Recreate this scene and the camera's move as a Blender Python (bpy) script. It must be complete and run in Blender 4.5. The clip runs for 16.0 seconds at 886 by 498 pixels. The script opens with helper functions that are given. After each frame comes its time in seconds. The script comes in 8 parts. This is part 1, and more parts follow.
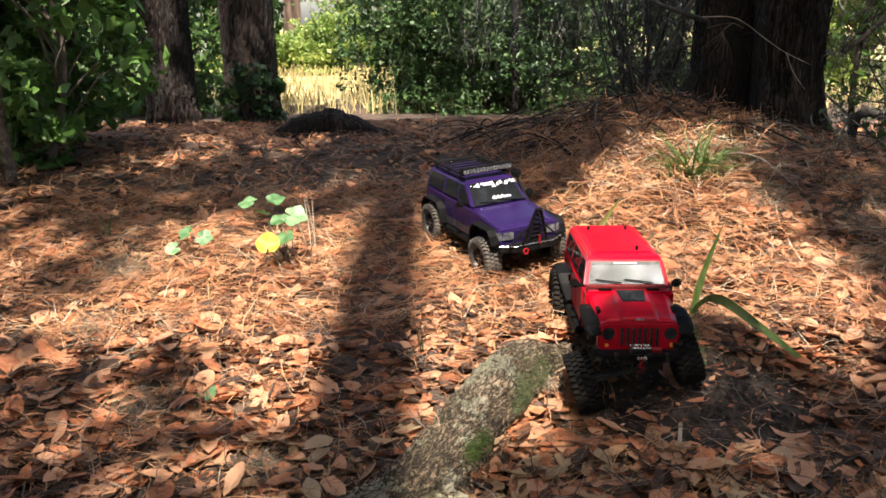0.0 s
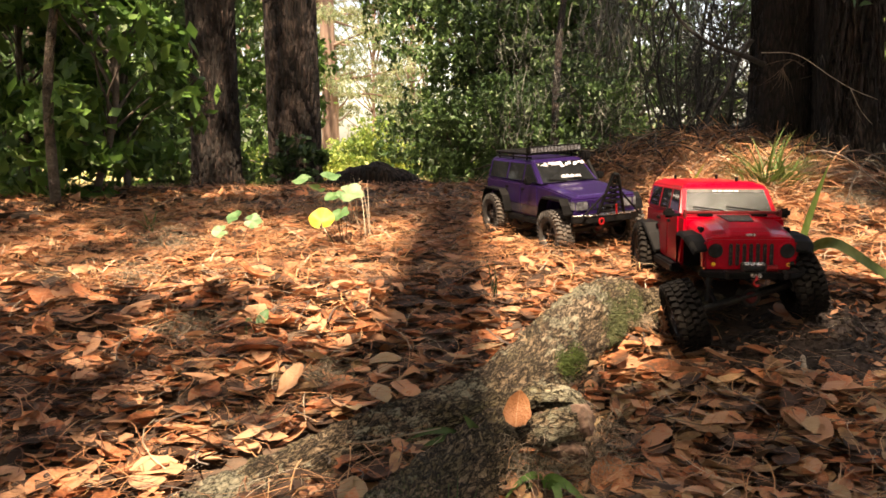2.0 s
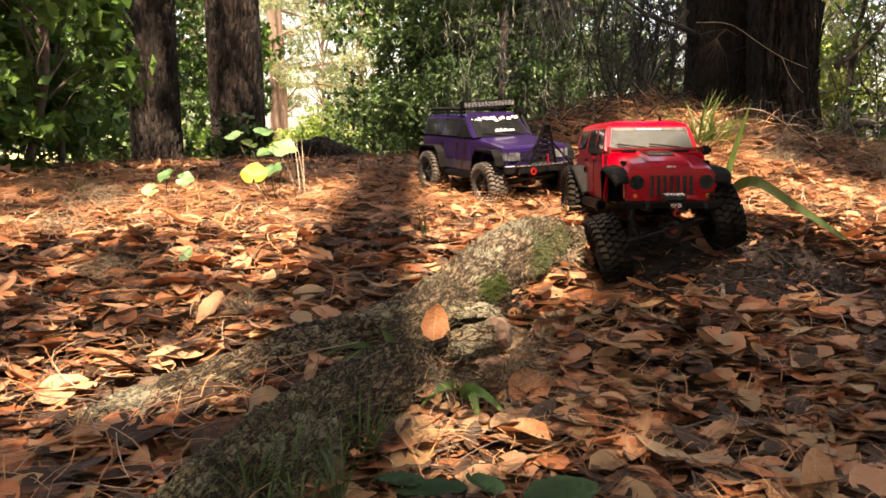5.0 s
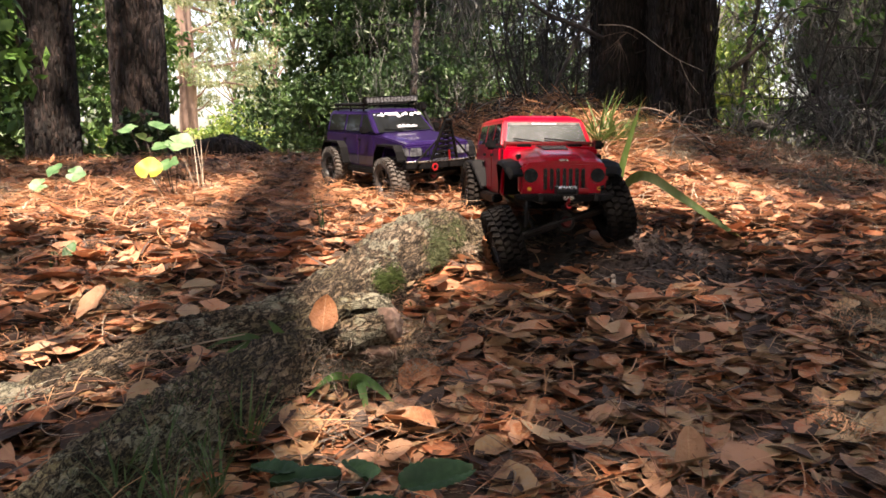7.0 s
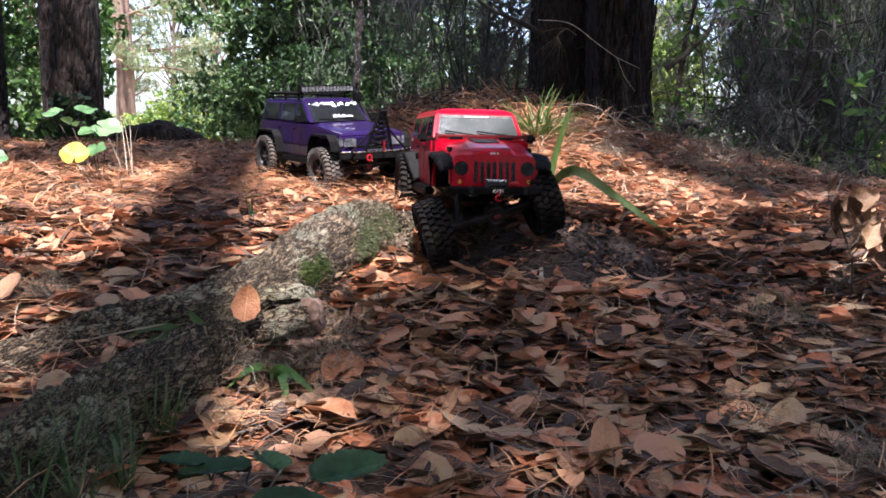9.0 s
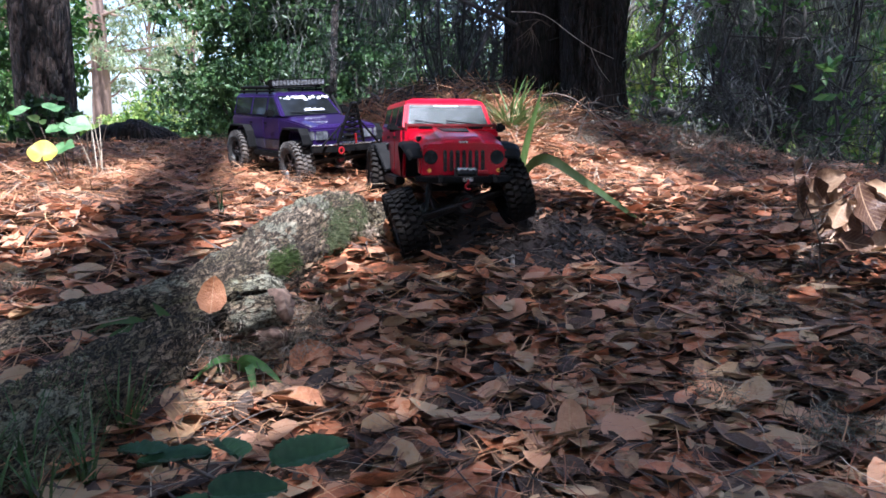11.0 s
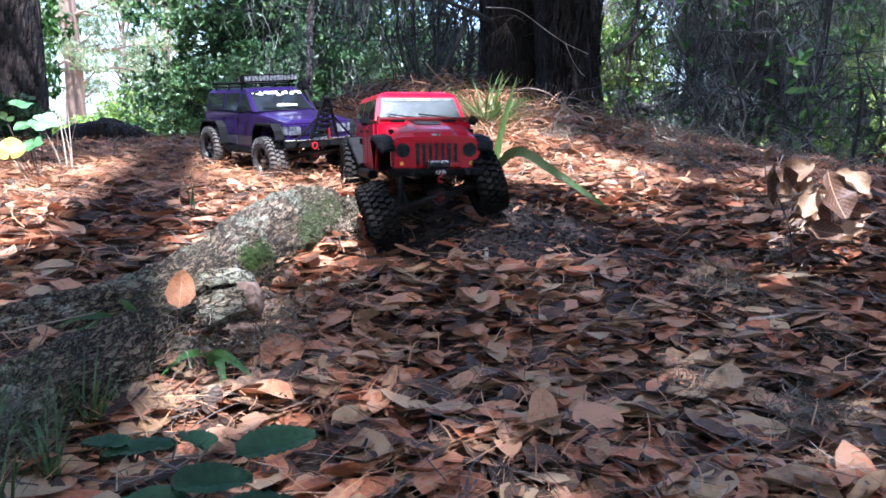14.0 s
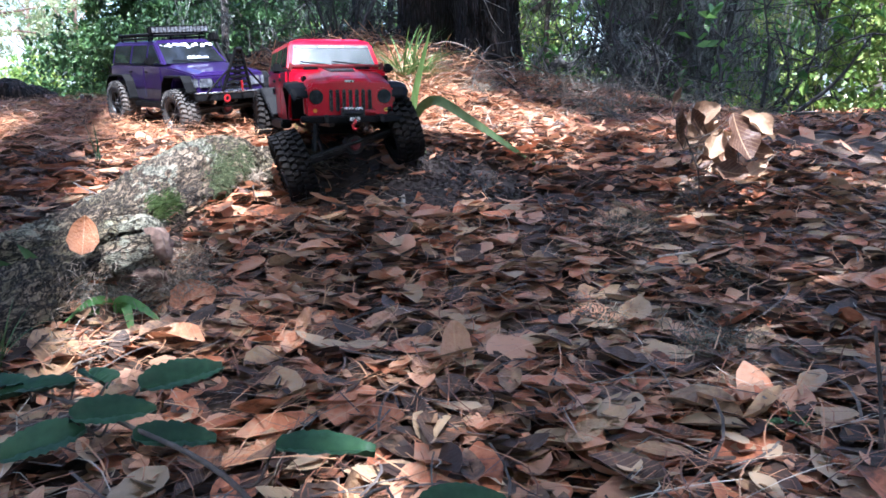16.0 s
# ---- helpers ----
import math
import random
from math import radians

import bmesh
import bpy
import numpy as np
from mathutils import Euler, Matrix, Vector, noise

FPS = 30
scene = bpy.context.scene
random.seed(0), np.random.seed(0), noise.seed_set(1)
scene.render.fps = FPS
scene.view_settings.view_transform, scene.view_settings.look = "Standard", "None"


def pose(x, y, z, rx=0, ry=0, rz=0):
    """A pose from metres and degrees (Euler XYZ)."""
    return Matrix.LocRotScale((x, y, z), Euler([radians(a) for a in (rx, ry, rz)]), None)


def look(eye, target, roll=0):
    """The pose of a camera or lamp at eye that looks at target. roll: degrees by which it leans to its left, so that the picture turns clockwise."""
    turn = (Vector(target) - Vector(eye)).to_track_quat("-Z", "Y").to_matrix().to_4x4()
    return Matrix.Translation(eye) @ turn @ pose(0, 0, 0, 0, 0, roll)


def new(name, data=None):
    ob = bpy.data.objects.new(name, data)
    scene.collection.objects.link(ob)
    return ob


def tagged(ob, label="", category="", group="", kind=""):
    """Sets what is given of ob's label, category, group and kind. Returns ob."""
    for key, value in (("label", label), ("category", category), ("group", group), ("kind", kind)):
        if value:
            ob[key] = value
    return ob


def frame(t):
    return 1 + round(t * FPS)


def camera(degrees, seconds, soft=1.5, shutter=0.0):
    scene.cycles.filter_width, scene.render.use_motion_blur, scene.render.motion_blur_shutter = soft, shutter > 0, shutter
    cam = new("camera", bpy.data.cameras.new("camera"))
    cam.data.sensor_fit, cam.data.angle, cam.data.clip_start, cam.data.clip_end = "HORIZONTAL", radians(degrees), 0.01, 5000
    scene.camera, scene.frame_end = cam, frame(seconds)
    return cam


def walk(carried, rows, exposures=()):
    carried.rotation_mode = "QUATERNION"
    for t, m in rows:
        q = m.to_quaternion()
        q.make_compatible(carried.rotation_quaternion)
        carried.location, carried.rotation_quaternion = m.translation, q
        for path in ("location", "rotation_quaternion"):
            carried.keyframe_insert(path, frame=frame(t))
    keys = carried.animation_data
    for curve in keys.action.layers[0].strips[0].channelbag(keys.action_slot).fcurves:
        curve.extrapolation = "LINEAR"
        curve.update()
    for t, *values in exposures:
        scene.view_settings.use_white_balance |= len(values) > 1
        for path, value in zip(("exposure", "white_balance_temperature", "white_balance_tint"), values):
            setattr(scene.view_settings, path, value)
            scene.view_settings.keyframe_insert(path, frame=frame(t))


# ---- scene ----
cam = camera(55.7, 16.0, soft=1.65)
PATH = [
    (0, (0.201, -0.468, 1.056), (0.201, 1.464, 0.538), -0.5),
    (0.5, (0.157, -0.374, 0.938), (0.161, 1.579, 0.505), -1.9),
    (1, (0.107, -0.342, 0.78), (0.124, 1.641, 0.515), 0.3),
    (1.5, (0.106, -0.36, 0.718), (0.098, 1.627, 0.486), 1.0),
    (2, (0.114, -0.383, 0.666), (0.044, 1.603, 0.447), -0.1),
    (2.5, (0.127, -0.399, 0.622), (0.075, 1.589, 0.409), 0.4),
    (3, (0.132, -0.395, 0.587), (0.108, 1.588, 0.327), 0.4),
    (3.2, (0.133, -0.395, 0.585), (0.105, 1.585, 0.305), 0.0),
    (5.3, (0.164, -0.393, 0.572), (0.237, 1.592, 0.338), -0.4),
    (5.5, (0.169, -0.393, 0.571), (0.268, 1.591, 0.337), -0.3),
    (6, (0.178, -0.393, 0.565), (0.325, 1.589, 0.338), -0.1),
    (6.5, (0.18, -0.394, 0.562), (0.37, 1.584, 0.337), -0.3),
    (7, (0.189, -0.394, 0.559), (0.43, 1.578, 0.325), -0.1),
    (7.5, (0.203, -0.396, 0.557), (0.484, 1.569, 0.316), 0.8),
    (8, (0.207, -0.398, 0.562), (0.508, 1.564, 0.321), 1.3),
    (8.5, (0.206, -0.397, 0.561), (0.554, 1.557, 0.319), 1.2),
    (9, (0.21, -0.398, 0.559), (0.585, 1.55, 0.307), 1.1),
    (9.2, (0.215, -0.396, 0.558), (0.596, 1.55, 0.303), 0.9),
    (11.3, (0.231, -0.403, 0.546), (0.652, 1.534, 0.285), -0.1),
    (11.5, (0.233, -0.404, 0.545), (0.666, 1.533, 0.295), 0.0),
    (12, (0.238, -0.399, 0.546), (0.694, 1.532, 0.3), 0.5),
    (12.5, (0.239, -0.396, 0.544), (0.72, 1.527, 0.281), 0.3),
    (13, (0.238, -0.398, 0.542), (0.727, 1.523, 0.278), -0.1),
    (13.5, (0.238, -0.4, 0.541), (0.715, 1.525, 0.283), -0.3),
    (14, (0.239, -0.4, 0.539), (0.702, 1.528, 0.274), -0.4),
    (14.5, (0.249, -0.405, 0.535), (0.712, 1.521, 0.256), -0.8),
    (15, (0.255, -0.404, 0.53), (0.743, 1.513, 0.234), -1.1),
    (15.5, (0.256, -0.405, 0.519), (0.803, 1.493, 0.205), -1.3),
    (16, (0.253, -0.405, 0.509), (0.879, 1.462, 0.161), -0.9),
]
EXPOSURES = [(0.0, 1.72, 6750, 13), (1.5, 1.82, 8700, 19), (3.0, 2.10, 9200, 21), (5.5, 2.14, 8700, 22), (7.0, 2.02, 7400, 23), (9.0, 1.94, 5900, 22), (11.5, 1.98, 5120, 17), (12.7, 2.18, 4980, 17), (14.5, 2.52, 5020, 16), (16.0, 2.62, 5000, 15)]
walk(cam, [(t, look(eye, target, roll)) for t, eye, target, roll in PATH], EXPOSURES)

# ---- world and sun ----
SUN_EL, SUN_AZ = radians(60), radians(-1)      # the sun stands behind the walk's start
SUN = Vector((math.sin(SUN_AZ) * math.cos(SUN_EL), -math.cos(SUN_AZ) * math.cos(SUN_EL), math.sin(SUN_EL)))
world = bpy.data.worlds.new("sky")
scene.world = world
world.use_nodes = True
wn = world.node_tree.nodes
sky = wn.new("ShaderNodeTexSky")
sky.sky_type, sky.sun_disc = "NISHITA", False
sky.sun_elevation, sky.sun_rotation = SUN_EL, math.pi - SUN_AZ
sky.air_density, sky.dust_density, sky.ozone_density = 1.0, 3.0, 0.4
world.node_tree.links.new(sky.outputs[0], wn["Background"].inputs[0])
wn["Background"].inputs[1].default_value = 0.145
sun = new("sun", bpy.data.lights.new("sun", "SUN"))
sun.data.energy, sun.data.angle, sun.data.color = 5.0, radians(0.6), (1.0, 0.93, 0.82)
sun.matrix_world = look(SUN * 30, (0, 0, 0))
rng = np.random.default_rng(7)


# ---- materials ----
def rgb(h):
    """Linear colour from a plain triple."""
    return (*h, 1.0)


def mix_material(name, colours, scale, rough=(0.5, 0.8), bump=0.3, bump_scale=None, metal=0.0, stretch=(1, 1, 1),
                 random=0.0, thin=0.0, coat=0.0, spec=0.5, voronoi=False, space="Object", detail=6.0, dist=0.02, island=False):
    """Noise in two scales between colours, with a bump; random: how far each object or island varies; thin: how much light a leaf lets through."""
    m = bpy.data.materials.new(name)
    m.use_nodes = True
    nt = m.node_tree
    n, l = nt.nodes, nt.links.new
    b = n["Principled BSDF"]
    co = n.new("ShaderNodeTexCoord")
    mp = n.new("ShaderNodeMapping")
    mp.inputs["Scale"].default_value = stretch
    l(co.outputs[space], mp.inputs[0])
    big, fine = n.new("ShaderNodeTexNoise"), n.new("ShaderNodeTexNoise")
    big.inputs["Scale"].default_value, fine.inputs["Scale"].default_value = scale, bump_scale or scale * 7
    big.inputs["Detail"].default_value, fine.inputs["Detail"].default_value = detail, 8
    l(mp.outputs[0], big.inputs["Vector"]), l(mp.outputs[0], fine.inputs["Vector"])
    add = n.new("ShaderNodeMath")
    add.operation = "MULTIPLY_ADD"
    l(fine.outputs[0], add.inputs[0])
    add.inputs[1].default_value = 0.45
    l(big.outputs[0], add.inputs[2])
    sub = n.new("ShaderNodeMath")
    sub.operation = "ADD"
    l(add.outputs[0], sub.inputs[0])
    sub.inputs[1].default_value = -0.22
    last = sub
    if random:
        src = n.new("ShaderNodeNewGeometry") if island else n.new("ShaderNodeObjectInfo")
        r = n.new("ShaderNodeMath")
        r.operation = "MULTIPLY_ADD"
        l(src.outputs["Random Per Island" if island else "Random"], r.inputs[0])
        r.inputs[1].default_value = random
        shift = n.new("ShaderNodeMath")
        shift.operation = "ADD"
        l(sub.outputs[0], shift.inputs[0])
        shift.inputs[1].default_value = -random / 2
        l(shift.outputs[0], r.inputs[2])
        last = r
    ramp = n.new("ShaderNodeValToRGB")
    e = ramp.color_ramp.elements
    lo, hi = 0.28, 0.74
    for i, c in enumerate(colours):
        p = lo + (hi - lo) * i / max(1, len(colours) - 1)
        if i < 2:
            e[i].position, e[i].color = p, rgb(c)
        else:
            e.new(p).color = rgb(c)
    l(last.outputs[0], ramp.inputs[0])
    l(ramp.outputs[0], b.inputs["Base Color"])
    mr = n.new("ShaderNodeMapRange")
    l(fine.outputs[0], mr.inputs[0])
    mr.inputs[3].default_value, mr.inputs[4].default_value = rough
    l(mr.outputs[0], b.inputs["Roughness"])
    b.inputs["Metallic"].default_value = metal
    b.inputs["Coat Weight"].default_value = coat
    b.inputs["Coat Roughness"].default_value = 0.08
    b.inputs["Specular IOR Level"].default_value = spec
    if bump:
        bp = n.new("ShaderNodeBump")
        bp.inputs["Strength"].default_value, bp.inputs["Distance"].default_value = bump, dist
        if voronoi:
            v = n.new("ShaderNodeTexVoronoi")
            v.feature = "DISTANCE_TO_EDGE"
            v.inputs["Scale"].default_value = voronoi
            l(mp.outputs[0], v.inputs["Vector"])
            ma = n.new("ShaderNodeMath")
            ma.operation = "MULTIPLY_ADD"
            l(fine.outputs[0], ma.inputs[0])
            ma.inputs[1].default_value = 0.5
            l(v.outputs["Distance"], ma.inputs[2])
            l(ma.outputs[0], bp.inputs["Height"])
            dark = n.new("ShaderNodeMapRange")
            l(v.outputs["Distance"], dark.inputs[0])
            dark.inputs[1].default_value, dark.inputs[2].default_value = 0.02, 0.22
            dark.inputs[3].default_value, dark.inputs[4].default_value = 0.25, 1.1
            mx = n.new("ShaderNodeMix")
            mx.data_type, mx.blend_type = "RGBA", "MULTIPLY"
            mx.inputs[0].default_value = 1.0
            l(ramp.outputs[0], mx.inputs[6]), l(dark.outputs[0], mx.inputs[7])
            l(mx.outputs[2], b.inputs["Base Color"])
        else:
            l(fine.outputs[0], bp.inputs["Height"])
        l(bp.outputs[0], b.inputs["Normal"])
    if thin:
        tr = n.new("ShaderNodeBsdfTranslucent")
        l(ramp.outputs[0], tr.inputs[0])
        mx = n.new("ShaderNodeMixShader")
        mx.inputs[0].default_value = thin
        l(b.outputs[0], mx.inputs[1]), l(tr.outputs[0], mx.inputs[2])
        l(mx.outputs[0], n["Material Output"].inputs[0])
    return m


SOIL = mix_material("soil", [(0.02, 0.014, 0.010), (0.055, 0.036, 0.024), (0.11, 0.07, 0.045)], 6, (0.8, 1.0), 0.8, 60, dist=0.01)
DIRT = mix_material("bare_dirt", [(0.016, 0.011, 0.008), (0.045, 0.031, 0.024), (0.085, 0.062, 0.05)], 22, (0.85, 1.0), 1.0, 90, dist=0.01)
STRAW_FIELD = mix_material("dry_grass", [(0.16, 0.15, 0.05), (0.38, 0.31, 0.14), (0.55, 0.45, 0.24)], 1.2, (0.8, 1.0), 0.4)
LITTER = mix_material("dead_leaf", [(0.04, 0.02, 0.011), (0.15, 0.06, 0.026), (0.36, 0.118, 0.048), (0.47, 0.178, 0.08), (0.46, 0.245, 0.14)], 16, (0.55, 0.8), 0.3, 160, random=0.95, thin=0.18, island=True, dist=0.003)
LEAF_PART = mix_material("dry_leaf", [(0.06, 0.03, 0.015), (0.20, 0.082, 0.034), (0.38, 0.142, 0.06), (0.46, 0.20, 0.09), (0.46, 0.26, 0.15)], 2.2, (0.52, 0.76), 0.35, 14, random=0.9, thin=0.18, dist=0.02)
NEEDLE = mix_material("pine_needle", [(0.12, 0.05, 0.025), (0.34, 0.145, 0.065), (0.50, 0.28, 0.14)], 8, (0.5, 0.7), 0, random=0.6, thin=0.1, island=True)
GREY_STRAW = mix_material("dry_straw", [(0.2, 0.16, 0.11), (0.36, 0.3, 0.22), (0.5, 0.44, 0.34)], 8, (0.6, 0.8), 0, random=0.5, island=True)
MOSS_GREY = mix_material("spanish_moss", [(0.09, 0.082, 0.058), (0.19, 0.17, 0.125), (0.31, 0.28, 0.215)], 5, (0.8, 1.0), 0, random=0.5, thin=0.25, island=True)
OAK_BARK = mix_material("root_bark", [(0.022, 0.016, 0.011), (0.065, 0.048, 0.034), (0.125, 0.098, 0.072), (0.20, 0.17, 0.13)], 24, (0.8, 1.0), 1.0, 110, dist=0.02)
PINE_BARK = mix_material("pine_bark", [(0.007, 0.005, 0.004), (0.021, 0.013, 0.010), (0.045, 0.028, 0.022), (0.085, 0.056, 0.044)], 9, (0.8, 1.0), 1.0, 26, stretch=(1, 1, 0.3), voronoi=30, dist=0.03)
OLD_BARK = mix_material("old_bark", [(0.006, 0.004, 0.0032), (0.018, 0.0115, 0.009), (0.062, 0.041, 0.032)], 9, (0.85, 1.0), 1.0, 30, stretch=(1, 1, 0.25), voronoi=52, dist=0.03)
TWIG = mix_material("twig_bark", [(0.03, 0.022, 0.018), (0.08, 0.062, 0.05), (0.16, 0.13, 0.105)], 20, (0.8, 1.0), 0.6, 120, dist=0.003)
PALE_WOOD = mix_material("bleached_stick", [(0.22, 0.17, 0.12), (0.42, 0.35, 0.27), (0.56, 0.5, 0.42)], 25, (0.7, 0.9), 0.4, 150, dist=0.002)
BROWN_WOOD = mix_material("rotten_wood", [(0.07, 0.042, 0.03), (0.17, 0.105, 0.075), (0.29, 0.20, 0.145)], 40, (0.8, 0.95), 0.8, 160, dist=0.004)
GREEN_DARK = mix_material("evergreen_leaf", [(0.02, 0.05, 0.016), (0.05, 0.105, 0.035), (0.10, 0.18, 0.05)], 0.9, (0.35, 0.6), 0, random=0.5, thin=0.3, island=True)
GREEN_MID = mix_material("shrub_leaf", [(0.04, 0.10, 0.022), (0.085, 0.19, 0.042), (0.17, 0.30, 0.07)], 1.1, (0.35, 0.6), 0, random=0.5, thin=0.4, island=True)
# paler, yellower leaf green: sunlight is put into the colour
GREEN_LIGHT = mix_material("sun_toned_leaf", [(0.08, 0.14, 0.025), (0.17, 0.26, 0.05), (0.32, 0.36, 0.09)], 0.7, (0.4, 0.6), 0, random=0.5, thin=0.45, island=True)
YELLOW_LEAF = mix_material("pine_foliage", [(0.10, 0.15, 0.07), (0.19, 0.235, 0.125), (0.31, 0.33, 0.21)], 0.7, (0.5, 0.7), 0, random=0.5, thin=0.4, island=True)
DRY_TANGLE = mix_material("matted_grass", [(0.10, 0.075, 0.05), (0.22, 0.17, 0.12), (0.38, 0.31, 0.23)], 8, (0.7, 0.9), 0, random=0.6, island=True)
MOSS_GREEN = mix_material("green_moss", [(0.035, 0.055, 0.014), (0.065, 0.10, 0.024), (0.12, 0.165, 0.045)], 30, (0.9, 1.0), 0, random=0.5, thin=0.3, island=True)
MOSS_DULL = mix_material("dull_moss", [(0.04, 0.05, 0.02), (0.075, 0.09, 0.036), (0.13, 0.145, 0.07)], 60, (0.9, 1.0), 0, random=0.6, thin=0.2, island=True)
GRASS = mix_material("grass_blade", [(0.035, 0.075, 0.015), (0.075, 0.135, 0.03), (0.14, 0.20, 0.065)], 20, (0.35, 0.55), 0.1, 120, random=0.4, thin=0.25, stretch=(1, 1, 0.2), island=True)
VINE_GREEN = mix_material("vine_leaf", [(0.035, 0.10, 0.03), (0.07, 0.16, 0.055), (0.12, 0.22, 0.09)], 40, (0.4, 0.6), 0.2, 200, random=0.3, thin=0.3, dist=0.002)
SEEDLING = mix_material("seedling_leaf", [(0.055, 0.14, 0.05), (0.105, 0.21, 0.088), (0.18, 0.285, 0.145)], 40, (0.4, 0.6), 0.2, 200, random=0.3, thin=0.3, dist=0.002)
YELLOW = mix_material("yellowed_leaf", [(0.50, 0.43, 0.04), (0.64, 0.56, 0.06), (0.72, 0.64, 0.12)], 40, (0.4, 0.6), 0.2, 200, thin=0.55, dist=0.002)
# Spanish moss once more, with its shade put into a darker colour
MOSS_SHADE = mix_material("shade_toned_moss", [(0.07, 0.075, 0.062), (0.14, 0.145, 0.125), (0.23, 0.23, 0.205)], 5, (0.8, 1.0), 0, random=0.5, thin=0.25, island=True)
GREY_TWIG = mix_material("grey_twig", [(0.02, 0.018, 0.016), (0.048, 0.043, 0.039), (0.09, 0.083, 0.075)], 20, (0.8, 1.0), 0.6, 120, dist=0.003)
OAKLING = mix_material("oak_seedling_leaf", [(0.011, 0.032, 0.013), (0.022, 0.055, 0.023), (0.040, 0.086, 0.036)], 30, (0.45, 0.6), 0.3, 160, random=0.3, thin=0.15, dist=0.002, spec=0.2)


def veined(m):
    """A pale midrib and side veins on a leaf of length 1 along x."""
    nt = m.node_tree
    n, l = nt.nodes, nt.links.new
    b = n["Principled BSDF"]
    old = b.inputs["Base Color"].links[0].from_socket
    co, sep = n.new("ShaderNodeTexCoord"), n.new("ShaderNodeSeparateXYZ")
    l(co.outputs["Object"], sep.inputs[0])

    def calc(op, a, c):
        q = n.new("ShaderNodeMath")
        q.operation = op
        for k, v in enumerate((a, c)):
            if isinstance(v, (int, float)):
                q.inputs[k].default_value = v
            else:
                l(v, q.inputs[k])
        return q.outputs[0]

    across = calc("ABSOLUTE", sep.outputs[1], 0)
    slant = calc("SUBTRACT", sep.outputs[0], calc("MULTIPLY", across, 0.9))
    wave = calc("SINE", calc("MULTIPLY", slant, 62.0), 0)
    side = calc("GREATER_THAN", wave, 0.86)
    mid = calc("LESS_THAN", across, 0.013)
    amount = calc("MULTIPLY", calc("MAXIMUM", mid, calc("MULTIPLY", side, 0.35)), 0.55)
    mx = n.new("ShaderNodeMix")
    mx.data_type = "RGBA"
    l(amount, mx.inputs[0]), l(old, mx.inputs[6])
    mx.inputs[7].default_value = (0.52, 0.33, 0.19, 1)
    l(mx.outputs[2], b.inputs["Base Color"])


veined(LEAF_PART)
ORANGE_LEAF = mix_material("orange_leaf", [(0.24, 0.09, 0.035), (0.36, 0.145, 0.06), (0.44, 0.20, 0.09)], 2.2, (0.4, 0.6), 0.35, 14, thin=0.18, dist=0.02)
veined(ORANGE_LEAF)


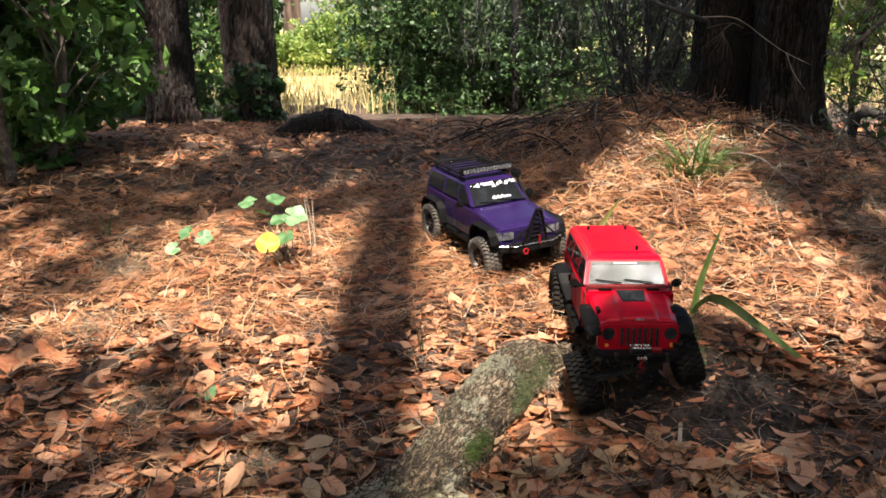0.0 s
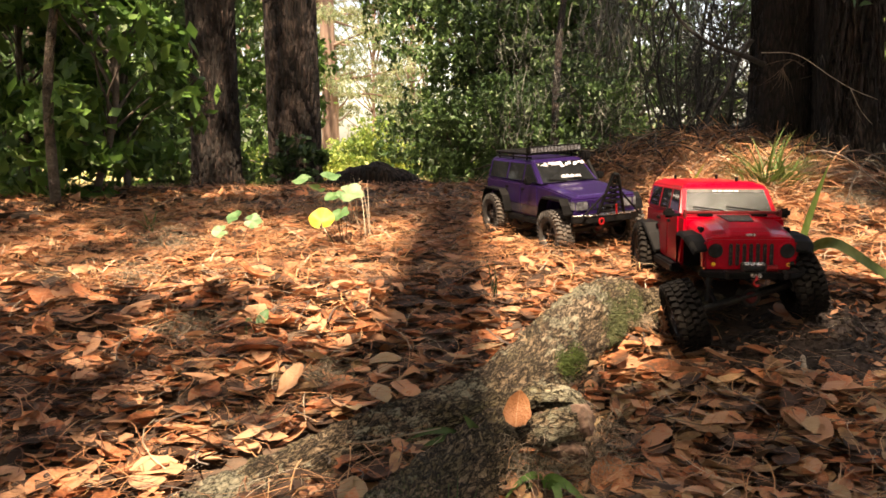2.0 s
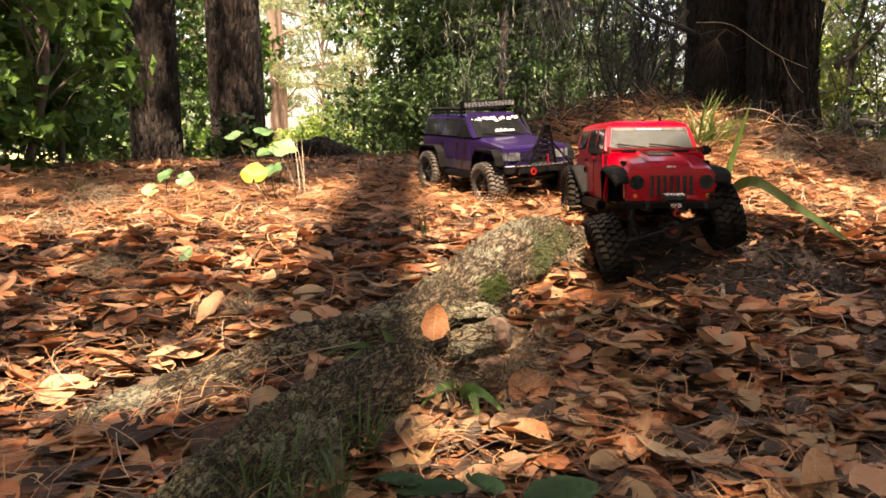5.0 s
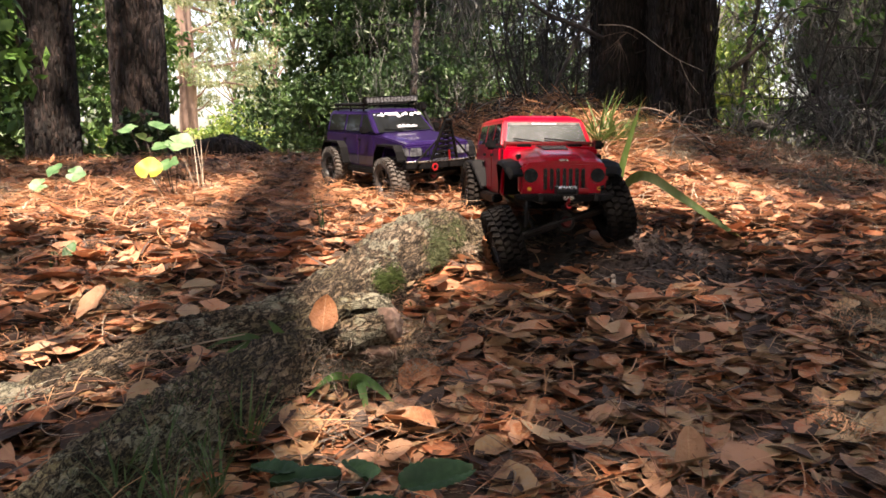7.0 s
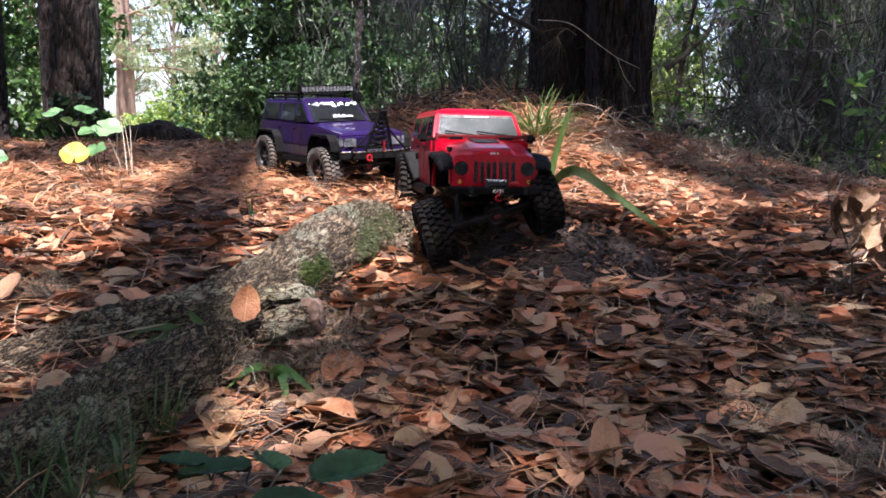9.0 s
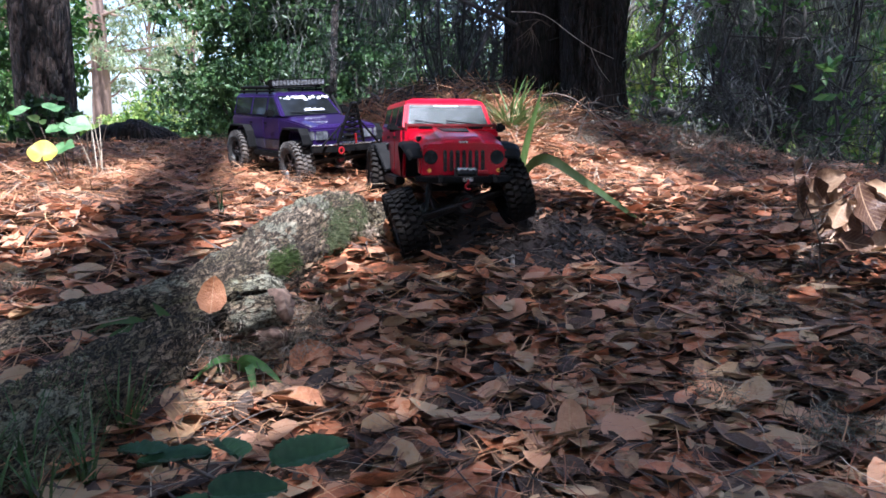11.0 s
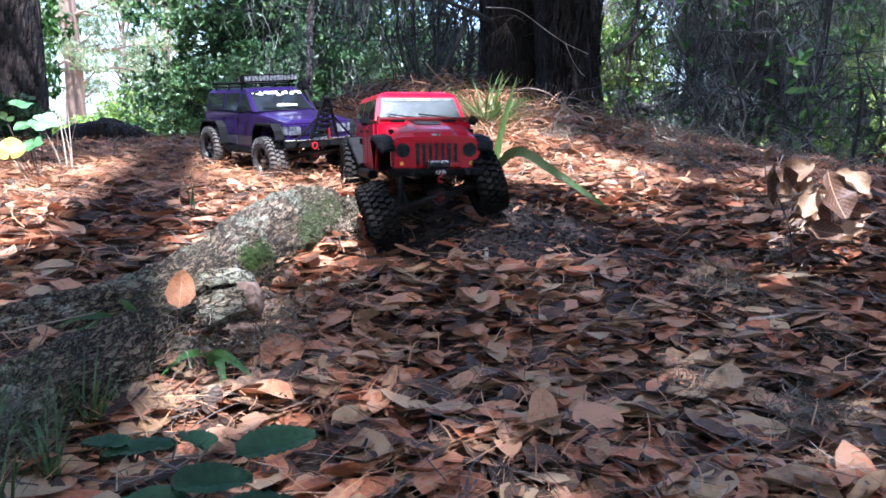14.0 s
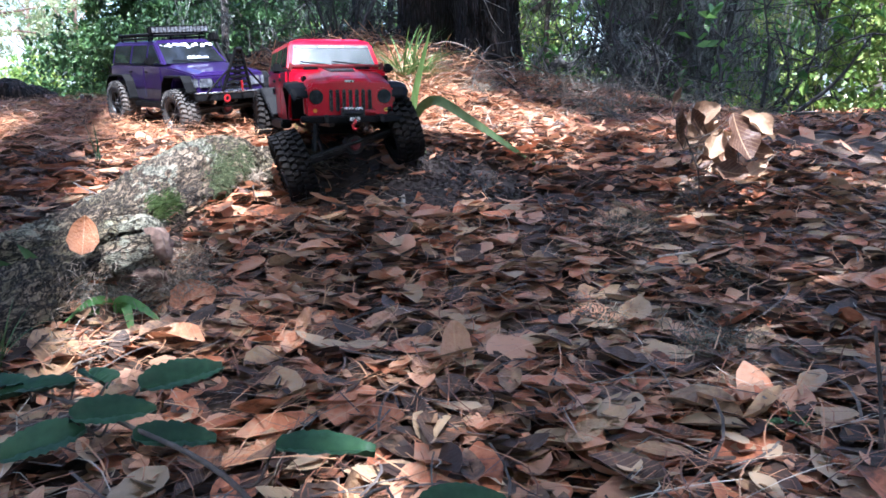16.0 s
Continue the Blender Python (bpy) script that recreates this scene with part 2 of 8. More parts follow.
def root_bark():
    """Fissured oak bark: long small plates parted by dark cracks that run along the limb, crusts of pale lichen, dull green algae."""
    m = bpy.data.materials.new("lichen_bark")
    m.use_nodes = True
    nt = m.node_tree
    n, l = nt.nodes, nt.links.new
    b = n["Principled BSDF"]
    b.inputs["Specular IOR Level"].default_value = 0.25
    b.inputs["Roughness"].default_value = 0.88
    co = n.new("ShaderNodeTexCoord")
    along = n.new("ShaderNodeAttribute")
    along.attribute_name = "along_limb"

    def tex(scale, detail, rough=0.6, src=None):
        t = n.new("ShaderNodeTexNoise")
        t.inputs["Scale"].default_value, t.inputs["Detail"].default_value, t.inputs["Roughness"].default_value = scale, detail, rough
        l(src or co.outputs["Object"], t.inputs["Vector"])
        return t

    def ramp(src, stops):
        r = n.new("ShaderNodeValToRGB")
        e = r.color_ramp.elements
        for k, (p, c) in enumerate(stops):
            q = e[k] if k < 2 else e.new(p)
            q.position, q.color = p, (*c, 1)
        l(src, r.inputs[0])
        return r.outputs[0]

    def blend(f, a, c, kind="MIX"):
        x = n.new("ShaderNodeMix")
        x.data_type, x.blend_type = "RGBA", kind
        for s_, v in ((0, f), (6, a), (7, c)):
            if isinstance(v, (int, float, tuple)):
                x.inputs[s_].default_value = v
            else:
                l(v, x.inputs[s_])
        return x.outputs[2]

    def calc(op, a, c, d=None):
        q = n.new("ShaderNodeMath")
        q.operation = op
        for k, v in enumerate((a, c, d)):
            if isinstance(v, (int, float)):
                q.inputs[k].default_value = v
            elif v is not None:
                l(v, q.inputs[k])
        return q.outputs[0]

    axis = along.outputs["Vector"]
    warp = blend(0.05, axis, tex(38, 5, 0.65, axis).outputs["Color"])

    def cells(scale, feature):
        v = n.new("ShaderNodeTexVoronoi")
        v.feature = feature
        v.inputs["Scale"].default_value = scale
        l(warp, v.inputs["Vector"])
        return v

    big, fine = tex(11, 6, 0.65), tex(260, 6, 0.75)
    edge, small = cells(125, "DISTANCE_TO_EDGE").outputs["Distance"], cells(340, "DISTANCE_TO_EDGE").outputs["Distance"]
    tint = cells(125, "F1").outputs["Color"]
    base = ramp(big.outputs[0], [(0.30, (0.085, 0.059, 0.038)), (0.48, (0.205, 0.152, 0.102)), (0.66, (0.34, 0.27, 0.195))])
    base = blend(0.75, base, ramp(tint, [(0.1, (0.75, 0.72, 0.66)), (0.9, (1.55, 1.52, 1.45))]), "MULTIPLY")
    base = blend(0.4, base, ramp(fine.outputs[0], [(0.3, (0.5, 0.48, 0.46)), (0.7, (1.4, 1.4, 1.4))]), "MULTIPLY")
    crack = calc("MULTIPLY", ramp(edge, [(0.02, (0.05, 0.045, 0.04)), (0.24, (1.15, 1.15, 1.15))]), ramp(small, [(0.0, (0.35, 0.33, 0.3)), (0.16, (1, 1, 1))]))
    base = blend(0.97, base, crack, "MULTIPLY")
    patch = calc("MULTIPLY_ADD", tex(7.5, 3).outputs[0], 1.1, calc("MULTIPLY", tex(70, 6, 0.7).outputs[0], 0.75))
    crust = ramp(patch, [(0.98, (0, 0, 0)), (1.12, (0.6, 0.6, 0.6))])
    base = blend(calc("MULTIPLY", crust, ramp(edge, [(0.0, (0.1, 0.1, 0.1)), (0.12, (1, 1, 1))])), base, (0.35, 0.345, 0.255, 1))
    green = ramp(tex(9.0, 5, 0.7, axis).outputs[0], [(0.48, (0, 0, 0)), (0.66, (0.55, 0.55, 0.55))])
    base = blend(calc("MULTIPLY", green, crack), base, (0.125, 0.15, 0.065, 1))
    l(base, b.inputs["Base Color"])
    lift = calc("MULTIPLY_ADD", calc("MINIMUM", edge, 0.28), 2.2, calc("MULTIPLY", calc("MINIMUM", small, 0.2), 0.8))
    lift = calc("MULTIPLY_ADD", fine.outputs[0], 0.3, lift)
    bp = n.new("ShaderNodeBump")
    bp.inputs["Strength"].default_value, bp.inputs["Distance"].default_value = 1.0, 0.0085
    l(lift, bp.inputs["Height"])
    l(bp.outputs[0], b.inputs["Normal"])
    return m


ROOT_BARK = root_bark()


# ---- builders ----
def mesh_from(name, verts, faces, material, smooth=True):
    me = bpy.data.meshes.new(name)
    me.from_pydata(np.asarray(verts).tolist(), [], [tuple(f) for f in faces])
    me.materials.append(material)
    if smooth:
        me.polygons.foreach_set("use_smooth", [True] * len(me.polygons))
    me.update()
    return me


GROUPS = {
    "dark evergreen tree with dense small leaves": "dark trees behind the crest",
    "dark evergreen shrub under the oaks": "shrubs under the dark trees",
    "leafy green tree in the woods": "green trees in the woods",
    "sunlit leafy green shrub behind the thicket": "sunlit shrubs behind the thicket",
    "sunlit yellow-green shrub in the field": "shrubs in the field",
    "leafy shrub with broad green leaves beside the path": "shrubs beside the path",
    "dark leafless thicket beside the old trunk": "dark thickets by the old trunk",
    "tangled shrub draped with grey moss": "mossy thickets",
    "unseen dense tree added to close the sky round the clearing": "trees around the clearing",
    "unseen tall oak added to roof the clearing with shade": "tall oaks round the clearing",
    "dead branch in the brush pile by the old trunk": "brush pile",
    "pale yellow-green tree across the field": "trees across the field",
    "shaded leafy tree close behind the pines": "trees behind the pines",
}


def thing(name, label, category, at=None, group=""):
    """An Empty at a thing's base, which parents its parts."""
    ob = new(name)
    ob.empty_display_size = 0.05
    if at is not None:
        ob.matrix_world = at if isinstance(at, Matrix) else Matrix.Translation(at)
    return tagged(ob, label, category, group or GROUPS.get(label, ""))


def put(name, me, parent=None, label="", at=None):
    ob = new(name, me)
    if parent:
        ob.parent = parent
    if at is not None:
        ob.matrix_basis = at
    if label:
        ob["label"] = label
    return ob


def tube(points, radii, seg=10, rough=0.0, freq=8.0, cap=True, seed=0.0):
    """Verts and faces of a round limb along points; rough: how far noise pushes its skin."""
    pts = [Vector(p) for p in points]
    verts, faces = [], []
    up = Vector((0.13, 0.31, 0.94))
    for i, p in enumerate(pts):
        d = (pts[min(i + 1, len(pts) - 1)] - pts[max(i - 1, 0)]).normalized()
        u = d.cross(up)
        u = u.normalized() if u.length > 0.05 else d.cross(Vector((1, 0, 0))).normalized()
        v = d.cross(u)
        up = v if abs(d.dot(up)) > 0.9 else up
        for k in range(seg):
            a = 2 * math.pi * k / seg
            o = u * math.cos(a) + v * math.sin(a)
            r = radii[i]
            if rough:
                r *= 1 + rough * noise.fractal((p + o * r) * freq + Vector((seed, 0, 0)), 0.9, 2.0, 4)
            verts.append(p + o * r)
    n = len(pts)
    for i in range(n - 1):
        for k in range(seg):
            a, b = i * seg + k, i * seg + (k + 1) % seg
            faces.append((a, b, b + seg, a + seg))
    if cap:
        faces += [tuple(range(seg))[::-1], tuple(range((n - 1) * seg, n * seg))]
    return [tuple(v) for v in verts], faces


def join(*pieces):
    verts, faces = [], []
    for v, f in pieces:
        k = len(verts)
        verts += list(v)
        faces += [tuple(i + k for i in q) for q in f]
    return verts, faces


def smooth_line(points, steps):
    """A Catmull-Rom line through points, with steps per stretch. Points may carry more than three numbers."""
    p = np.array(points, float)
    p = np.vstack([2 * p[0] - p[1], p, 2 * p[-1] - p[-2]])
    out = []
    for i in range(1, len(p) - 2):
        for s in np.linspace(0, 1, steps, endpoint=False):
            a, b, c, d = p[i - 1], p[i], p[i + 1], p[i + 2]
            out.append(0.5 * (2 * b + (c - a) * s + (2 * a - 5 * b + 4 * c - d) * s**2 + (3 * b - a - 3 * c + d) * s**3))
    out.append(p[-2])
    return np.array(out)


def turns(n, tilt, rng_):
    """Random turns about z and a lean of up to tilt radians, as n matrices."""
    a, b, c = rng_.uniform(0, 2 * np.pi, n), rng_.normal(0, tilt, n), rng_.normal(0, tilt, n)
    ca, sa, cb, sb, cc, sc = np.cos(a), np.sin(a), np.cos(b), np.sin(b), np.cos(c), np.sin(c)
    z, o = np.zeros(n), np.ones(n)
    rz = np.stack([ca, -sa, z, sa, ca, z, z, z, o], -1).reshape(n, 3, 3)
    ry = np.stack([cb, z, sb, z, o, z, -sb, z, cb], -1).reshape(n, 3, 3)
    rx = np.stack([o, z, z, z, cc, -sc, z, sc, cc], -1).reshape(n, 3, 3)
    return rz @ ry @ rx


def scatter(shapes, faces, places, spins, sizes, rng_):
    """Many copies of a few shapes (all with the same faces) in one list of verts and faces."""
    n, k = len(places), len(shapes[0])
    pick = rng_.integers(0, len(shapes), n)
    v = np.array(shapes)[pick] * np.asarray(sizes)[:, None, None]
    v = np.einsum("nij,nkj->nki", spins, v) + np.asarray(places)[:, None]
    f = np.array(faces)
    allf = (f[None] + (np.arange(n) * k)[:, None, None]).reshape(-1, f.shape[1])
    return v.reshape(-1, 3), allf


def leaf_shape(width=0.42, curl=0.15, fold=0.1, twist=0.0, stations=5, tip=0.9, wob=0.0, r=None):
    """An oval leaf of length 1 along x, three points across, bent and folded. Returns verts; its faces come from leaf_faces."""
    out = []
    for i in range(stations):
        s = i / (stations - 1)
        w = width * 0.5 * math.sin(math.pi * min(1, 0.04 + 0.96 * s) ** tip) ** 0.6 if 0 < i < stations - 1 else 0.015
        if r is not None and wob:
            w *= 1 + r.normal(0, wob)
        z = curl * (s - 0.5) ** 2 * 2 - curl * 0.2
        th = twist * (s - 0.5)
        for j in (-1, 0, 1):
            y, h = j * w, z + fold * abs(j) * (w / (width * 0.5))
            out.append((s - 0.5, y * math.cos(th) - h * math.sin(th), y * math.sin(th) + h * math.cos(th)))
    return np.array(out)


def leaf_faces(stations=5):
    f = []
    for i in range(stations - 1):
        for j in range(2):
            a = i * 3 + j
            f.append((a, a + 1, a + 4, a + 3))
    return f


def ss(a, b, x):
    t = np.clip((np.asarray(x, float) - a) / (b - a), 0, 1)
    return t * t * (3 - 2 * t)


# ---- the lie of the land ----
PROFILE_Y = [-60, -1.5, -0.3, 0.25, 0.5, 0.75, 1.0, 1.15, 1.65, 2.5, 3.5, 5.0, 5.8, 7.0, 9.0, 12.0, 20.0, 3000.0]
PROFILE_Z = [0.17, 0.17, 0.20, 0.268, 0.30, 0.34, 0.39, 0.41, 0.435, 0.475, 0.51, 0.43, 0.36, 0.24, 0.10, 0.03, 0.0, -0.3]


def land(x, y):
    """Smooth height of the ground, in metres."""
    x, y = np.asarray(x, float), np.asarray(y, float)
    z = sum(np.interp(y + o, PROFILE_Y, PROFILE_Z) for o in (-0.12, -0.06, 0, 0.06, 0.12)) / 5
    z = z - 0.045 * ss(0, 0.12, x - (0.02 + 0.42 * (y - 0.35))) * (1 - ss(0.85, 1.3, x)) * (1 - ss(1.0, 1.2, y))
    z = z + 0.15 * np.exp(-(((x - 1.2) / 0.62) ** 2 + ((y - 3.0) / 0.8) ** 2) / 2)
    z = z + 0.07 * np.exp(-(((x - 0.95) / 0.3) ** 2 + ((y - 2.95) / 0.25) ** 2) / 2)
    z = z + 0.055 * np.exp(-(((x - 0.68) / 0.085) ** 2 + ((y - 1.0) / 0.10) ** 2) / 2)
    z = z - 0.10 * ss(1.5, 2.8, x) * ss(1.0, 2.2, y) * (1 - ss(5, 8, y))
    return z


def bumps(x, y):
    return 0.006 * np.sin(x * 31 + 1.3 * np.sin(y * 17)) * np.sin(y * 27 + x * 9) + 0.009 * np.sin(x * 11 + 2.1) * np.sin(y * 13 - x * 4)


def height(x, y):
    x, y = np.asarray(x, float), np.asarray(y, float)
    fade = 1 - ss(4, 7, np.hypot(x, y))
    return land(x, y) + bumps(x, y) * fade


def make_ground():
    """One sheet: fine steps near the walk, growing ones to the horizon."""
    fine = np.arange(-1.6, 2.6, 0.03)
    far = [3.2, 4, 5, 6.5, 8, 10, 13, 18, 26, 40, 70, 150, 400, 1000, 3000]
    xs = np.r_[[-v for v in far[::-1]], -2.6, -2.1, fine, far]
    ys = np.r_[[-3000, -600, -100, -30, -12, -6, -3, -1.6, -0.9], np.arange(-0.5, 4.2, 0.03), np.arange(4.3, 9, 0.2), [9.6, 10.5, 12, 14, 17, 20, 26, 40, 70, 150, 400, 1000, 3000]]
    X, Y = np.meshgrid(xs, ys)
    verts = np.stack([X, Y, height(X, Y)], -1).reshape(-1, 3)
    n, m = len(xs), len(ys)
    i = (np.arange(m - 1)[:, None] * n + np.arange(n - 1)).ravel()
    faces = np.stack([i, i + 1, i + 1 + n, i + n], -1)
    me = mesh_from("ground", verts, faces, SOIL)
    me.materials.append(STRAW_FIELD), me.materials.append(DIRT)
    c = verts[faces].mean(1)
    wob = 0.04 * np.sin(c[:, 0] * 23) + 0.03 * np.sin(c[:, 1] * 31)
    idx = np.where((c[:, 1] > 10.5) | (np.abs(c[:, 0]) > 20), 1, 0)
    idx = np.where(((c[:, 0] - 0.72) / 0.24) ** 2 + ((c[:, 1] - 0.95) / 0.12) ** 2 + wob < 1, 2, idx)
    me.polygons.foreach_set("material_index", idx.astype(int).tolist())
    return tagged(new("ground", me), "dark forest soil rising gently under leaf litter", "ground", kind="structure")


ground = make_ground()


# ---- trees ----
def bark_trunk(name_points, radii, seg, flute, ridge, freq, seed, tall=0.35):
    """A trunk with ridged bark: rows of points around, pushed in by upright noise, close together low down."""
    line = smooth_line([(*p, r) for p, r in zip(name_points, radii)], 16)
    zs = np.r_[np.arange(0, 2.6, 0.03), np.arange(2.7, line[-1][2], 0.4), line[-1][2]]
    line = np.column_stack([np.interp(zs, line[:, 2], line[:, 0]), np.interp(zs, line[:, 2], line[:, 1]), zs, np.interp(zs, line[:, 2], line[:, 3])])
    mean_r = float(np.mean(radii))
    verts, faces = [], []
    for i, (x, y, z, r) in enumerate(line):
        for k in range(seg):
            a = 2 * math.pi * k / seg
            c, s = math.cos(a), math.sin(a)
            q = Vector((c * freq, s * freq, z * freq * tall / mean_r + seed))
            d = abs(noise.fractal(q, 1.0, 2.1, 3))
            d = ridge * (min(1.0, d * 3.2) - 1.0)
            f = flute(a, z) if flute else 1.0
            verts.append((x + c * r * f + c * d, y + s * r * f + s * d, z))
    n = len(line)
    for i in range(n - 1):
        for k in range(seg):
            a, b = i * seg + k, i * seg + (k + 1) % seg
            faces.append((a, b, b + seg, a + seg))
    faces.append(tuple(range((n - 1) * seg, n * seg)))
    return verts, faces


def leaf_cloud(centres, radii, counts, size, rng_, flat=0.6, stations=3, width=0.5):
    """Leaves spread in uneven clumps round centres."""
    if stations == 2:
        shapes = [np.array([(-0.5, 0, 0), (0.05, -width * 0.5, k), (0.5, 0, -k), (-0.05, width * 0.5, k)]) for k in (0.02, 0.08, 0.14)]
        quads = [(0, 1, 2, 3)]
    else:
        shapes = [leaf_shape(width, rng_.uniform(0.05, 0.3), rng_.uniform(0.02, 0.15), rng_.uniform(-0.5, 0.5), stations) for _ in range(5)]
        quads = leaf_faces(stations)
    places, n_all = [], 0
    for c, r, n in zip(centres, radii, counts):
        d = rng_.normal(0, 1, (n, 3))
        d /= np.linalg.norm(d, axis=1)[:, None]
        u = rng_.uniform(0.15, 1, n) ** 0.5
        r3 = np.array(r if np.ndim(r) else (r, r, r * 0.75))
        p = np.array(c) + d * u[:, None] * r3
        p += 0.12 * np.mean(r3) * np.sin(p * (9 / max(0.2, np.mean(r3))) + np.array(c))
        places.append(p)
        n_all += n
    places = np.concatenate(places)
    return scatter(shapes, quads, places, turns(n_all, flat, rng_), size * rng_.uniform(0.6, 1.35, n_all), rng_)


def limb_set(base, tips, r0, rng_, bend=0.12):
    """Limbs from a point to each tip, tapering."""
    out = []
    for t in tips:
        b, e = np.array(base, float), np.array(t, float)
        L = np.linalg.norm(e - b)
        pts = [b + (e - b) * s + rng_.normal(0, bend * L * 0.25, 3) * math.sin(math.pi * s) for s in (0, 0.33, 0.66, 1)]
        line = smooth_line([(*p, r) for p, r in zip(pts, (r0, r0 * 0.7, r0 * 0.42, r0 * 0.15))], 4)
        out.append(tube(line[:, :3], line[:, 3], 6))
    return join(*out)


def make_tree(name, label, at, height_, radius, clumps, leaves, size, leaf_mat, bark_mat, seed, low=0.3, trunk_r=0.08, lean=(0, 0), category="tree", group="", width=0.5, stations=2, spread_=(0.22, 0.5)):
    """A tree or shrub: trunk and limbs, and a crown of leaf clumps with gaps."""
    r_ = np.random.default_rng(seed)
    x, y = at
    z = float(land(x, y)) - 0.04
    root = thing(name, label, category, (x, y, z), group)
    cs, rs = [], []
    for i in range(clumps):
        h = low + (height_ - low) * ((i + r_.uniform(0, 1)) / clumps)
        a = r_.uniform(0, 2 * np.pi)
        d = radius * r_.uniform(0.15, 1) * math.sqrt(max(0.15, 1 - ((h - (low + height_) * 0.5) / (height_ * 0.62)) ** 2))
        cs.append((math.cos(a) * d + lean[0] * h, math.sin(a) * d + lean[1] * h, h))
        q = radius * r_.uniform(*spread_)
        rs.append((q, q, q * 0.7))
    top = (lean[0] * height_ * 0.8, lean[1] * height_ * 0.8, height_ * 0.8)
    pts = [(0, 0, 0), (lean[0] * height_ * 0.3 + r_.normal(0, 0.05), r_.normal(0, 0.05), height_ * 0.35), top]
    line = smooth_line([(*p, r) for p, r in zip(pts, (trunk_r, trunk_r * 0.75, trunk_r * 0.3))], 8)
    v, f = tube(line[:, :3], line[:, 3], 12, 0.15, 6, seed=seed)
    limbs = [limb_set(line[min(len(line) - 1, max(3, int(len(line) * min(0.9, c[2] / height_ * 0.75))))][:3], [c], trunk_r * 0.4, r_) for c in cs]
    put("trunk", mesh_from("trunk", *join((v, f), *limbs), bark_mat), root)
    cv, cf = leaf_cloud(cs, rs, [leaves // clumps] * clumps, size, r_, 0.8, stations, width)
    put("crown", mesh_from("crown", cv, cf, leaf_mat, stations > 2), root)
    return root


def pine(at, r, lean, h, seed, label, wide=0.042, tall=0.135, bark=None):
    x, y = at
    z = float(land(x, y)) - 0.06
    root = thing("pine_tree", label, "tree", (x, y, z))
    pts = [(0, 0, 0), (lean * 0.06, 0, 0.16), (lean * 0.15, 0, 0.5), (lean, 0, h * 0.4), (lean * 2.2, 0, h)]
    rr = (r * 1.34, r * 1.12, r * 1.02, r * 0.95, r * 0.55)
    v, f = bark_trunk(pts, rr, 190, None, 0.022, 7.5, seed, 0.16)
    put("trunk", mesh_from("trunk", v, f, PINE_BARK), root)
    # bark plates on the side that is seen, in staggered columns
    r_ = np.random.default_rng(int(seed * 10))
    cols = int(math.pi * r / wide)
    for k in range(cols):
        a = math.pi * (1.0 + (k + 0.5) / cols)
        z_ = r_.uniform(0.08, 0.2)
        while z_ < 1.75:
            hh = tall * r_.uniform(0.7, 1.3)
            zc = z_ + hh / 2
            cx, cr = np.interp(zc, [p[2] for p in pts], [p[0] for p in pts]), np.interp(zc, [p[2] for p in pts], rr)
            b = a + r_.normal(0, 0.03)
            m = Matrix.Translation((cx + math.cos(b) * (cr - 0.014), math.sin(b) * (cr - 0.014), zc)) @ Matrix.Rotation(b + math.pi / 2, 4, "Z") @ Matrix.Rotation(r_.normal(0, 0.09), 4, "Y")
            ob = put("bark_plate", (bark or PLATES)[int(r_.integers(0, len(PLATES)))], root)
            ob.matrix_basis = m @ Matrix.Diagonal((wide * r_.uniform(0.78, 1.0), 0.014 * r_.uniform(0.5, 1.4), hh * r_.uniform(0.8, 0.95), 1))
            z_ += hh
    return root


def plate_mesh(seed, mat):
    """One scale of bark: an uneven slab of width, depth and height 1, its face towards -y."""
    r_ = np.random.default_rng(seed)
    ring = [(math.cos(a) * 0.5 * r_.uniform(0.85, 1.1) * (1.25 if abs(math.sin(2 * a)) > 0.6 else 1.0), math.sin(a) * 0.5 * r_.uniform(0.9, 1.1) * (1.2 if abs(math.sin(2 * a)) > 0.6 else 1.0)) for a in np.linspace(0, 2 * math.pi, 10, endpoint=False)]
    v = [(x, 0.5, z) for x, z in ring] + [(x * 0.86, -0.35 + r_.normal(0, 0.1), z * 0.92) for x, z in ring] + [(r_.normal(0, 0.05), -0.62, r_.normal(0, 0.1))]
    f = [(i, (i + 1) % 10, 10 + (i + 1) % 10, 10 + i) for i in range(10)] + [(10 + i, 10 + (i + 1) % 10, 20) for i in range(10)]
    return mesh_from("bark_plate", v, f, mat, False)


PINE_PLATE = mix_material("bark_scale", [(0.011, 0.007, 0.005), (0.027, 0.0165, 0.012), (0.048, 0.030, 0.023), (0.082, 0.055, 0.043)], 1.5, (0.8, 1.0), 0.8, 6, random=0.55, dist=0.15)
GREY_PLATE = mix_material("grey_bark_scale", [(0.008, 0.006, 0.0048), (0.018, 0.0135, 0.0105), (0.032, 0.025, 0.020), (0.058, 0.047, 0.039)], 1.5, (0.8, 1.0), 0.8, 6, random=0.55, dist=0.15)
PLATES = [plate_mesh(k, PINE_PLATE) for k in range(10)]
GREY_PLATES = [plate_mesh(k + 20, GREY_PLATE) for k in range(10)]
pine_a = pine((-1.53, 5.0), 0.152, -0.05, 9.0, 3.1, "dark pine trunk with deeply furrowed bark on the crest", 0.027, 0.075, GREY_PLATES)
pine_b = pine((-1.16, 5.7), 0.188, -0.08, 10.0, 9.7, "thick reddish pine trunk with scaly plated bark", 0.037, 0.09)


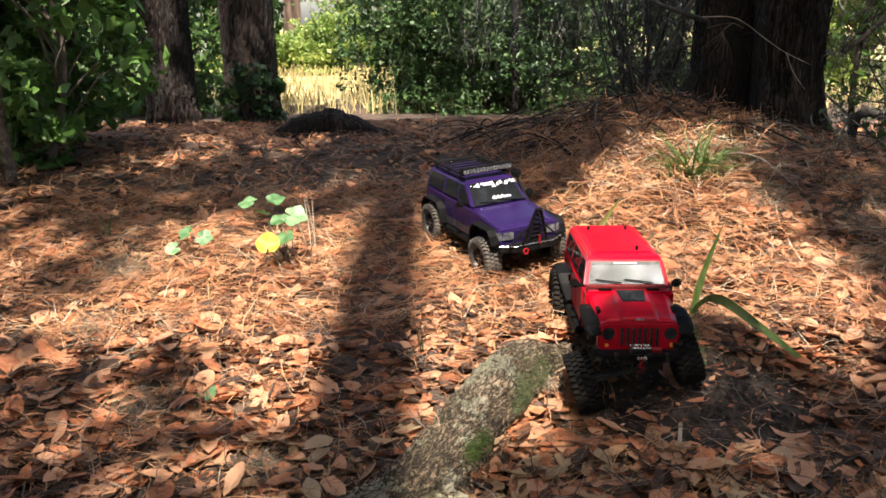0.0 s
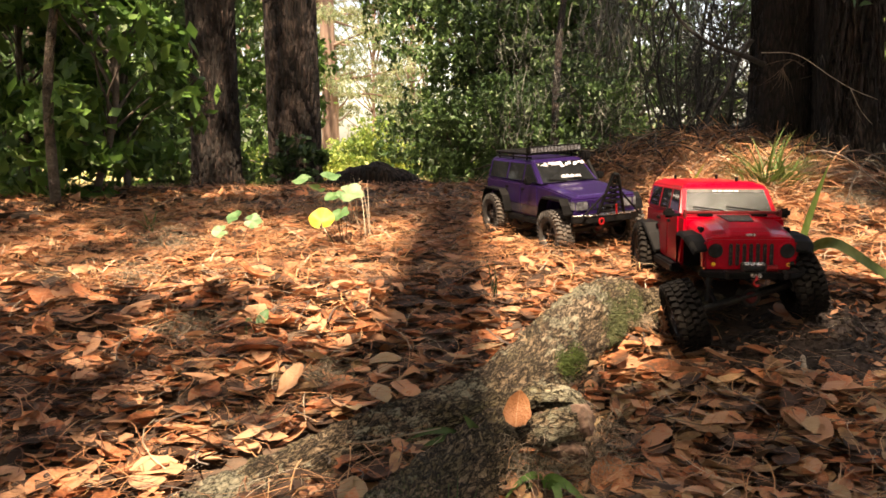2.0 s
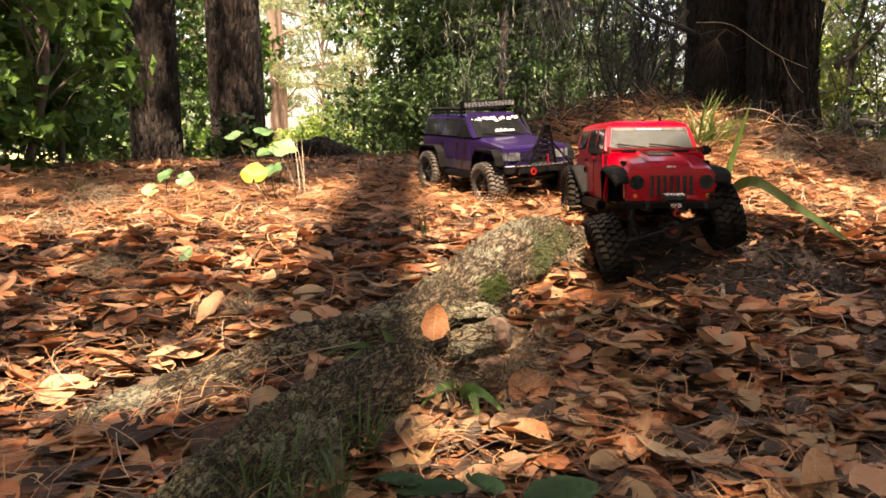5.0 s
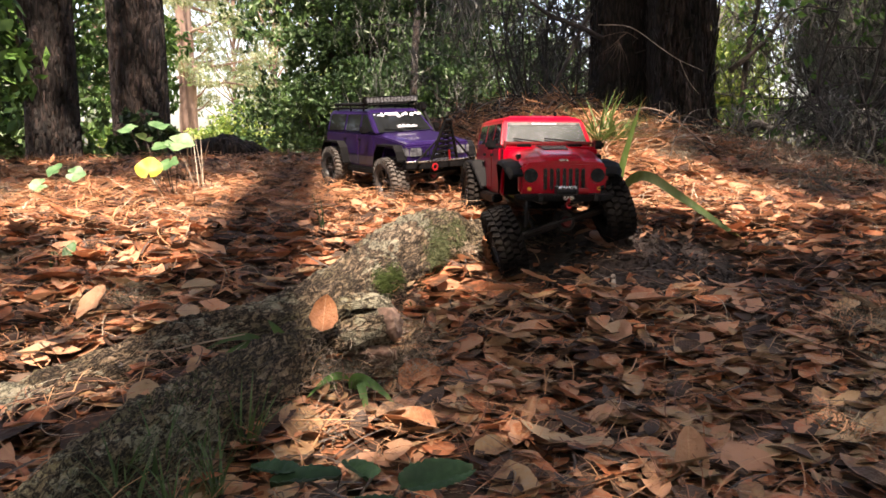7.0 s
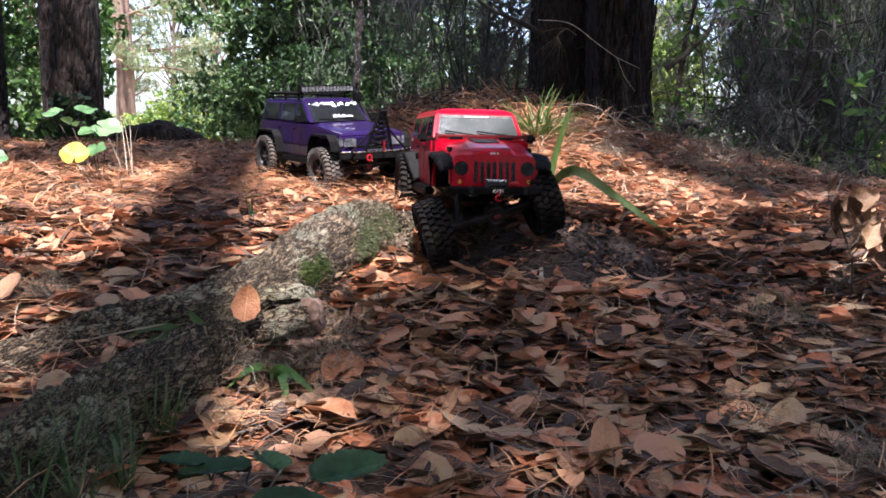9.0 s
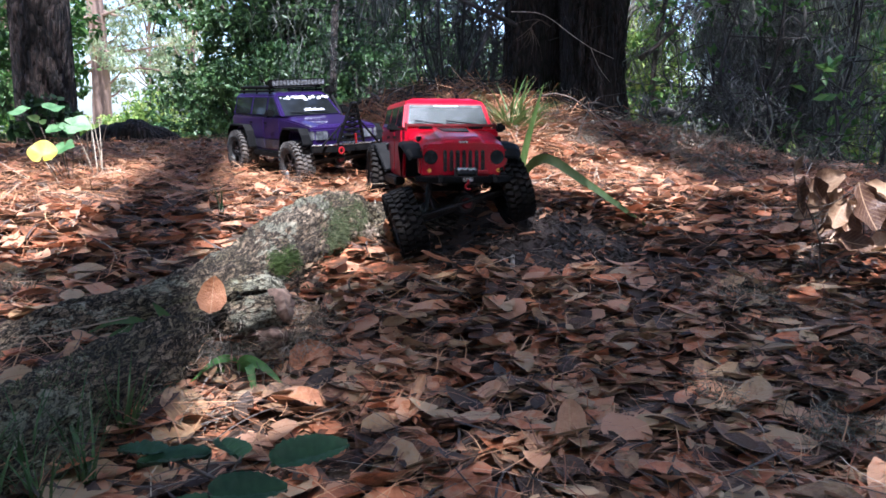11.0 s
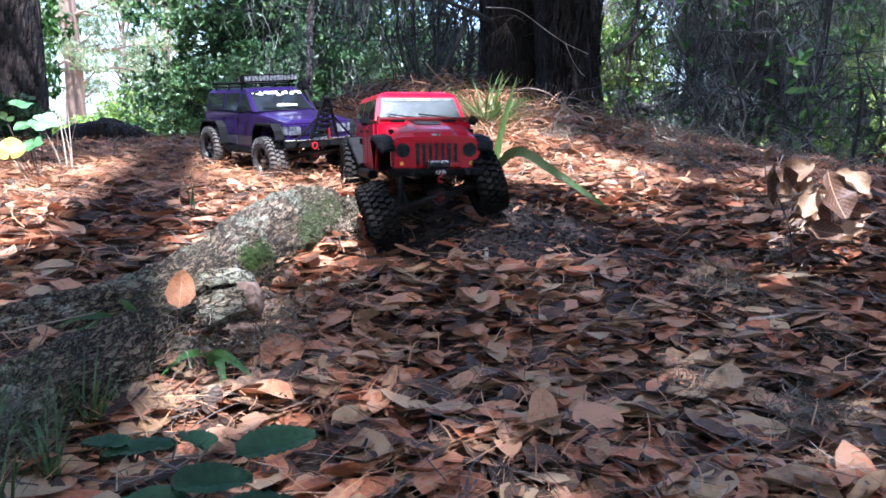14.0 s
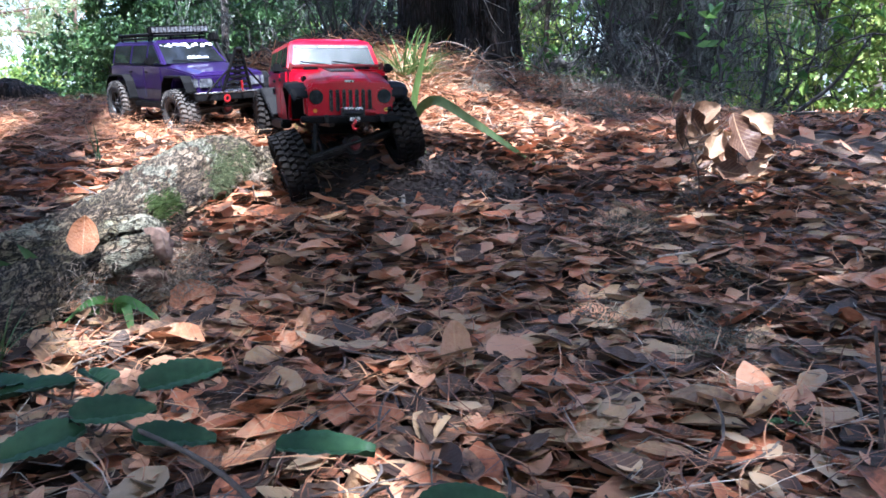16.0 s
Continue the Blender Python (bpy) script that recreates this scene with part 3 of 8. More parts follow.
def big_oak():
    """The broad old trunk with a dark hollow between two lobes."""
    x, y = 1.63, 3.45
    root = thing("old_tree", "broad dark old trunk with a black hollow and shaggy bark", "tree", (x, y, float(land(x, y)) - 0.08))

    def flute(a, z):
        hollow = math.exp(-(((a - math.radians(231) + math.pi) % (2 * math.pi) - math.pi) / 0.40) ** 4) * (1 - 0.25 * min(1, max(0, z / 2.4)))
        lobes = 0.07 * math.cos(3 * a + 0.6) + 0.04 * math.cos(7 * a)
        return 1 + lobes * (1.3 - min(1, z)) - 0.88 * hollow

    pts = [(0, 0, 0), (0, 0, 0.18), (-0.01, 0, 0.6), (-0.02, 0, 1.4), (0.02, 0, 3.0), (0.1, 0.1, 6.0)]
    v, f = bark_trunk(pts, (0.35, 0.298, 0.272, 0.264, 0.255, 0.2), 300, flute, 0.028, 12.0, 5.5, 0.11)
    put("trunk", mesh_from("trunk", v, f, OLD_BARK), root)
    r_ = np.random.default_rng(17)
    for a in (192,):
        c, s_ = math.cos(radians(a)), math.sin(radians(a))
        line = smooth_line([(c * 0.26, s_ * 0.26, 0.34, 0.04), (c * 0.33, s_ * 0.33, 0.17, 0.055), (c * 0.42, s_ * 0.42, 0.08, 0.045), (c * 0.54, s_ * 0.54, 0.03, 0.02)], 7)
        put("root_flare", mesh_from("root_flare", *tube(line[:, :3], line[:, 3], 16, 0.3, 12, seed=a), OLD_BARK), root)
    for k in range(80):
        a = radians(r_.uniform(258, 360))
        z0, L = r_.uniform(0.15, 1.35), r_.uniform(0.12, 0.5)
        c, s_ = math.cos(a), math.sin(a)
        rr = 0.272 * flute(a, z0)
        w = r_.uniform(0.004, 0.013)
        pts = [(c * (rr + 0.004 + 0.012 * (t - 0.4) ** 2 * 4), s_ * (rr + 0.004 + 0.012 * (t - 0.4) ** 2 * 4), z0 + L * t) for t in np.linspace(0, 1, 6)]
        t_ = Vector((-s_, c, 0))
        v = [tuple(Vector(p) + t_ * (j * w * (1 - 0.5 * abs(i - 2.5) / 2.5)) + Vector((c, s_, 0)) * (0.006 if j == 0 else -0.002) + t_ * 0.01 * math.sin(i + k)) for i, p in enumerate(pts) for j in (-1, 0, 1)]
        put("bark_strip", mesh_from("bark_strip", v, leaf_faces(6), OLD_BARK), root)
    return root


old_tree = big_oak()

# woods beyond the crest
def sapling(points, r0, r1, mat, label):
    base = Vector(points[0])
    root = thing("sapling", label, "tree", Matrix.Translation(base))
    line = smooth_line([tuple(Vector(p) - base) for p in points], 8)
    put("trunk", mesh_from("trunk", *tube(line, np.linspace(r0, r1, len(line)), 9, 0.15, 20), mat), root)
    return root


def moss_curtain(places, rng_, length=0.6, strands=26, wide=0.07, width=0.007):
    """Hanging grey moss: bundles of wavy ribbons that thin out downwards."""
    v, f = [], []
    steps = 7
    for c in places:
        L0 = length * rng_.uniform(0.4, 1.3)
        for _ in range(strands):
            p = np.array(c) + rng_.normal(0, wide, 3) * (1, 1, 0.6)
            L, a = L0 * rng_.uniform(0.3, 1.1), rng_.uniform(0, np.pi)
            side = np.array([math.cos(a), math.sin(a), 0])
            ph, k = rng_.uniform(0, 6.28, 2), len(v)
            for i in range(steps + 1):
                t = i / steps
                w = width * (1 - 0.8 * t) * rng_.uniform(0.4, 1.3)
                q = p + np.array([0.03 * math.sin(5 * t + ph[0]), 0.03 * math.sin(4 * t + ph[1]), -t * L]) * (1, 1, 1)
                v += [tuple(q - side * w), tuple(q + side * w)]
            f += [(k + 2 * i, k + 2 * i + 1, k + 2 * i + 3, k + 2 * i + 2) for i in range(steps)]
    return v, f


def hang_moss(at, places, label, seed, length=0.6, strands=26, wide=0.07, width=0.007):
    o = Vector(at)
    v, f = moss_curtain([np.array(p) - np.array(at) for p in places], np.random.default_rng(seed), length, strands, wide, width)
    return tagged(put("hanging_moss", mesh_from("hanging_moss", v, f, MOSS_SHADE, False), at=Matrix.Translation(o)), label, "moss", kind="stuff")


def twig_bush(at, h, wide, stems, seed, label, leaves=0, leaf_mat=None, moss=0, leaf=0.06, mat=None):
    """A thicket: dark stems that fork and fork again, with moss and a few leaves."""
    r_ = np.random.default_rng(seed)
    x, y = at
    root = thing("thicket", label, "shrub", (x, y, float(land(x, y)) - 0.03))
    tubes, tips = [], []
    for _ in range(stems):
        b = np.array([*r_.normal(0, wide * 0.35, 2), 0.0])
        e = b + np.array([*r_.normal(0, wide * 0.7, 2), h * r_.uniform(0.5, 1.1)])
        m = (b + e) / 2 + r_.normal(0, 0.12 * h, 3) * (1, 1, 0.3)
        line = smooth_line([b, m, e], 5)
        r0 = r_.uniform(0.005, 0.014)
        tubes.append(tube(line, np.linspace(r0, 0.003, len(line)), 5))
        for _ in range(7):
            s0 = line[r_.integers(2, len(line))]
            e2 = s0 + r_.normal(0, 0.26 * h, 3) * (1, 1, 0.6)
            l2 = smooth_line([s0, (s0 + e2) / 2 + r_.normal(0, 0.05 * h, 3), e2], 4)
            tubes.append(tube(l2, np.linspace(r0 * 0.4, 0.0015, len(l2)), 4))
            tips += [l2[-1], l2[4]]
            for _ in range(3):
                s3 = l2[r_.integers(2, len(l2))]
                e3 = s3 + r_.normal(0, 0.13 * h, 3)
                tubes.append(tube([s3, (s3 + e3) / 2 + r_.normal(0, 0.02 * h, 3), e3], [0.0022, 0.0016, 0.001], 4))
                tips.append(e3)
    tagged(put("branch_tangle", mesh_from("branch_tangle", *join(*tubes), mat or TWIG), root), kind="stuff")
    tips = np.array(tips)
    if leaves:
        c = tips[r_.integers(0, len(tips), leaves // 12)]
        v, f = leaf_cloud(c, [0.12] * len(c), [12] * len(c), leaf, r_, 0.8, 2, 0.5)
        tagged(put("foliage", mesh_from("foliage", v, f, leaf_mat, False), root), kind="stuff")
    if moss:
        c = tips[r_.integers(0, len(tips), moss)]
        tagged(put("moss", mesh_from("moss", *moss_curtain(c, r_, 0.28, 16, 0.035, 0.004), MOSS_SHADE, False), root), kind="stuff")
    return root


DARK_TREE = "dark evergreen tree with dense small leaves"
make_tree("oak_tree", DARK_TREE, (0.52, 10.4), 5.0, 1.72, 56, 76000, 0.08, GREEN_DARK, TWIG, 21, 0.15, 0.12, spread_=(0.3, 0.55))
make_tree("oak_tree", DARK_TREE, (1.5, 9.7), 5.0, 1.3, 38, 40000, 0.075, GREEN_DARK, TWIG, 22, 0.2, 0.11, spread_=(0.3, 0.55))
for k, (x, y, h, r) in enumerate([(0.0, 8.9, 1.3, 0.45), (0.5, 8.5, 1.3, 0.6), (1.3, 8.3, 1.5, 0.65), (2.2, 8.0, 1.4, 0.65)]):
    make_tree("shrub", "dark evergreen shrub under the oaks", (x, y), h, r, 20, 7000, 0.058, GREEN_DARK, TWIG, 60 + k, 0.03, 0.02, category="shrub", spread_=(0.35, 0.6))
make_tree("oak_tree", DARK_TREE, (1.2, 13.5), 6.0, 2.6, 34, 20000, 0.14, GREEN_DARK, TWIG, 32, 0.1, 0.15, spread_=(0.3, 0.55))
make_tree("oak_tree", DARK_TREE, (5.7, 14.0), 6.0, 1.3, 34, 20000, 0.14, GREEN_DARK, TWIG, 33, 0.1, 0.15, spread_=(0.3, 0.55))
for k, (x, y, h, r) in enumerate([(-2.55, 7.7, 3.6, 0.95), (-3.9, 7.2, 4.0, 1.2)]):
    make_tree("oak_tree", "shaded leafy tree close behind the pines", (x, y), h, r, 30, 16000, 0.075, GREEN_DARK, TWIG, 240 + k, 0.1, 0.06, spread_=(0.3, 0.55))
make_tree("oak_tree", "leafy green tree standing behind the pines", (-2.9, 9.3), 4.8, 1.25, 30, 20000, 0.10, GREEN_MID, TWIG, 23, 0.1, 0.1, spread_=(0.3, 0.55))
make_tree("oak_tree", "leafy green tree in the woods", (-5.0, 8.6), 5.0, 1.8, 30, 20000, 0.11, GREEN_DARK, TWIG, 24, 0.1, 0.1, spread_=(0.3, 0.55))
make_tree("oak_tree", "leafy green tree in the woods", (-4.6, 13.0), 6.0, 2.0, 30, 14000, 0.14, GREEN_MID, TWIG, 34, 0.1, 0.1, spread_=(0.3, 0.55))
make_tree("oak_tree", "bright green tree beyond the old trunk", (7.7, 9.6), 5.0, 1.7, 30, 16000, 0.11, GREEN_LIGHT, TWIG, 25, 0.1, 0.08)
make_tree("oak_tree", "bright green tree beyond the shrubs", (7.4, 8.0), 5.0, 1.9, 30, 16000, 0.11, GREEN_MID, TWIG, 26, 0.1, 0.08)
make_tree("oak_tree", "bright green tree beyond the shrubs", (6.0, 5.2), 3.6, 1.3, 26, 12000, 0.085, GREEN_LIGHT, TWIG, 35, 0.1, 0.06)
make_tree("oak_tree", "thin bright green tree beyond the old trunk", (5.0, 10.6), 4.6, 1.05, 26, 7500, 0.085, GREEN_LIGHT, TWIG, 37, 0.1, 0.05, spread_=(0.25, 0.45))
# the light leaf colour stands in for sun on this tree
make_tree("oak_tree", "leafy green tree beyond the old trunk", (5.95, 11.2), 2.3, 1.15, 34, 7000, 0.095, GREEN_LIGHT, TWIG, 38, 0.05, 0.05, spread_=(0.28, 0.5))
make_tree("oak_tree", "leafy green tree in the woods", (9.5, 12.0), 6.5, 2.8, 30, 14000, 0.15, GREEN_MID, TWIG, 36, 0.1, 0.12, spread_=(0.3, 0.55))
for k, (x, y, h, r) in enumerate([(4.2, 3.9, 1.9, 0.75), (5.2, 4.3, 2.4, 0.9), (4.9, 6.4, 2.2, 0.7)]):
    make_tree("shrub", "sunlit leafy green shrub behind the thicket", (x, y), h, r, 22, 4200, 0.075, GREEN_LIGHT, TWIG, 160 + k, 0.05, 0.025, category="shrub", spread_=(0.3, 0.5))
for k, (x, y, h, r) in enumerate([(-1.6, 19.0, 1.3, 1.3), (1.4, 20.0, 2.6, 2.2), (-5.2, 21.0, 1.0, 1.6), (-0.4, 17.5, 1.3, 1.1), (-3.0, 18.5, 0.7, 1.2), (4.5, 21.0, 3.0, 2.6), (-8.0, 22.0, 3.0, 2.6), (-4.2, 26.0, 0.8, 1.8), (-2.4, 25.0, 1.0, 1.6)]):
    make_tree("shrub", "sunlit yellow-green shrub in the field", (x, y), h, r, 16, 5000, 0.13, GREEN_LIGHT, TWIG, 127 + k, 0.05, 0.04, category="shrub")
for k, (x, y, h, r, n) in enumerate([(-1.42, 2.95, 1.5, 0.42, 2600), (-1.75, 3.15, 1.9, 0.5, 3400), (-2.25, 3.5, 2.0, 0.6, 3800), (-1.5, 3.5, 1.7, 0.4, 2400)]):
    make_tree("shrub", "leafy shrub with broad green leaves beside the path", (x, y), h, r, 26, n, 0.078, GREEN_MID, TWIG, 30 + k * 7, 0.12, 0.018, category="shrub", width=0.52, stations=3)
make_tree("vine", "dark vine leaves round the foot of the reddish pine", (-1.10, 5.32), 0.42, 0.24, 14, 620, 0.062, GREEN_DARK, TWIG, 71, 0.02, 0.006, category="vine", width=0.7, stations=3)
sapling([(-1.40, 2.62, 0.44), (-1.41, 2.62, 0.9), (-1.36, 2.64, 1.3), (-1.28, 2.7, 1.7)], 0.02, 0.013, OAK_BARK, "thin brown sapling trunk among the shrubs")
sapling([(2.18, 3.6, 0.50), (2.17, 3.6, 0.8), (2.20, 3.6, 1.1), (2.30, 3.62, 1.6), (2.34, 3.7, 2.4)], 0.016, 0.01, TWIG, "thin dark sapling stem")
sapling([(1.46, 3.44, 1.04), (1.27, 3.28, 1.085), (1.112, 3.28, 1.144), (1.0, 3.3, 1.235), (0.92, 3.3, 1.36)], 0.013, 0.005, GREY_TWIG, "dark branch reaching from the old trunk")
sapling([(1.293, 3.28, 1.158), (1.252, 3.3, 1.085), (1.204, 3.3, 0.963), (1.143, 3.3, 0.85), (1.10, 3.3, 0.72)], 0.012, 0.007, GREY_TWIG, "dark leaning stem beside the old trunk")
sapling([(1.99, 3.2, 0.55), (2.005, 3.2, 0.64), (2.04, 3.2, 0.675), (2.10, 3.2, 0.655), (2.17, 3.2, 0.648), (2.254, 3.2, 0.705), (2.321, 3.2, 0.849), (2.40, 3.2, 1.032), (2.46, 3.22, 1.5)], 0.020, 0.016, GREY_TWIG, "dark hooked stem looping near the ground")
sapling([(1.98, 3.35, 0.92), (2.10, 3.33, 1.02), (2.20, 3.34, 1.15), (2.26, 3.35, 1.5)], 0.014, 0.006, TWIG, "dark crooked branch from the old trunk")
sapling([(0.95, 8.0, 0.12), (0.93, 8.0, 1.2), (1.0, 8.0, 2.2), (1.2, 8.0, 3.6)], 0.04, 0.03, OLD_BARK, "dark slim tree trunk hung with moss")
for k, (x, y) in enumerate([(1.3, 4.25), (1.45, 4.45), (1.62, 4.5)]):
    twig_bush((x, y), 1.5, 0.2, 6, 300 + k, "dark leafless thicket beside the old trunk", moss=9, mat=GREY_TWIG)
for k, (x, y) in enumerate([(1.40, 4.9), (1.65, 5.3)]):
    twig_bush((x, y), 1.7, 0.22, 9, 310 + k, "dark leafless thicket beside the old trunk", 240, GREEN_DARK, 12, 0.045, GREY_TWIG)
for k, (x, y, h, w) in enumerate([(2.35, 2.9, 1.2, 0.3), (2.75, 3.1, 1.5, 0.4), (2.9, 3.7, 1.7, 0.3), (3.1, 3.6, 1.7, 0.45), (2.55, 3.3, 1.0, 0.25), (2.65, 3.9, 1.5, 0.3), (3.6, 4.2, 1.6, 0.3), (2.05, 2.45, 0.6, 0.25), (2.4, 2.3, 0.5, 0.25)]):
    twig_bush((x, y), h, w, 6, 320 + k, "tangled shrub draped with grey moss", 420 if k < 7 else 60, GREEN_MID, 16 if k < 7 else 8, 0.05, GREY_TWIG)
r_m = np.random.default_rng(51)
hang_moss((0.6, 8.0, 2.5), [(r_m.uniform(0.3, 2.8), r_m.uniform(6.6, 8.2), r_m.uniform(0.9, 3.0)) for _ in range(64)], "long grey moss hanging from the branches", 52, 0.55, 14, 0.13, 0.003)
hang_moss((2.6, 3.4, 1.6), [(r_m.uniform(2.5, 3.7), r_m.uniform(2.8, 4.4), r_m.uniform(0.8, 2.0)) for _ in range(110)], "grey moss hanging in the shrubs", 53, 0.4, 40, 0.045, 0.0022)
clumps = [(x + r_m.normal(0, 0.045), y + r_m.normal(0, 0.05), z + r_m.uniform(-0.05, 0.22)) for x, y, z in ((2.27, 3.2, 1.05), (2.42, 3.15, 0.95), (2.53, 3.2, 0.82), (2.66, 3.3, 1.0), (2.84, 3.2, 0.86), (3.02, 3.25, 0.78), (2.72, 3.1, 0.7)) for _ in range(9)]
hang_moss((2.6, 3.2, 1.3), clumps, "thick bunches of shade-toned moss hanging in the shrubs", 57, 0.26, 55, 0.04, 0.0028)
hang_moss((1.2, 4.2, 2.0), [(r_m.uniform(0.8, 1.35), r_m.uniform(3.6, 4.6), r_m.uniform(1.3, 2.2)) for _ in range(12)], "grey moss hanging beside the old trunk", 54, 0.5, 20, 0.05, 0.005)


FAR_BARK = mix_material("far_pine_bark", [(0.05, 0.03, 0.022), (0.13, 0.085, 0.065), (0.23, 0.165, 0.13)], 1.6, (0.8, 1.0), 0.8, 6, stretch=(1, 1, 0.3), dist=0.04)


def far_pine():
    """The tall pine across the field, with bare lower branches and tufts of needles."""
    x, y = -5.05, 30.0
    root = thing("pine_tree", "tall sunlit pine across the field with bare lower branches", "tree", (x, y, -0.1))
    r_ = np.random.default_rng(81)
    line = smooth_line([(0, 0, 0, 0.34), (0.05, 0, 3, 0.29), (-0.05, 0, 7, 0.24), (0, 0, 14, 0.12)], 8)
    pieces, tips = [tube(line[:, :3], line[:, 3], 14, 0.1, 3)], []
    for _ in range(34):
        h, a, L = r_.uniform(2.0, 11), r_.uniform(0, 6.28), r_.uniform(0.8, 3.0)
        e = np.array([math.cos(a) * L, math.sin(a) * L, h + r_.uniform(-0.4, 0.8)])
        ln = smooth_line([(0, 0, h), (e * 0.5 + np.array([0, 0, h * 0.5 + r_.uniform(-0.3, 0.3)])), e], 5)
        pieces.append(tube(ln, np.linspace(0.07, 0.015, len(ln)), 5))
        tips += [e, e * 0.8 + np.array([0, 0, h * 0.2])]
    put("trunk", mesh_from("trunk", *join(*pieces), FAR_BARK), root)
    v, f = leaf_cloud(tips, [(0.55, 0.55, 0.3)] * len(tips), [130] * len(tips), 0.26, r_, 0.9, 2, 0.16)
    put("crown", mesh_from("crown", v, f, YELLOW_LEAF, False), root)


far_pine()
make_tree("pine_tree", "pale yellow-green tree across the field", (-2.2, 34.0), 13.0, 2.6, 34, 12000, 0.24, YELLOW_LEAF, FAR_BARK, 91, 2.2, 0.1, width=0.3)
make_tree("pine_tree", "pale yellow-green tree across the field", (-4.6, 40.0), 13.0, 3.4, 44, 17000, 0.22, YELLOW_LEAF, FAR_BARK, 94, 1.2, 0.09, width=0.3)
make_tree("pine_tree", "pale yellow-green tree across the field", (-9.5, 36.0), 12.0, 3.2, 26, 7000, 0.3, YELLOW_LEAF, FAR_BARK, 92, 3.5, 0.2, width=0.25)


def tall_grass():
    """Straw-coloured grass standing in the field."""
    r_ = np.random.default_rng(93)
    n = 9000
    p = np.column_stack([r_.uniform(-9, 7, n), r_.uniform(8.5, 18, n)])
    z = land(p[:, 0], p[:, 1])
    shapes = [np.array([(-0.02, 0, 0), (0.02, 0, 0), (b + 0.012, 0.02, 0.6), (b - 0.012, 0.02, 0.6), (b * 2.2, 0.05, 1.0)]) for b in (-0.18, -0.06, 0.08, 0.2)]
    v, fq = scatter(shapes, [(0, 1, 2, 3)], np.column_stack([p, z - 0.02]), turns(n, 0.15, r_), r_.uniform(0.18, 0.5, n), r_)
    tagged(put("tall_grass", mesh_from("tall_grass", v, fq, STRAW_FIELD, False)), "dry straw-coloured grass standing in the field", "grass", kind="stuff")


tall_grass()


# ---- the root across the path ----
MAIN_LIMB = [(0.62, 1.125, 0.350, 0.022), (0.575, 1.125, 0.378, 0.033), (0.53, 1.12, 0.390, 0.036), (0.47, 1.115, 0.392, 0.036), (0.415, 1.10, 0.394, 0.037), (0.385, 1.085, 0.402, 0.043), (0.355, 1.06, 0.408, 0.052),
             (0.31, 1.00, 0.396, 0.057), (0.262, 0.92, 0.374, 0.057), (0.212, 0.83, 0.352, 0.055), (0.162, 0.75, 0.334, 0.052), (0.105, 0.685, 0.324, 0.049), (0.035, 0.632, 0.314, 0.048),
             (-0.038, 0.582, 0.303, 0.046), (-0.105, 0.53, 0.293, 0.042), (-0.17, 0.478, 0.281, 0.036), (-0.26, 0.415, 0.258, 0.022)]
SIDE_LIMB = [(0.185, 0.76, 0.305, 0.030), (0.14, 0.64, 0.300, 0.046), (0.092, 0.525, 0.290, 0.054), (0.042, 0.42, 0.278, 0.056), (-0.002, 0.335, 0.265, 0.056), (-0.045, 0.25, 0.250, 0.050), (-0.105, 0.13, 0.228, 0.034), (-0.16, 0.0, 0.195, 0.018)]
ROOT_LINE = np.vstack([smooth_line(MAIN_LIMB[4:], 12), smooth_line(SIDE_LIMB[1:], 12)])


def bark_limb(points, seg, seed, base, steps=30, knots=1.0):
    """A gnarled limb: long ridges and furrows along it, knots and hollows. Returns a mesh that knows which way its grain runs."""
    line = smooth_line(points, steps)
    p = line[:, :3]
    run = np.r_[0, np.cumsum(np.linalg.norm(np.diff(p, axis=0), axis=1))]
    verts, grain, faces = [], [], []
    for i, c in enumerate(p):
        d = Vector(p[min(i + 1, len(p) - 1)] - p[max(i - 1, 0)]).normalized()
        u = d.cross(Vector((0, 0, 1))).normalized()
        w = u.cross(d)
        for k in range(seg):
            a = 2 * math.pi * k / seg
            o = u * math.cos(a) + w * math.sin(a)
            r0 = line[i, 3]
            at = Vector((run[i] * 0.42, r0 * math.cos(a), r0 * math.sin(a)))
            off = Vector((seed * 3.7, seed, 0))
            r = r0 * (1 + knots * 0.20 * noise.fractal(at * 14 + off, 0.8, 2.0, 3))
            ridge = 1 - abs(noise.noise(Vector((run[i] * 9 + 2 * seed, a * 2.2 + 1.5 * math.sin(run[i] * 7), seed))))
            r += 0.006 * knots * (ridge - 0.75)
            cell = noise.voronoi(at * 85 + off + noise.noise_vector(at * 45) * 0.25)[0]
            r -= 0.0034 * max(0.0, 1 - (cell[1] - cell[0]) / 0.28)
            r += 0.0045 * noise.fractal(at * 95 + off, 0.7, 2.0, 3)
            verts.append(Vector(c) + o * r - base)
            grain.append(at + off)
    n = len(p)
    for i in range(n - 1):
        for k in range(seg):
            a, b = i * seg + k, i * seg + (k + 1) % seg
            faces.append((a, b, b + seg, a + seg))
    faces += [tuple(range(seg))[::-1], tuple(range((n - 1) * seg, n * seg))]
    return verts, faces, grain


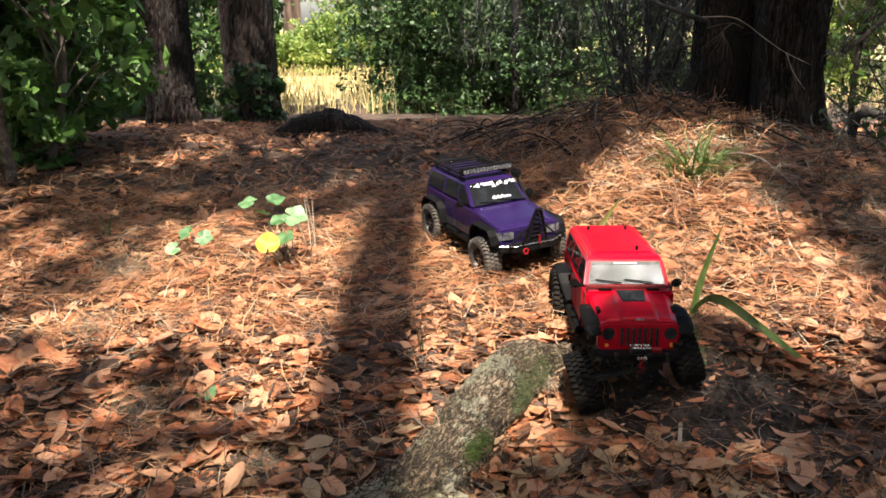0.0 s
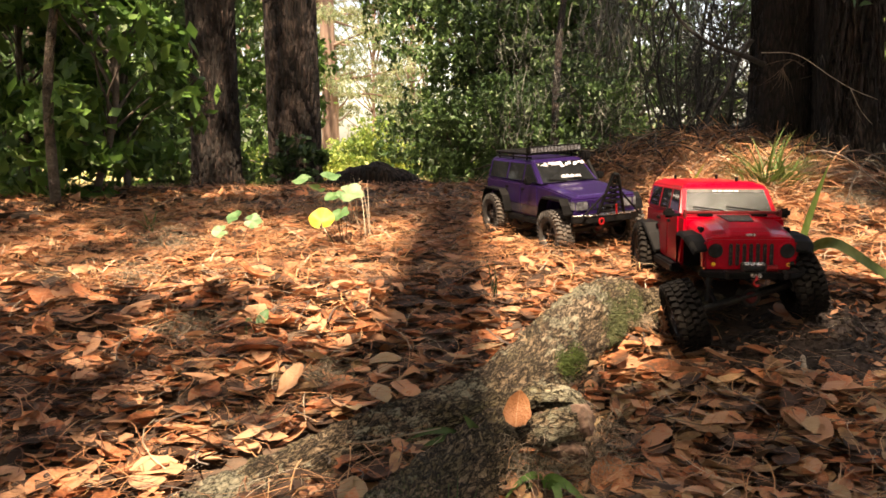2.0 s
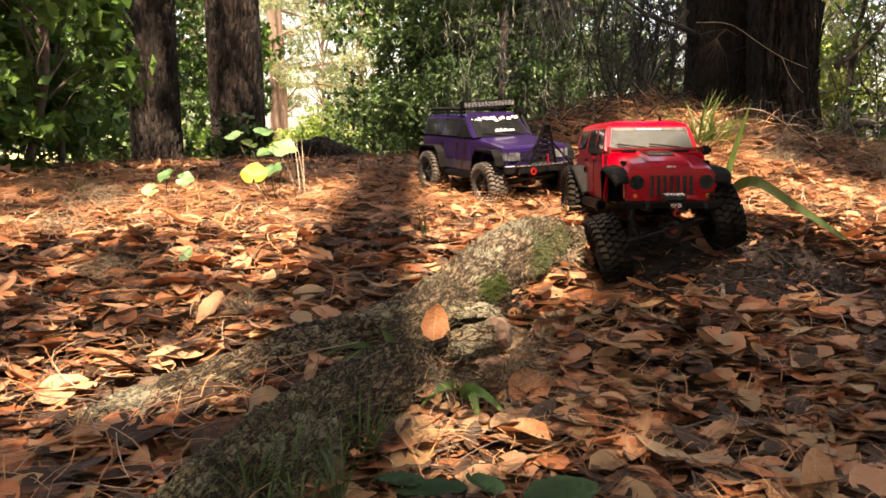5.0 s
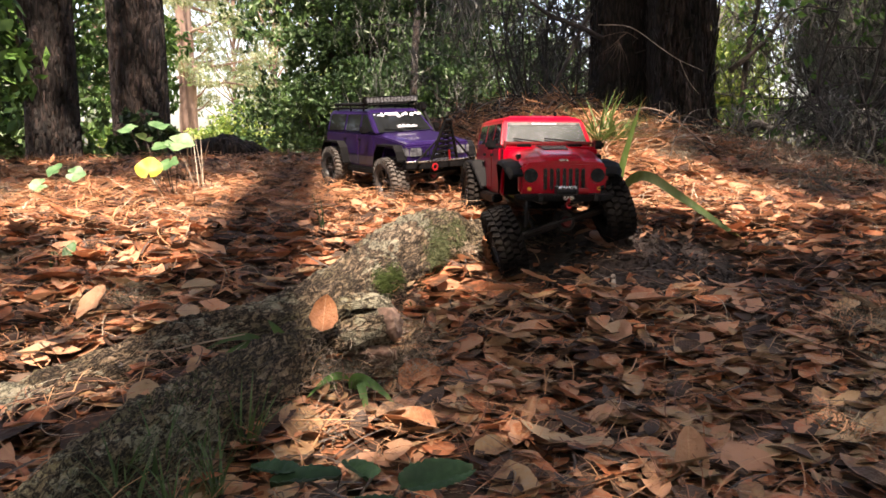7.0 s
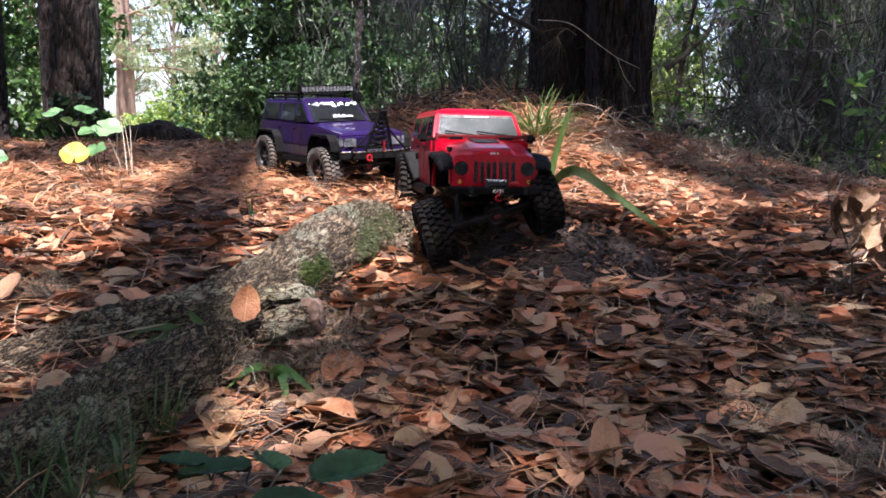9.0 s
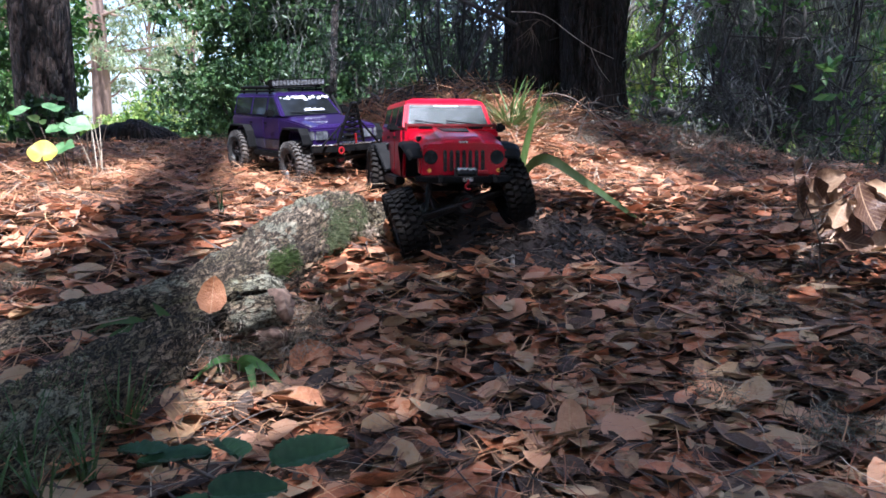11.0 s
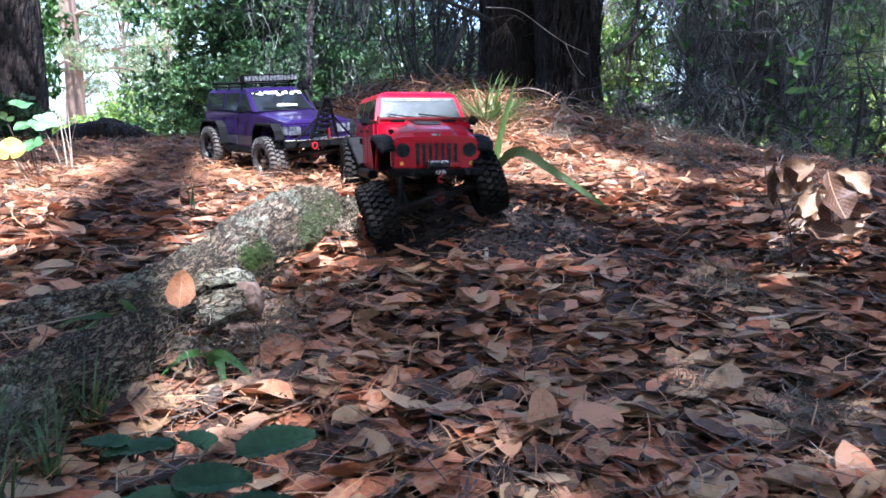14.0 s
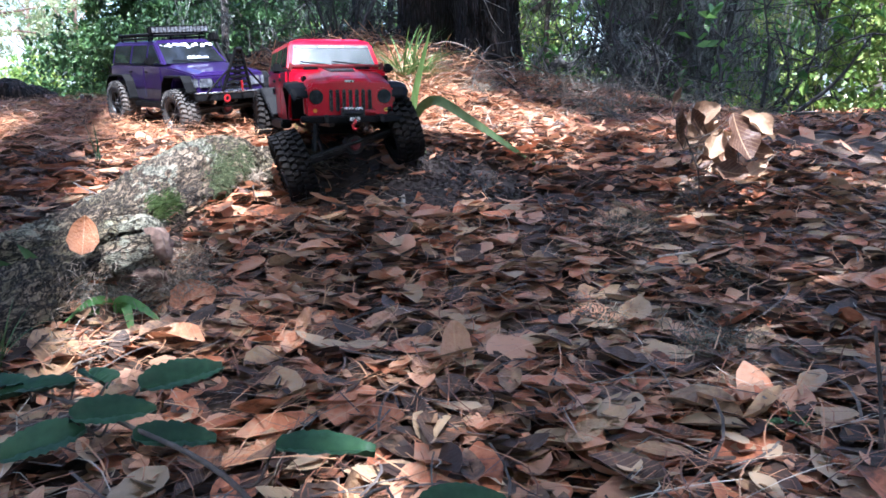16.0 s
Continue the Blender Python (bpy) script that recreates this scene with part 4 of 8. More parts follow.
def make_root():
    base = Vector((0.2, 0.8, 0.3))
    root = thing("tree_root", "thick mossy oak root with grey lichen across the path", "root", tuple(base))

    def limb(name, pts, seg, mat, seed, label="", steps=30, knots=1.0):
        v, f, grain = bark_limb(pts, seg, seed, base, steps, knots)
        me = mesh_from(name, v, f, mat)
        at = me.attributes.new("along_limb", "FLOAT_VECTOR", "POINT")
        at.data.foreach_set("vector", np.array(grain, float).ravel())
        return put(name, me, root, label)

    limb("main_limb", MAIN_LIMB, 130, ROOT_BARK, 1.0)
    limb("side_limb", SIDE_LIMB, 130, ROOT_BARK, 4.0, "darker side limb with flecks of lichen", 44)
    limb("broken_stub", [(0.13, 0.66, 0.300, 0.020), (0.155, 0.64, 0.314, 0.021), (0.18, 0.62, 0.328, 0.0205), (0.217, 0.602, 0.342, 0.021), (0.244, 0.596, 0.349, 0.0195)], 48, ROOT_BARK, 7.0, "short broken stub with a pinkish end", 14, 1.3)
    limb("stub_end", [(0.240, 0.597, 0.348, 0.0205), (0.250, 0.594, 0.351, 0.0190), (0.255, 0.593, 0.3525, 0.0145), (0.257, 0.592, 0.353, 0.006)], 26, BROWN_WOOD, 9.0, "pinkish brown broken end of the stub", 6, 2.0)
    limb("rotten_stub", [(0.155, 0.635, 0.296, 0.014), (0.205, 0.604, 0.310, 0.0135), (0.235, 0.594, 0.314, 0.0125), (0.252, 0.590, 0.316, 0.007)], 26, BROWN_WOOD, 8.0, "splintered rotten wood under the stub", 10, 2.0)
    limb("bark_flap", [(0.175, 0.672, 0.345, 0.014), (0.205, 0.652, 0.362, 0.0145), (0.235, 0.634, 0.366, 0.0125), (0.255, 0.624, 0.358, 0.006)], 26, ROOT_BARK, 11.0, "loose brown flap of bark above the stub", 10, 2.0)
    return root


tree_root = make_root()


def tuft_blades(n, length, width, spread, rng_, droop=0.5, steps=5):
    """Thin blades from one foot, arching outwards. Verts and faces round the origin."""
    out = []
    for _ in range(n):
        a, L = rng_.uniform(0, 2 * np.pi), length * rng_.uniform(0.55, 1.1)
        lean, bend = spread * rng_.uniform(0.2, 1), droop * rng_.uniform(0.3, 1.2)
        d = np.array([math.cos(a), math.sin(a), 0])
        side = np.array([-math.sin(a), math.cos(a), 0])
        foot = np.array([*rng_.normal(0, length * 0.05, 2), -0.005])
        v, p, ang = [], foot, lean
        for i in range(steps + 1):
            s = i / steps
            w = width * (1 - s ** 2) * 0.5 + 0.0002
            lift = np.cross(side, d) * 0.0
            v += [tuple(p - side * w + lift), tuple(p + np.array([0, 0, -w * 0.35])), tuple(p + side * w)]
            p = p + (d * math.sin(ang) + np.array([0, 0, 1]) * math.cos(ang)) * L / steps
            ang += bend / steps * 2
        out.append((v, leaf_faces(steps + 1)))
    return join(*out)


def moss_patch(at, n, wide, length, mat, label, seed):
    """Short moss blades growing outwards from the root's skin round a place."""
    r_ = np.random.default_rng(seed)
    out = []
    for _ in range(n):
        p = np.array(at) + r_.normal(0, wide, 3)
        c = ROOT_LINE[np.argmin(((ROOT_LINE[:, :3] - p) ** 2).sum(1))]
        o = (p - c[:3]) / np.linalg.norm(p - c[:3])
        foot = c[:3] + o * (c[3] + 0.0025) - np.array(at)
        d = o + r_.normal(0, 0.55, 3) + np.array([0, 0, 0.25])
        d /= np.linalg.norm(d)
        q = np.cross(d, r_.normal(0, 1, 3))
        q /= np.linalg.norm(q) + 1e-6
        L, w = length * r_.uniform(0.5, 1.3), 0.00045
        tip = foot + d * L - np.array([0, 0, L * 0.25])
        mid = foot + d * L * 0.55
        out.append(([tuple(foot - q * w), tuple(foot + q * w), tuple(mid + q * w * 0.8), tuple(mid - q * w * 0.8), tuple(tip)], [(0, 1, 2, 3), (3, 2, 4)]))
    return tagged(put("moss_patch", mesh_from("moss_patch", *join(*out), mat), at=Matrix.Translation(at)), label, "moss", kind="stuff")


moss_patch((0.372, 1.015, 0.405), 2600, 0.016, 0.0075, MOSS_DULL, "low dull green moss cushion on the root", 40)
moss_patch((0.345, 0.965, 0.395), 2600, 0.018, 0.0075, MOSS_DULL, "low dull green moss cushion on the root", 41)
moss_patch((0.325, 0.93, 0.375), 1200, 0.015, 0.0075, MOSS_DULL, "low dull green moss cushion on the root", 45)
moss_patch((0.252, 0.785, 0.376), 620, 0.010, 0.013, MOSS_GREEN, "bright green moss tuft growing on the root", 42)
moss_patch((0.268, 0.815, 0.378), 380, 0.009, 0.011, MOSS_GREEN, "bright green moss tuft growing on the root", 43)
moss_patch((0.03, 0.40, 0.32), 900, 0.03, 0.005, MOSS_DULL, "thin green moss on the side limb", 44)


def grey_tangle(n, size, rng_, flat=0.35, width=0.00045, steps=6):
    """Curly grey strands in a loose lump."""
    out = []
    for _ in range(n):
        p = rng_.normal(0, size * 0.4, 3) * (1, 1, flat)
        p[2] = abs(p[2])
        d = rng_.normal(0, 1, 3)
        d /= np.linalg.norm(d)
        v = []
        for i in range(steps + 1):
            q = np.cross(d, rng_.normal(0, 1, 3))
            q /= np.linalg.norm(q) + 1e-6
            v += [tuple(p - q * width), tuple(p + q * width)]
            d = d + rng_.normal(0, 0.55, 3) - np.array([0, 0, 0.25]) * (p[2] > size * flat) + np.array([0, 0, 0.5]) * (p[2] < 0.002)
            d /= np.linalg.norm(d)
            p = p + d * size * 0.2
        out.append((v, [(2 * i, 2 * i + 1, 2 * i + 3, 2 * i + 2) for i in range(steps)]))
    return join(*out)


def moss_lump(x, y, size, n, seed, width=0.00045):
    r_ = np.random.default_rng(seed)
    ob = put("moss_clump", mesh_from("moss_clump", *grey_tangle(int(n * 2.2), size, r_, width=width), MOSS_GREY, False), at=pose(x, y, float(height(x, y)) + 0.002))
    return tagged(ob, "fallen grey clump of curly spanish moss on the leaves", "moss", "fallen moss clumps", "stuff")


for k, (x, y, s, n) in enumerate([(0.92, 0.70, 0.06, 130), (0.87, 0.61, 0.04, 50), (1.02, 0.62, 0.045, 60), (0.97, 0.50, 0.04, 50), (1.10, 0.80, 0.05, 60), (0.22, 0.55, 0.04, 120),
                                  (0.285, 0.62, 0.035, 160), (0.27, 0.66, 0.03, 140), (0.19, 0.60, 0.035, 160), (-0.10, 0.78, 0.05, 140), (-0.35, 0.95, 0.06, 140), (-0.62, 1.62, 0.08, 160), (1.15, 1.95, 0.06, 60),
                                  (1.22, 2.05, 0.06, 60), (1.35, 1.8, 0.06, 60), (0.16, 0.56, 0.03, 120), (0.275, 0.60, 0.03, 160), (1.25, 0.95, 0.07, 150), (0.80, 0.33, 0.06, 120), (0.17, 0.46, 0.03, 90), (-0.55, 1.25, 0.06, 120), (0.72, 0.42, 0.04, 80)]):
    moss_lump(x, y, s, n, 60 + k)


def dry_tangle(x, y, z, size, n, seed, label):
    r_ = np.random.default_rng(seed)
    ob = put("grass_tangle", mesh_from("grass_tangle", *grey_tangle(int(n * 0.6), size, r_, 0.5, 0.0004), DRY_TANGLE, False), at=pose(x, y, z))
    return tagged(ob, label, "dry grass", "dry grass tangles", "stuff")


for k, (x, y, z, size, n) in enumerate([(0.160, 0.595, 0.305, 0.045, 260), (0.262, 0.605, 0.300, 0.040, 220), (0.135, 0.545, 0.292, 0.045, 240), (0.285, 0.64, 0.318, 0.035, 160), (0.205, 0.575, 0.290, 0.035, 160), (0.40, 1.02, 0.385, 0.035, 160), (0.13, 0.47, 0.272, 0.04, 160)]):
    dry_tangle(x, y, z, size, n, 500 + k, "matted dry brown grass against the root")
r_b = np.random.default_rng(61)
for k in range(15):
    x, y = r_b.uniform(1.3, 2.05), r_b.uniform(1.5, 2.9)
    moss_lump(x, y, r_b.uniform(0.07, 0.13), 26, 530 + k, 0.0011)


def rotten_log():
    """The low dark log end on the crest."""
    line = smooth_line([(-0.66, 3.95, 0.50, 0.03), (-0.52, 3.92, 0.54, 0.07), (-0.38, 3.90, 0.555, 0.085), (-0.27, 3.89, 0.54, 0.07), (-0.15, 3.88, 0.51, 0.045), (-0.05, 3.88, 0.50, 0.02)], 8)
    c = Vector((-0.35, 3.9, 0.53))
    v, f = tube([Vector(p[:3]) - c for p in line], line[:, 3], 22, 0.35, 9, seed=2.0)
    ob = put("rotten_log", mesh_from("rotten_log", v, f, OLD_BARK), at=Matrix.Translation(c))
    return tagged(ob, "low dark rotten log lying on the crest", "log")


rotten_log()


DEAD_FROND = mix_material("dead_frond", [(0.05, 0.034, 0.024), (0.12, 0.082, 0.058), (0.2, 0.145, 0.105)], 30, (0.7, 0.9), 0.3, 150, dist=0.002)


def stick(points, r0, r1, mat, label, name="stick", seg=7, fork=None):
    """A bent stick through points, in world places."""
    base = Vector(points[0])
    line = smooth_line([tuple(Vector(p) - base) for p in points], 6)
    rad = np.linspace(r0, r1, len(line))
    pieces = [tube(line, rad, seg, 0.15, 40)]
    for fk in fork or ():
        fl = smooth_line([tuple(Vector(p) - base) for p in fk], 5)
        pieces.append(tube(fl, np.linspace(r1 * 1.4, r1 * 0.5, len(fl)), 5))
    ob = put(name, mesh_from(name, *join(*pieces), mat), at=Matrix.Translation(base))
    return tagged(ob, label, "stick", GROUPS.get(label, ""))


stick([(1.265, 3.07, 1.076), (1.406, 3.08, 1.069), (1.527, 3.05, 0.984), (1.605, 3.03, 0.931), (1.697, 3.0, 0.885)], 0.0018, 0.0011, PALE_WOOD, "pale dead branch hanging before the old trunk", "dead_branch",
      fork=[[(1.605, 3.03, 0.931), (1.64, 3.02, 0.85), (1.682, 3.0, 0.788)]])
stick([(1.46, 3.14, 1.03), (1.40, 3.10, 1.05), (1.345, 3.09, 1.045), (1.29, 3.09, 1.03)], 0.0022, 0.0012, DEAD_FROND, "brown dead twig fanning out before the hollow trunk", "dead_branch",
      fork=[[(1.40, 3.10, 1.05), (1.36, 3.09, 1.02), (1.32 + 0.012 * k, 3.085, 0.985 - 0.006 * k), (1.262 + 0.024 * k, 3.08, 0.945 - 0.011 * k + 0.02 * (k % 2))] for k in range(7)])
stick([(1.14, 1.96, 0.53), (1.16, 1.97, 0.592), (1.203, 1.97, 0.664), (1.254, 1.97, 0.678), (1.335, 1.97, 0.69)], 0.0014, 0.0009, GREY_TWIG, "bent grey twig sticking out of the litter")
stick([(1.05, 2.02, 0.675), (1.088, 2.0, 0.68), (1.162, 2.0, 0.653), (1.298, 2.0, 0.545)], 0.0018, 0.0022, TWIG, "thin grey stick leaning into the litter")
stick([(1.42, 1.75, 0.50), (1.30, 1.30, 0.445), (1.19, 1.0, 0.39)], 0.005, 0.004, TWIG, "long thin stick lying across the litter")
stick([(0.62, 2.30, 0.55), (0.75, 2.45, 0.60), (0.90, 2.62, 0.66)], 0.007, 0.005, PALE_WOOD, "grey stick lying on the mound")
stick([(0.55, 2.25, 0.53), (0.50, 2.5, 0.545), (0.52, 2.8, 0.60)], 0.006, 0.004, TWIG, "dark stick lying on the mound")
stick([(1.0, 0.60, 0.30), (0.955, 0.575, 0.295), (0.90, 0.585, 0.29)], 0.003, 0.0035, PALE_WOOD, "white curved twig on the leaves")
stick([(0.60, 0.80, 0.30), (0.612, 0.86, 0.34), (0.628, 0.914, 0.355)], 0.004, 0.004, PALE_WOOD, "dry split stalk standing in the leaves")
stick([(-0.045, 0.56, 0.332), (0.0, 0.555, 0.338), (0.04, 0.56, 0.345), (0.078, 0.57, 0.350)], 0.0013, 0.0008, DRY_TANGLE, "thin pale twig lying across the root")
stick([(0.797, 0.094, 0.20), (0.800, 0.102, 0.26), (0.790, 0.104, 0.325)], 0.0022, 0.0014, TWIG, "dark upright twig in the litter")
r_s = np.random.default_rng(5)
for k in range(150):
    x, y = r_s.normal(0.85, 0.34), r_s.normal(2.9, 0.2)
    a, L = r_s.uniform(0, 6.28), r_s.uniform(0.15, 0.5)
    z = float(land(x, y))
    dx, dy = math.cos(a) * L / 2, math.sin(a) * L / 2
    stick([(x - dx, y - dy, float(land(x - dx, y - dy)) + r_s.uniform(0.0, 0.06)), (x, y, z + r_s.uniform(0.03, 0.09)), (x + dx, y + dy, float(land(x + dx, y + dy)) + r_s.uniform(0.0, 0.10))],
          r_s.uniform(0.002, 0.006), 0.0015, OLD_BARK if k % 3 else TWIG, "dead branch in the brush pile by the old trunk", "brush_stick")


# ---- the two model trucks ----
def paint(name, colour, flake=0.0):
    m = mix_material(name, [tuple(c * 0.8 for c in colour), colour, tuple(min(1, c * 1.12) for c in colour)], 6, (0.26, 0.36), 0.02, 300, coat=0.6, dist=0.001, spec=0.10)
    m.node_tree.nodes["Principled BSDF"].inputs["Metallic"].default_value = flake
    return m


RED_PAINT = paint("red_paint", (0.36, 0.002, 0.014))
PURPLE_PAINT = paint("purple_paint", (0.026, 0.012, 0.076), 0.4)
BLACK_PLASTIC = mix_material("black_plastic", [(0.0018, 0.0018, 0.002), (0.0035, 0.0035, 0.0038), (0.008, 0.0078, 0.0075)], 40, (0.5, 0.7), 0.2, 300, dist=0.001, spec=0.10)
RUBBER = mix_material("tyre_rubber", [(0.004, 0.0037, 0.0036), (0.008, 0.0072, 0.0068), (0.022, 0.019, 0.016)], 24, (0.7, 0.9), 0.4, 220, dist=0.001, spec=0.12)
DUSTY_RUBBER = mix_material("dusty_rubber", [(0.02, 0.019, 0.018), (0.05, 0.044, 0.038), (0.12, 0.10, 0.082)], 24, (0.75, 0.95), 0.4, 220, dist=0.001)
DARK_METAL = mix_material("dark_metal", [(0.012, 0.012, 0.012), (0.03, 0.03, 0.03), (0.06, 0.057, 0.054)], 40, (0.35, 0.55), 0.1, 200, metal=0.7)
CHROME = mix_material("bright_metal", [(0.42, 0.42, 0.43), (0.58, 0.58, 0.59), (0.7, 0.7, 0.72)], 60, (0.2, 0.34), 0.05, 300, metal=1.0)
SMOKED = mix_material("smoked_window", [(0.005, 0.006, 0.007), (0.009, 0.010, 0.011), (0.016, 0.018, 0.019)], 10, (0.04, 0.09), 0, spec=0.4)
# grey metal in place of glass, to put a strong sky glare on the pane
GLARE = mix_material("glare_windscreen", [(0.30, 0.33, 0.34), (0.36, 0.39, 0.40), (0.42, 0.45, 0.46)], 10, (0.05, 0.12), 0, metal=0.85, spec=0.9)
LAMP_LENS = mix_material("lamp_lens", [(0.03, 0.032, 0.036), (0.08, 0.084, 0.092), (0.2, 0.21, 0.23)], 160, (0.1, 0.2), 0.2, 300, coat=0.4)
LENS = mix_material("clear_lens", [(0.04, 0.042, 0.05), (0.085, 0.09, 0.10), (0.19, 0.195, 0.21)], 80, (0.1, 0.18), 0.2, 200, coat=0.6)
DARK_LENS = mix_material("dark_lens", [(0.006, 0.008, 0.009), (0.012, 0.015, 0.016), (0.03, 0.034, 0.037)], 90, (0.2, 0.3), 0.1, 200, spec=0.2)
SLOT = mix_material("grille_mesh", [(0.004, 0.005, 0.005), (0.010, 0.011, 0.011), (0.08, 0.075, 0.07)], 260, (0.3, 0.5), 0.2, 500, metal=0.4)
AMBER = mix_material("amber_lens", [(0.6, 0.22, 0.02), (0.75, 0.32, 0.03), (0.8, 0.4, 0.05)], 60, (0.2, 0.3), 0, coat=1.0)
RED_METAL = mix_material("red_anodised", [(0.22, 0.006, 0.008), (0.36, 0.010, 0.014), (0.46, 0.02, 0.025)], 60, (0.25, 0.4), 0.05, 300, metal=0.4)
DULL_RED = mix_material("dull_red", [(0.07, 0.004, 0.004), (0.12, 0.006, 0.007), (0.18, 0.012, 0.012)], 60, (0.45, 0.6), 0.05, 300)
CLADDING = mix_material("grey_cladding", [(0.012, 0.010, 0.017), (0.022, 0.019, 0.030), (0.045, 0.041, 0.056)], 30, (0.3, 0.45), 0.05, 200, coat=0.4)
WHITE_DECAL = mix_material("white_decal", [(0.25, 0.26, 0.28), (0.40, 0.41, 0.43), (0.52, 0.52, 0.54)], 40, (0.3, 0.5), 0)


def part(name, bm, material, parent, label="", smooth=False, at=None):
    """Links a bmesh as one mesh object under a thing or under a part."""
    me = bpy.data.meshes.new(name)
    bmesh.ops.recalc_face_normals(bm, faces=bm.faces)
    bm.to_mesh(me)
    bm.free()
    me.materials.append(material)
    if smooth:
        me.polygons.foreach_set("use_smooth", [True] * len(me.polygons))
    return put(name, me, parent, label, at)


def bevelled(bm, w, seg=2, angle=25):
    sharp = [e for e in bm.edges if len(e.link_faces) == 2 and e.calc_face_angle(0) > radians(angle)]
    if w and sharp:
        bmesh.ops.bevel(bm, geom=sharp, offset=w, segments=seg, affect="EDGES", clamp_overlap=True)
    return bm


def box(x0, x1, y0, y1, z0, z1, w=0.0015, into=None):
    b = bmesh.new()
    bmesh.ops.create_cube(b, size=1, matrix=Matrix.Translation(((x0 + x1) / 2, (y0 + y1) / 2, (z0 + z1) / 2)) @ Matrix.Diagonal((x1 - x0, y1 - y0, z1 - z0, 1)))
    bevelled(b, w)
    return merged(into, b)


def merged(into, b):
    if into is None:
        return b
    me = bpy.data.meshes.new("t")
    b.to_mesh(me)
    b.free()
    into.from_mesh(me)
    bpy.data.meshes.remove(me)
    return into


def rod(p, q, r, r2=None, seg=12, into=None):
    b = bmesh.new()
    p, q = Vector(p), Vector(q)
    m = Matrix.Translation((p + q) / 2) @ (q - p).to_track_quat("Z", "Y").to_matrix().to_4x4()
    bmesh.ops.create_cone(b, cap_ends=True, segments=seg, radius1=r, radius2=r if r2 is None else r2, depth=(q - p).length, matrix=m)
    return merged(into, b)


def loft(rings, w=0.0, seg=2):
    """A closed skin through rings of points, with end caps."""
    b = bmesh.new()
    vs = [[b.verts.new(p) for p in ring] for ring in rings]
    n = len(vs[0])
    for a, c in zip(vs, vs[1:]):
        for k in range(n):
            b.faces.new((a[k], a[(k + 1) % n], c[(k + 1) % n], c[k]))
    b.faces.new(vs[0][::-1]), b.faces.new(vs[-1])
    bmesh.ops.recalc_face_normals(b, faces=b.faces)
    return bevelled(b, w, seg)


def slab(profile, y0, y1, w=0.002):
    """A side profile in x and z, drawn out from y0 to y1."""
    return loft([[(x, y0, z) for x, z in profile], [(x, y1, z) for x, z in profile]], w)


def strip(line, y0, y1, thick, w=0.001):
    """A bent band along a line in x and z, from y0 to y1."""
    up = [(x, z + thick) for x, z in line]
    return slab(list(line) + up[::-1], y0, y1, w)


def flare(line, s, y_in, widths):
    """A fender flare along a line in x and z, drooping towards its outer edge; widths: how far each place stands out."""
    rings = []
    mid = sum(x for x, _ in line) / len(line)
    for (x, z), y_out in zip(line, widths):
        o = 1.0 + 0.03 * (1 if x > mid else -1)
        rings.append([(x, s * y_in, z), (x, s * y_in, z + 0.004), (x * o, s * (y_out - 0.008), z + 0.003), (x * o, s * (y_out - 0.002), z + 0.001), (x * o, s * y_out, z - 0.005), (x * o, s * (y_out - 0.003), z - 0.005), (x * o, s * (y_out - 0.006), z - 0.0015)])
    return loft(rings, 0.0012, 2)


def pane(corners, thick, out):
    """A thin window pane on four corners, standing out along the given way."""
    o = Vector(out).normalized() * thick
    return loft([[Vector(c) for c in corners], [Vector(c) + o for c in corners]], 0.0006, 1)


TYRE_R, TYRE_W, TRACK, AXLE = 0.059, 0.046, 0.19, 0.155


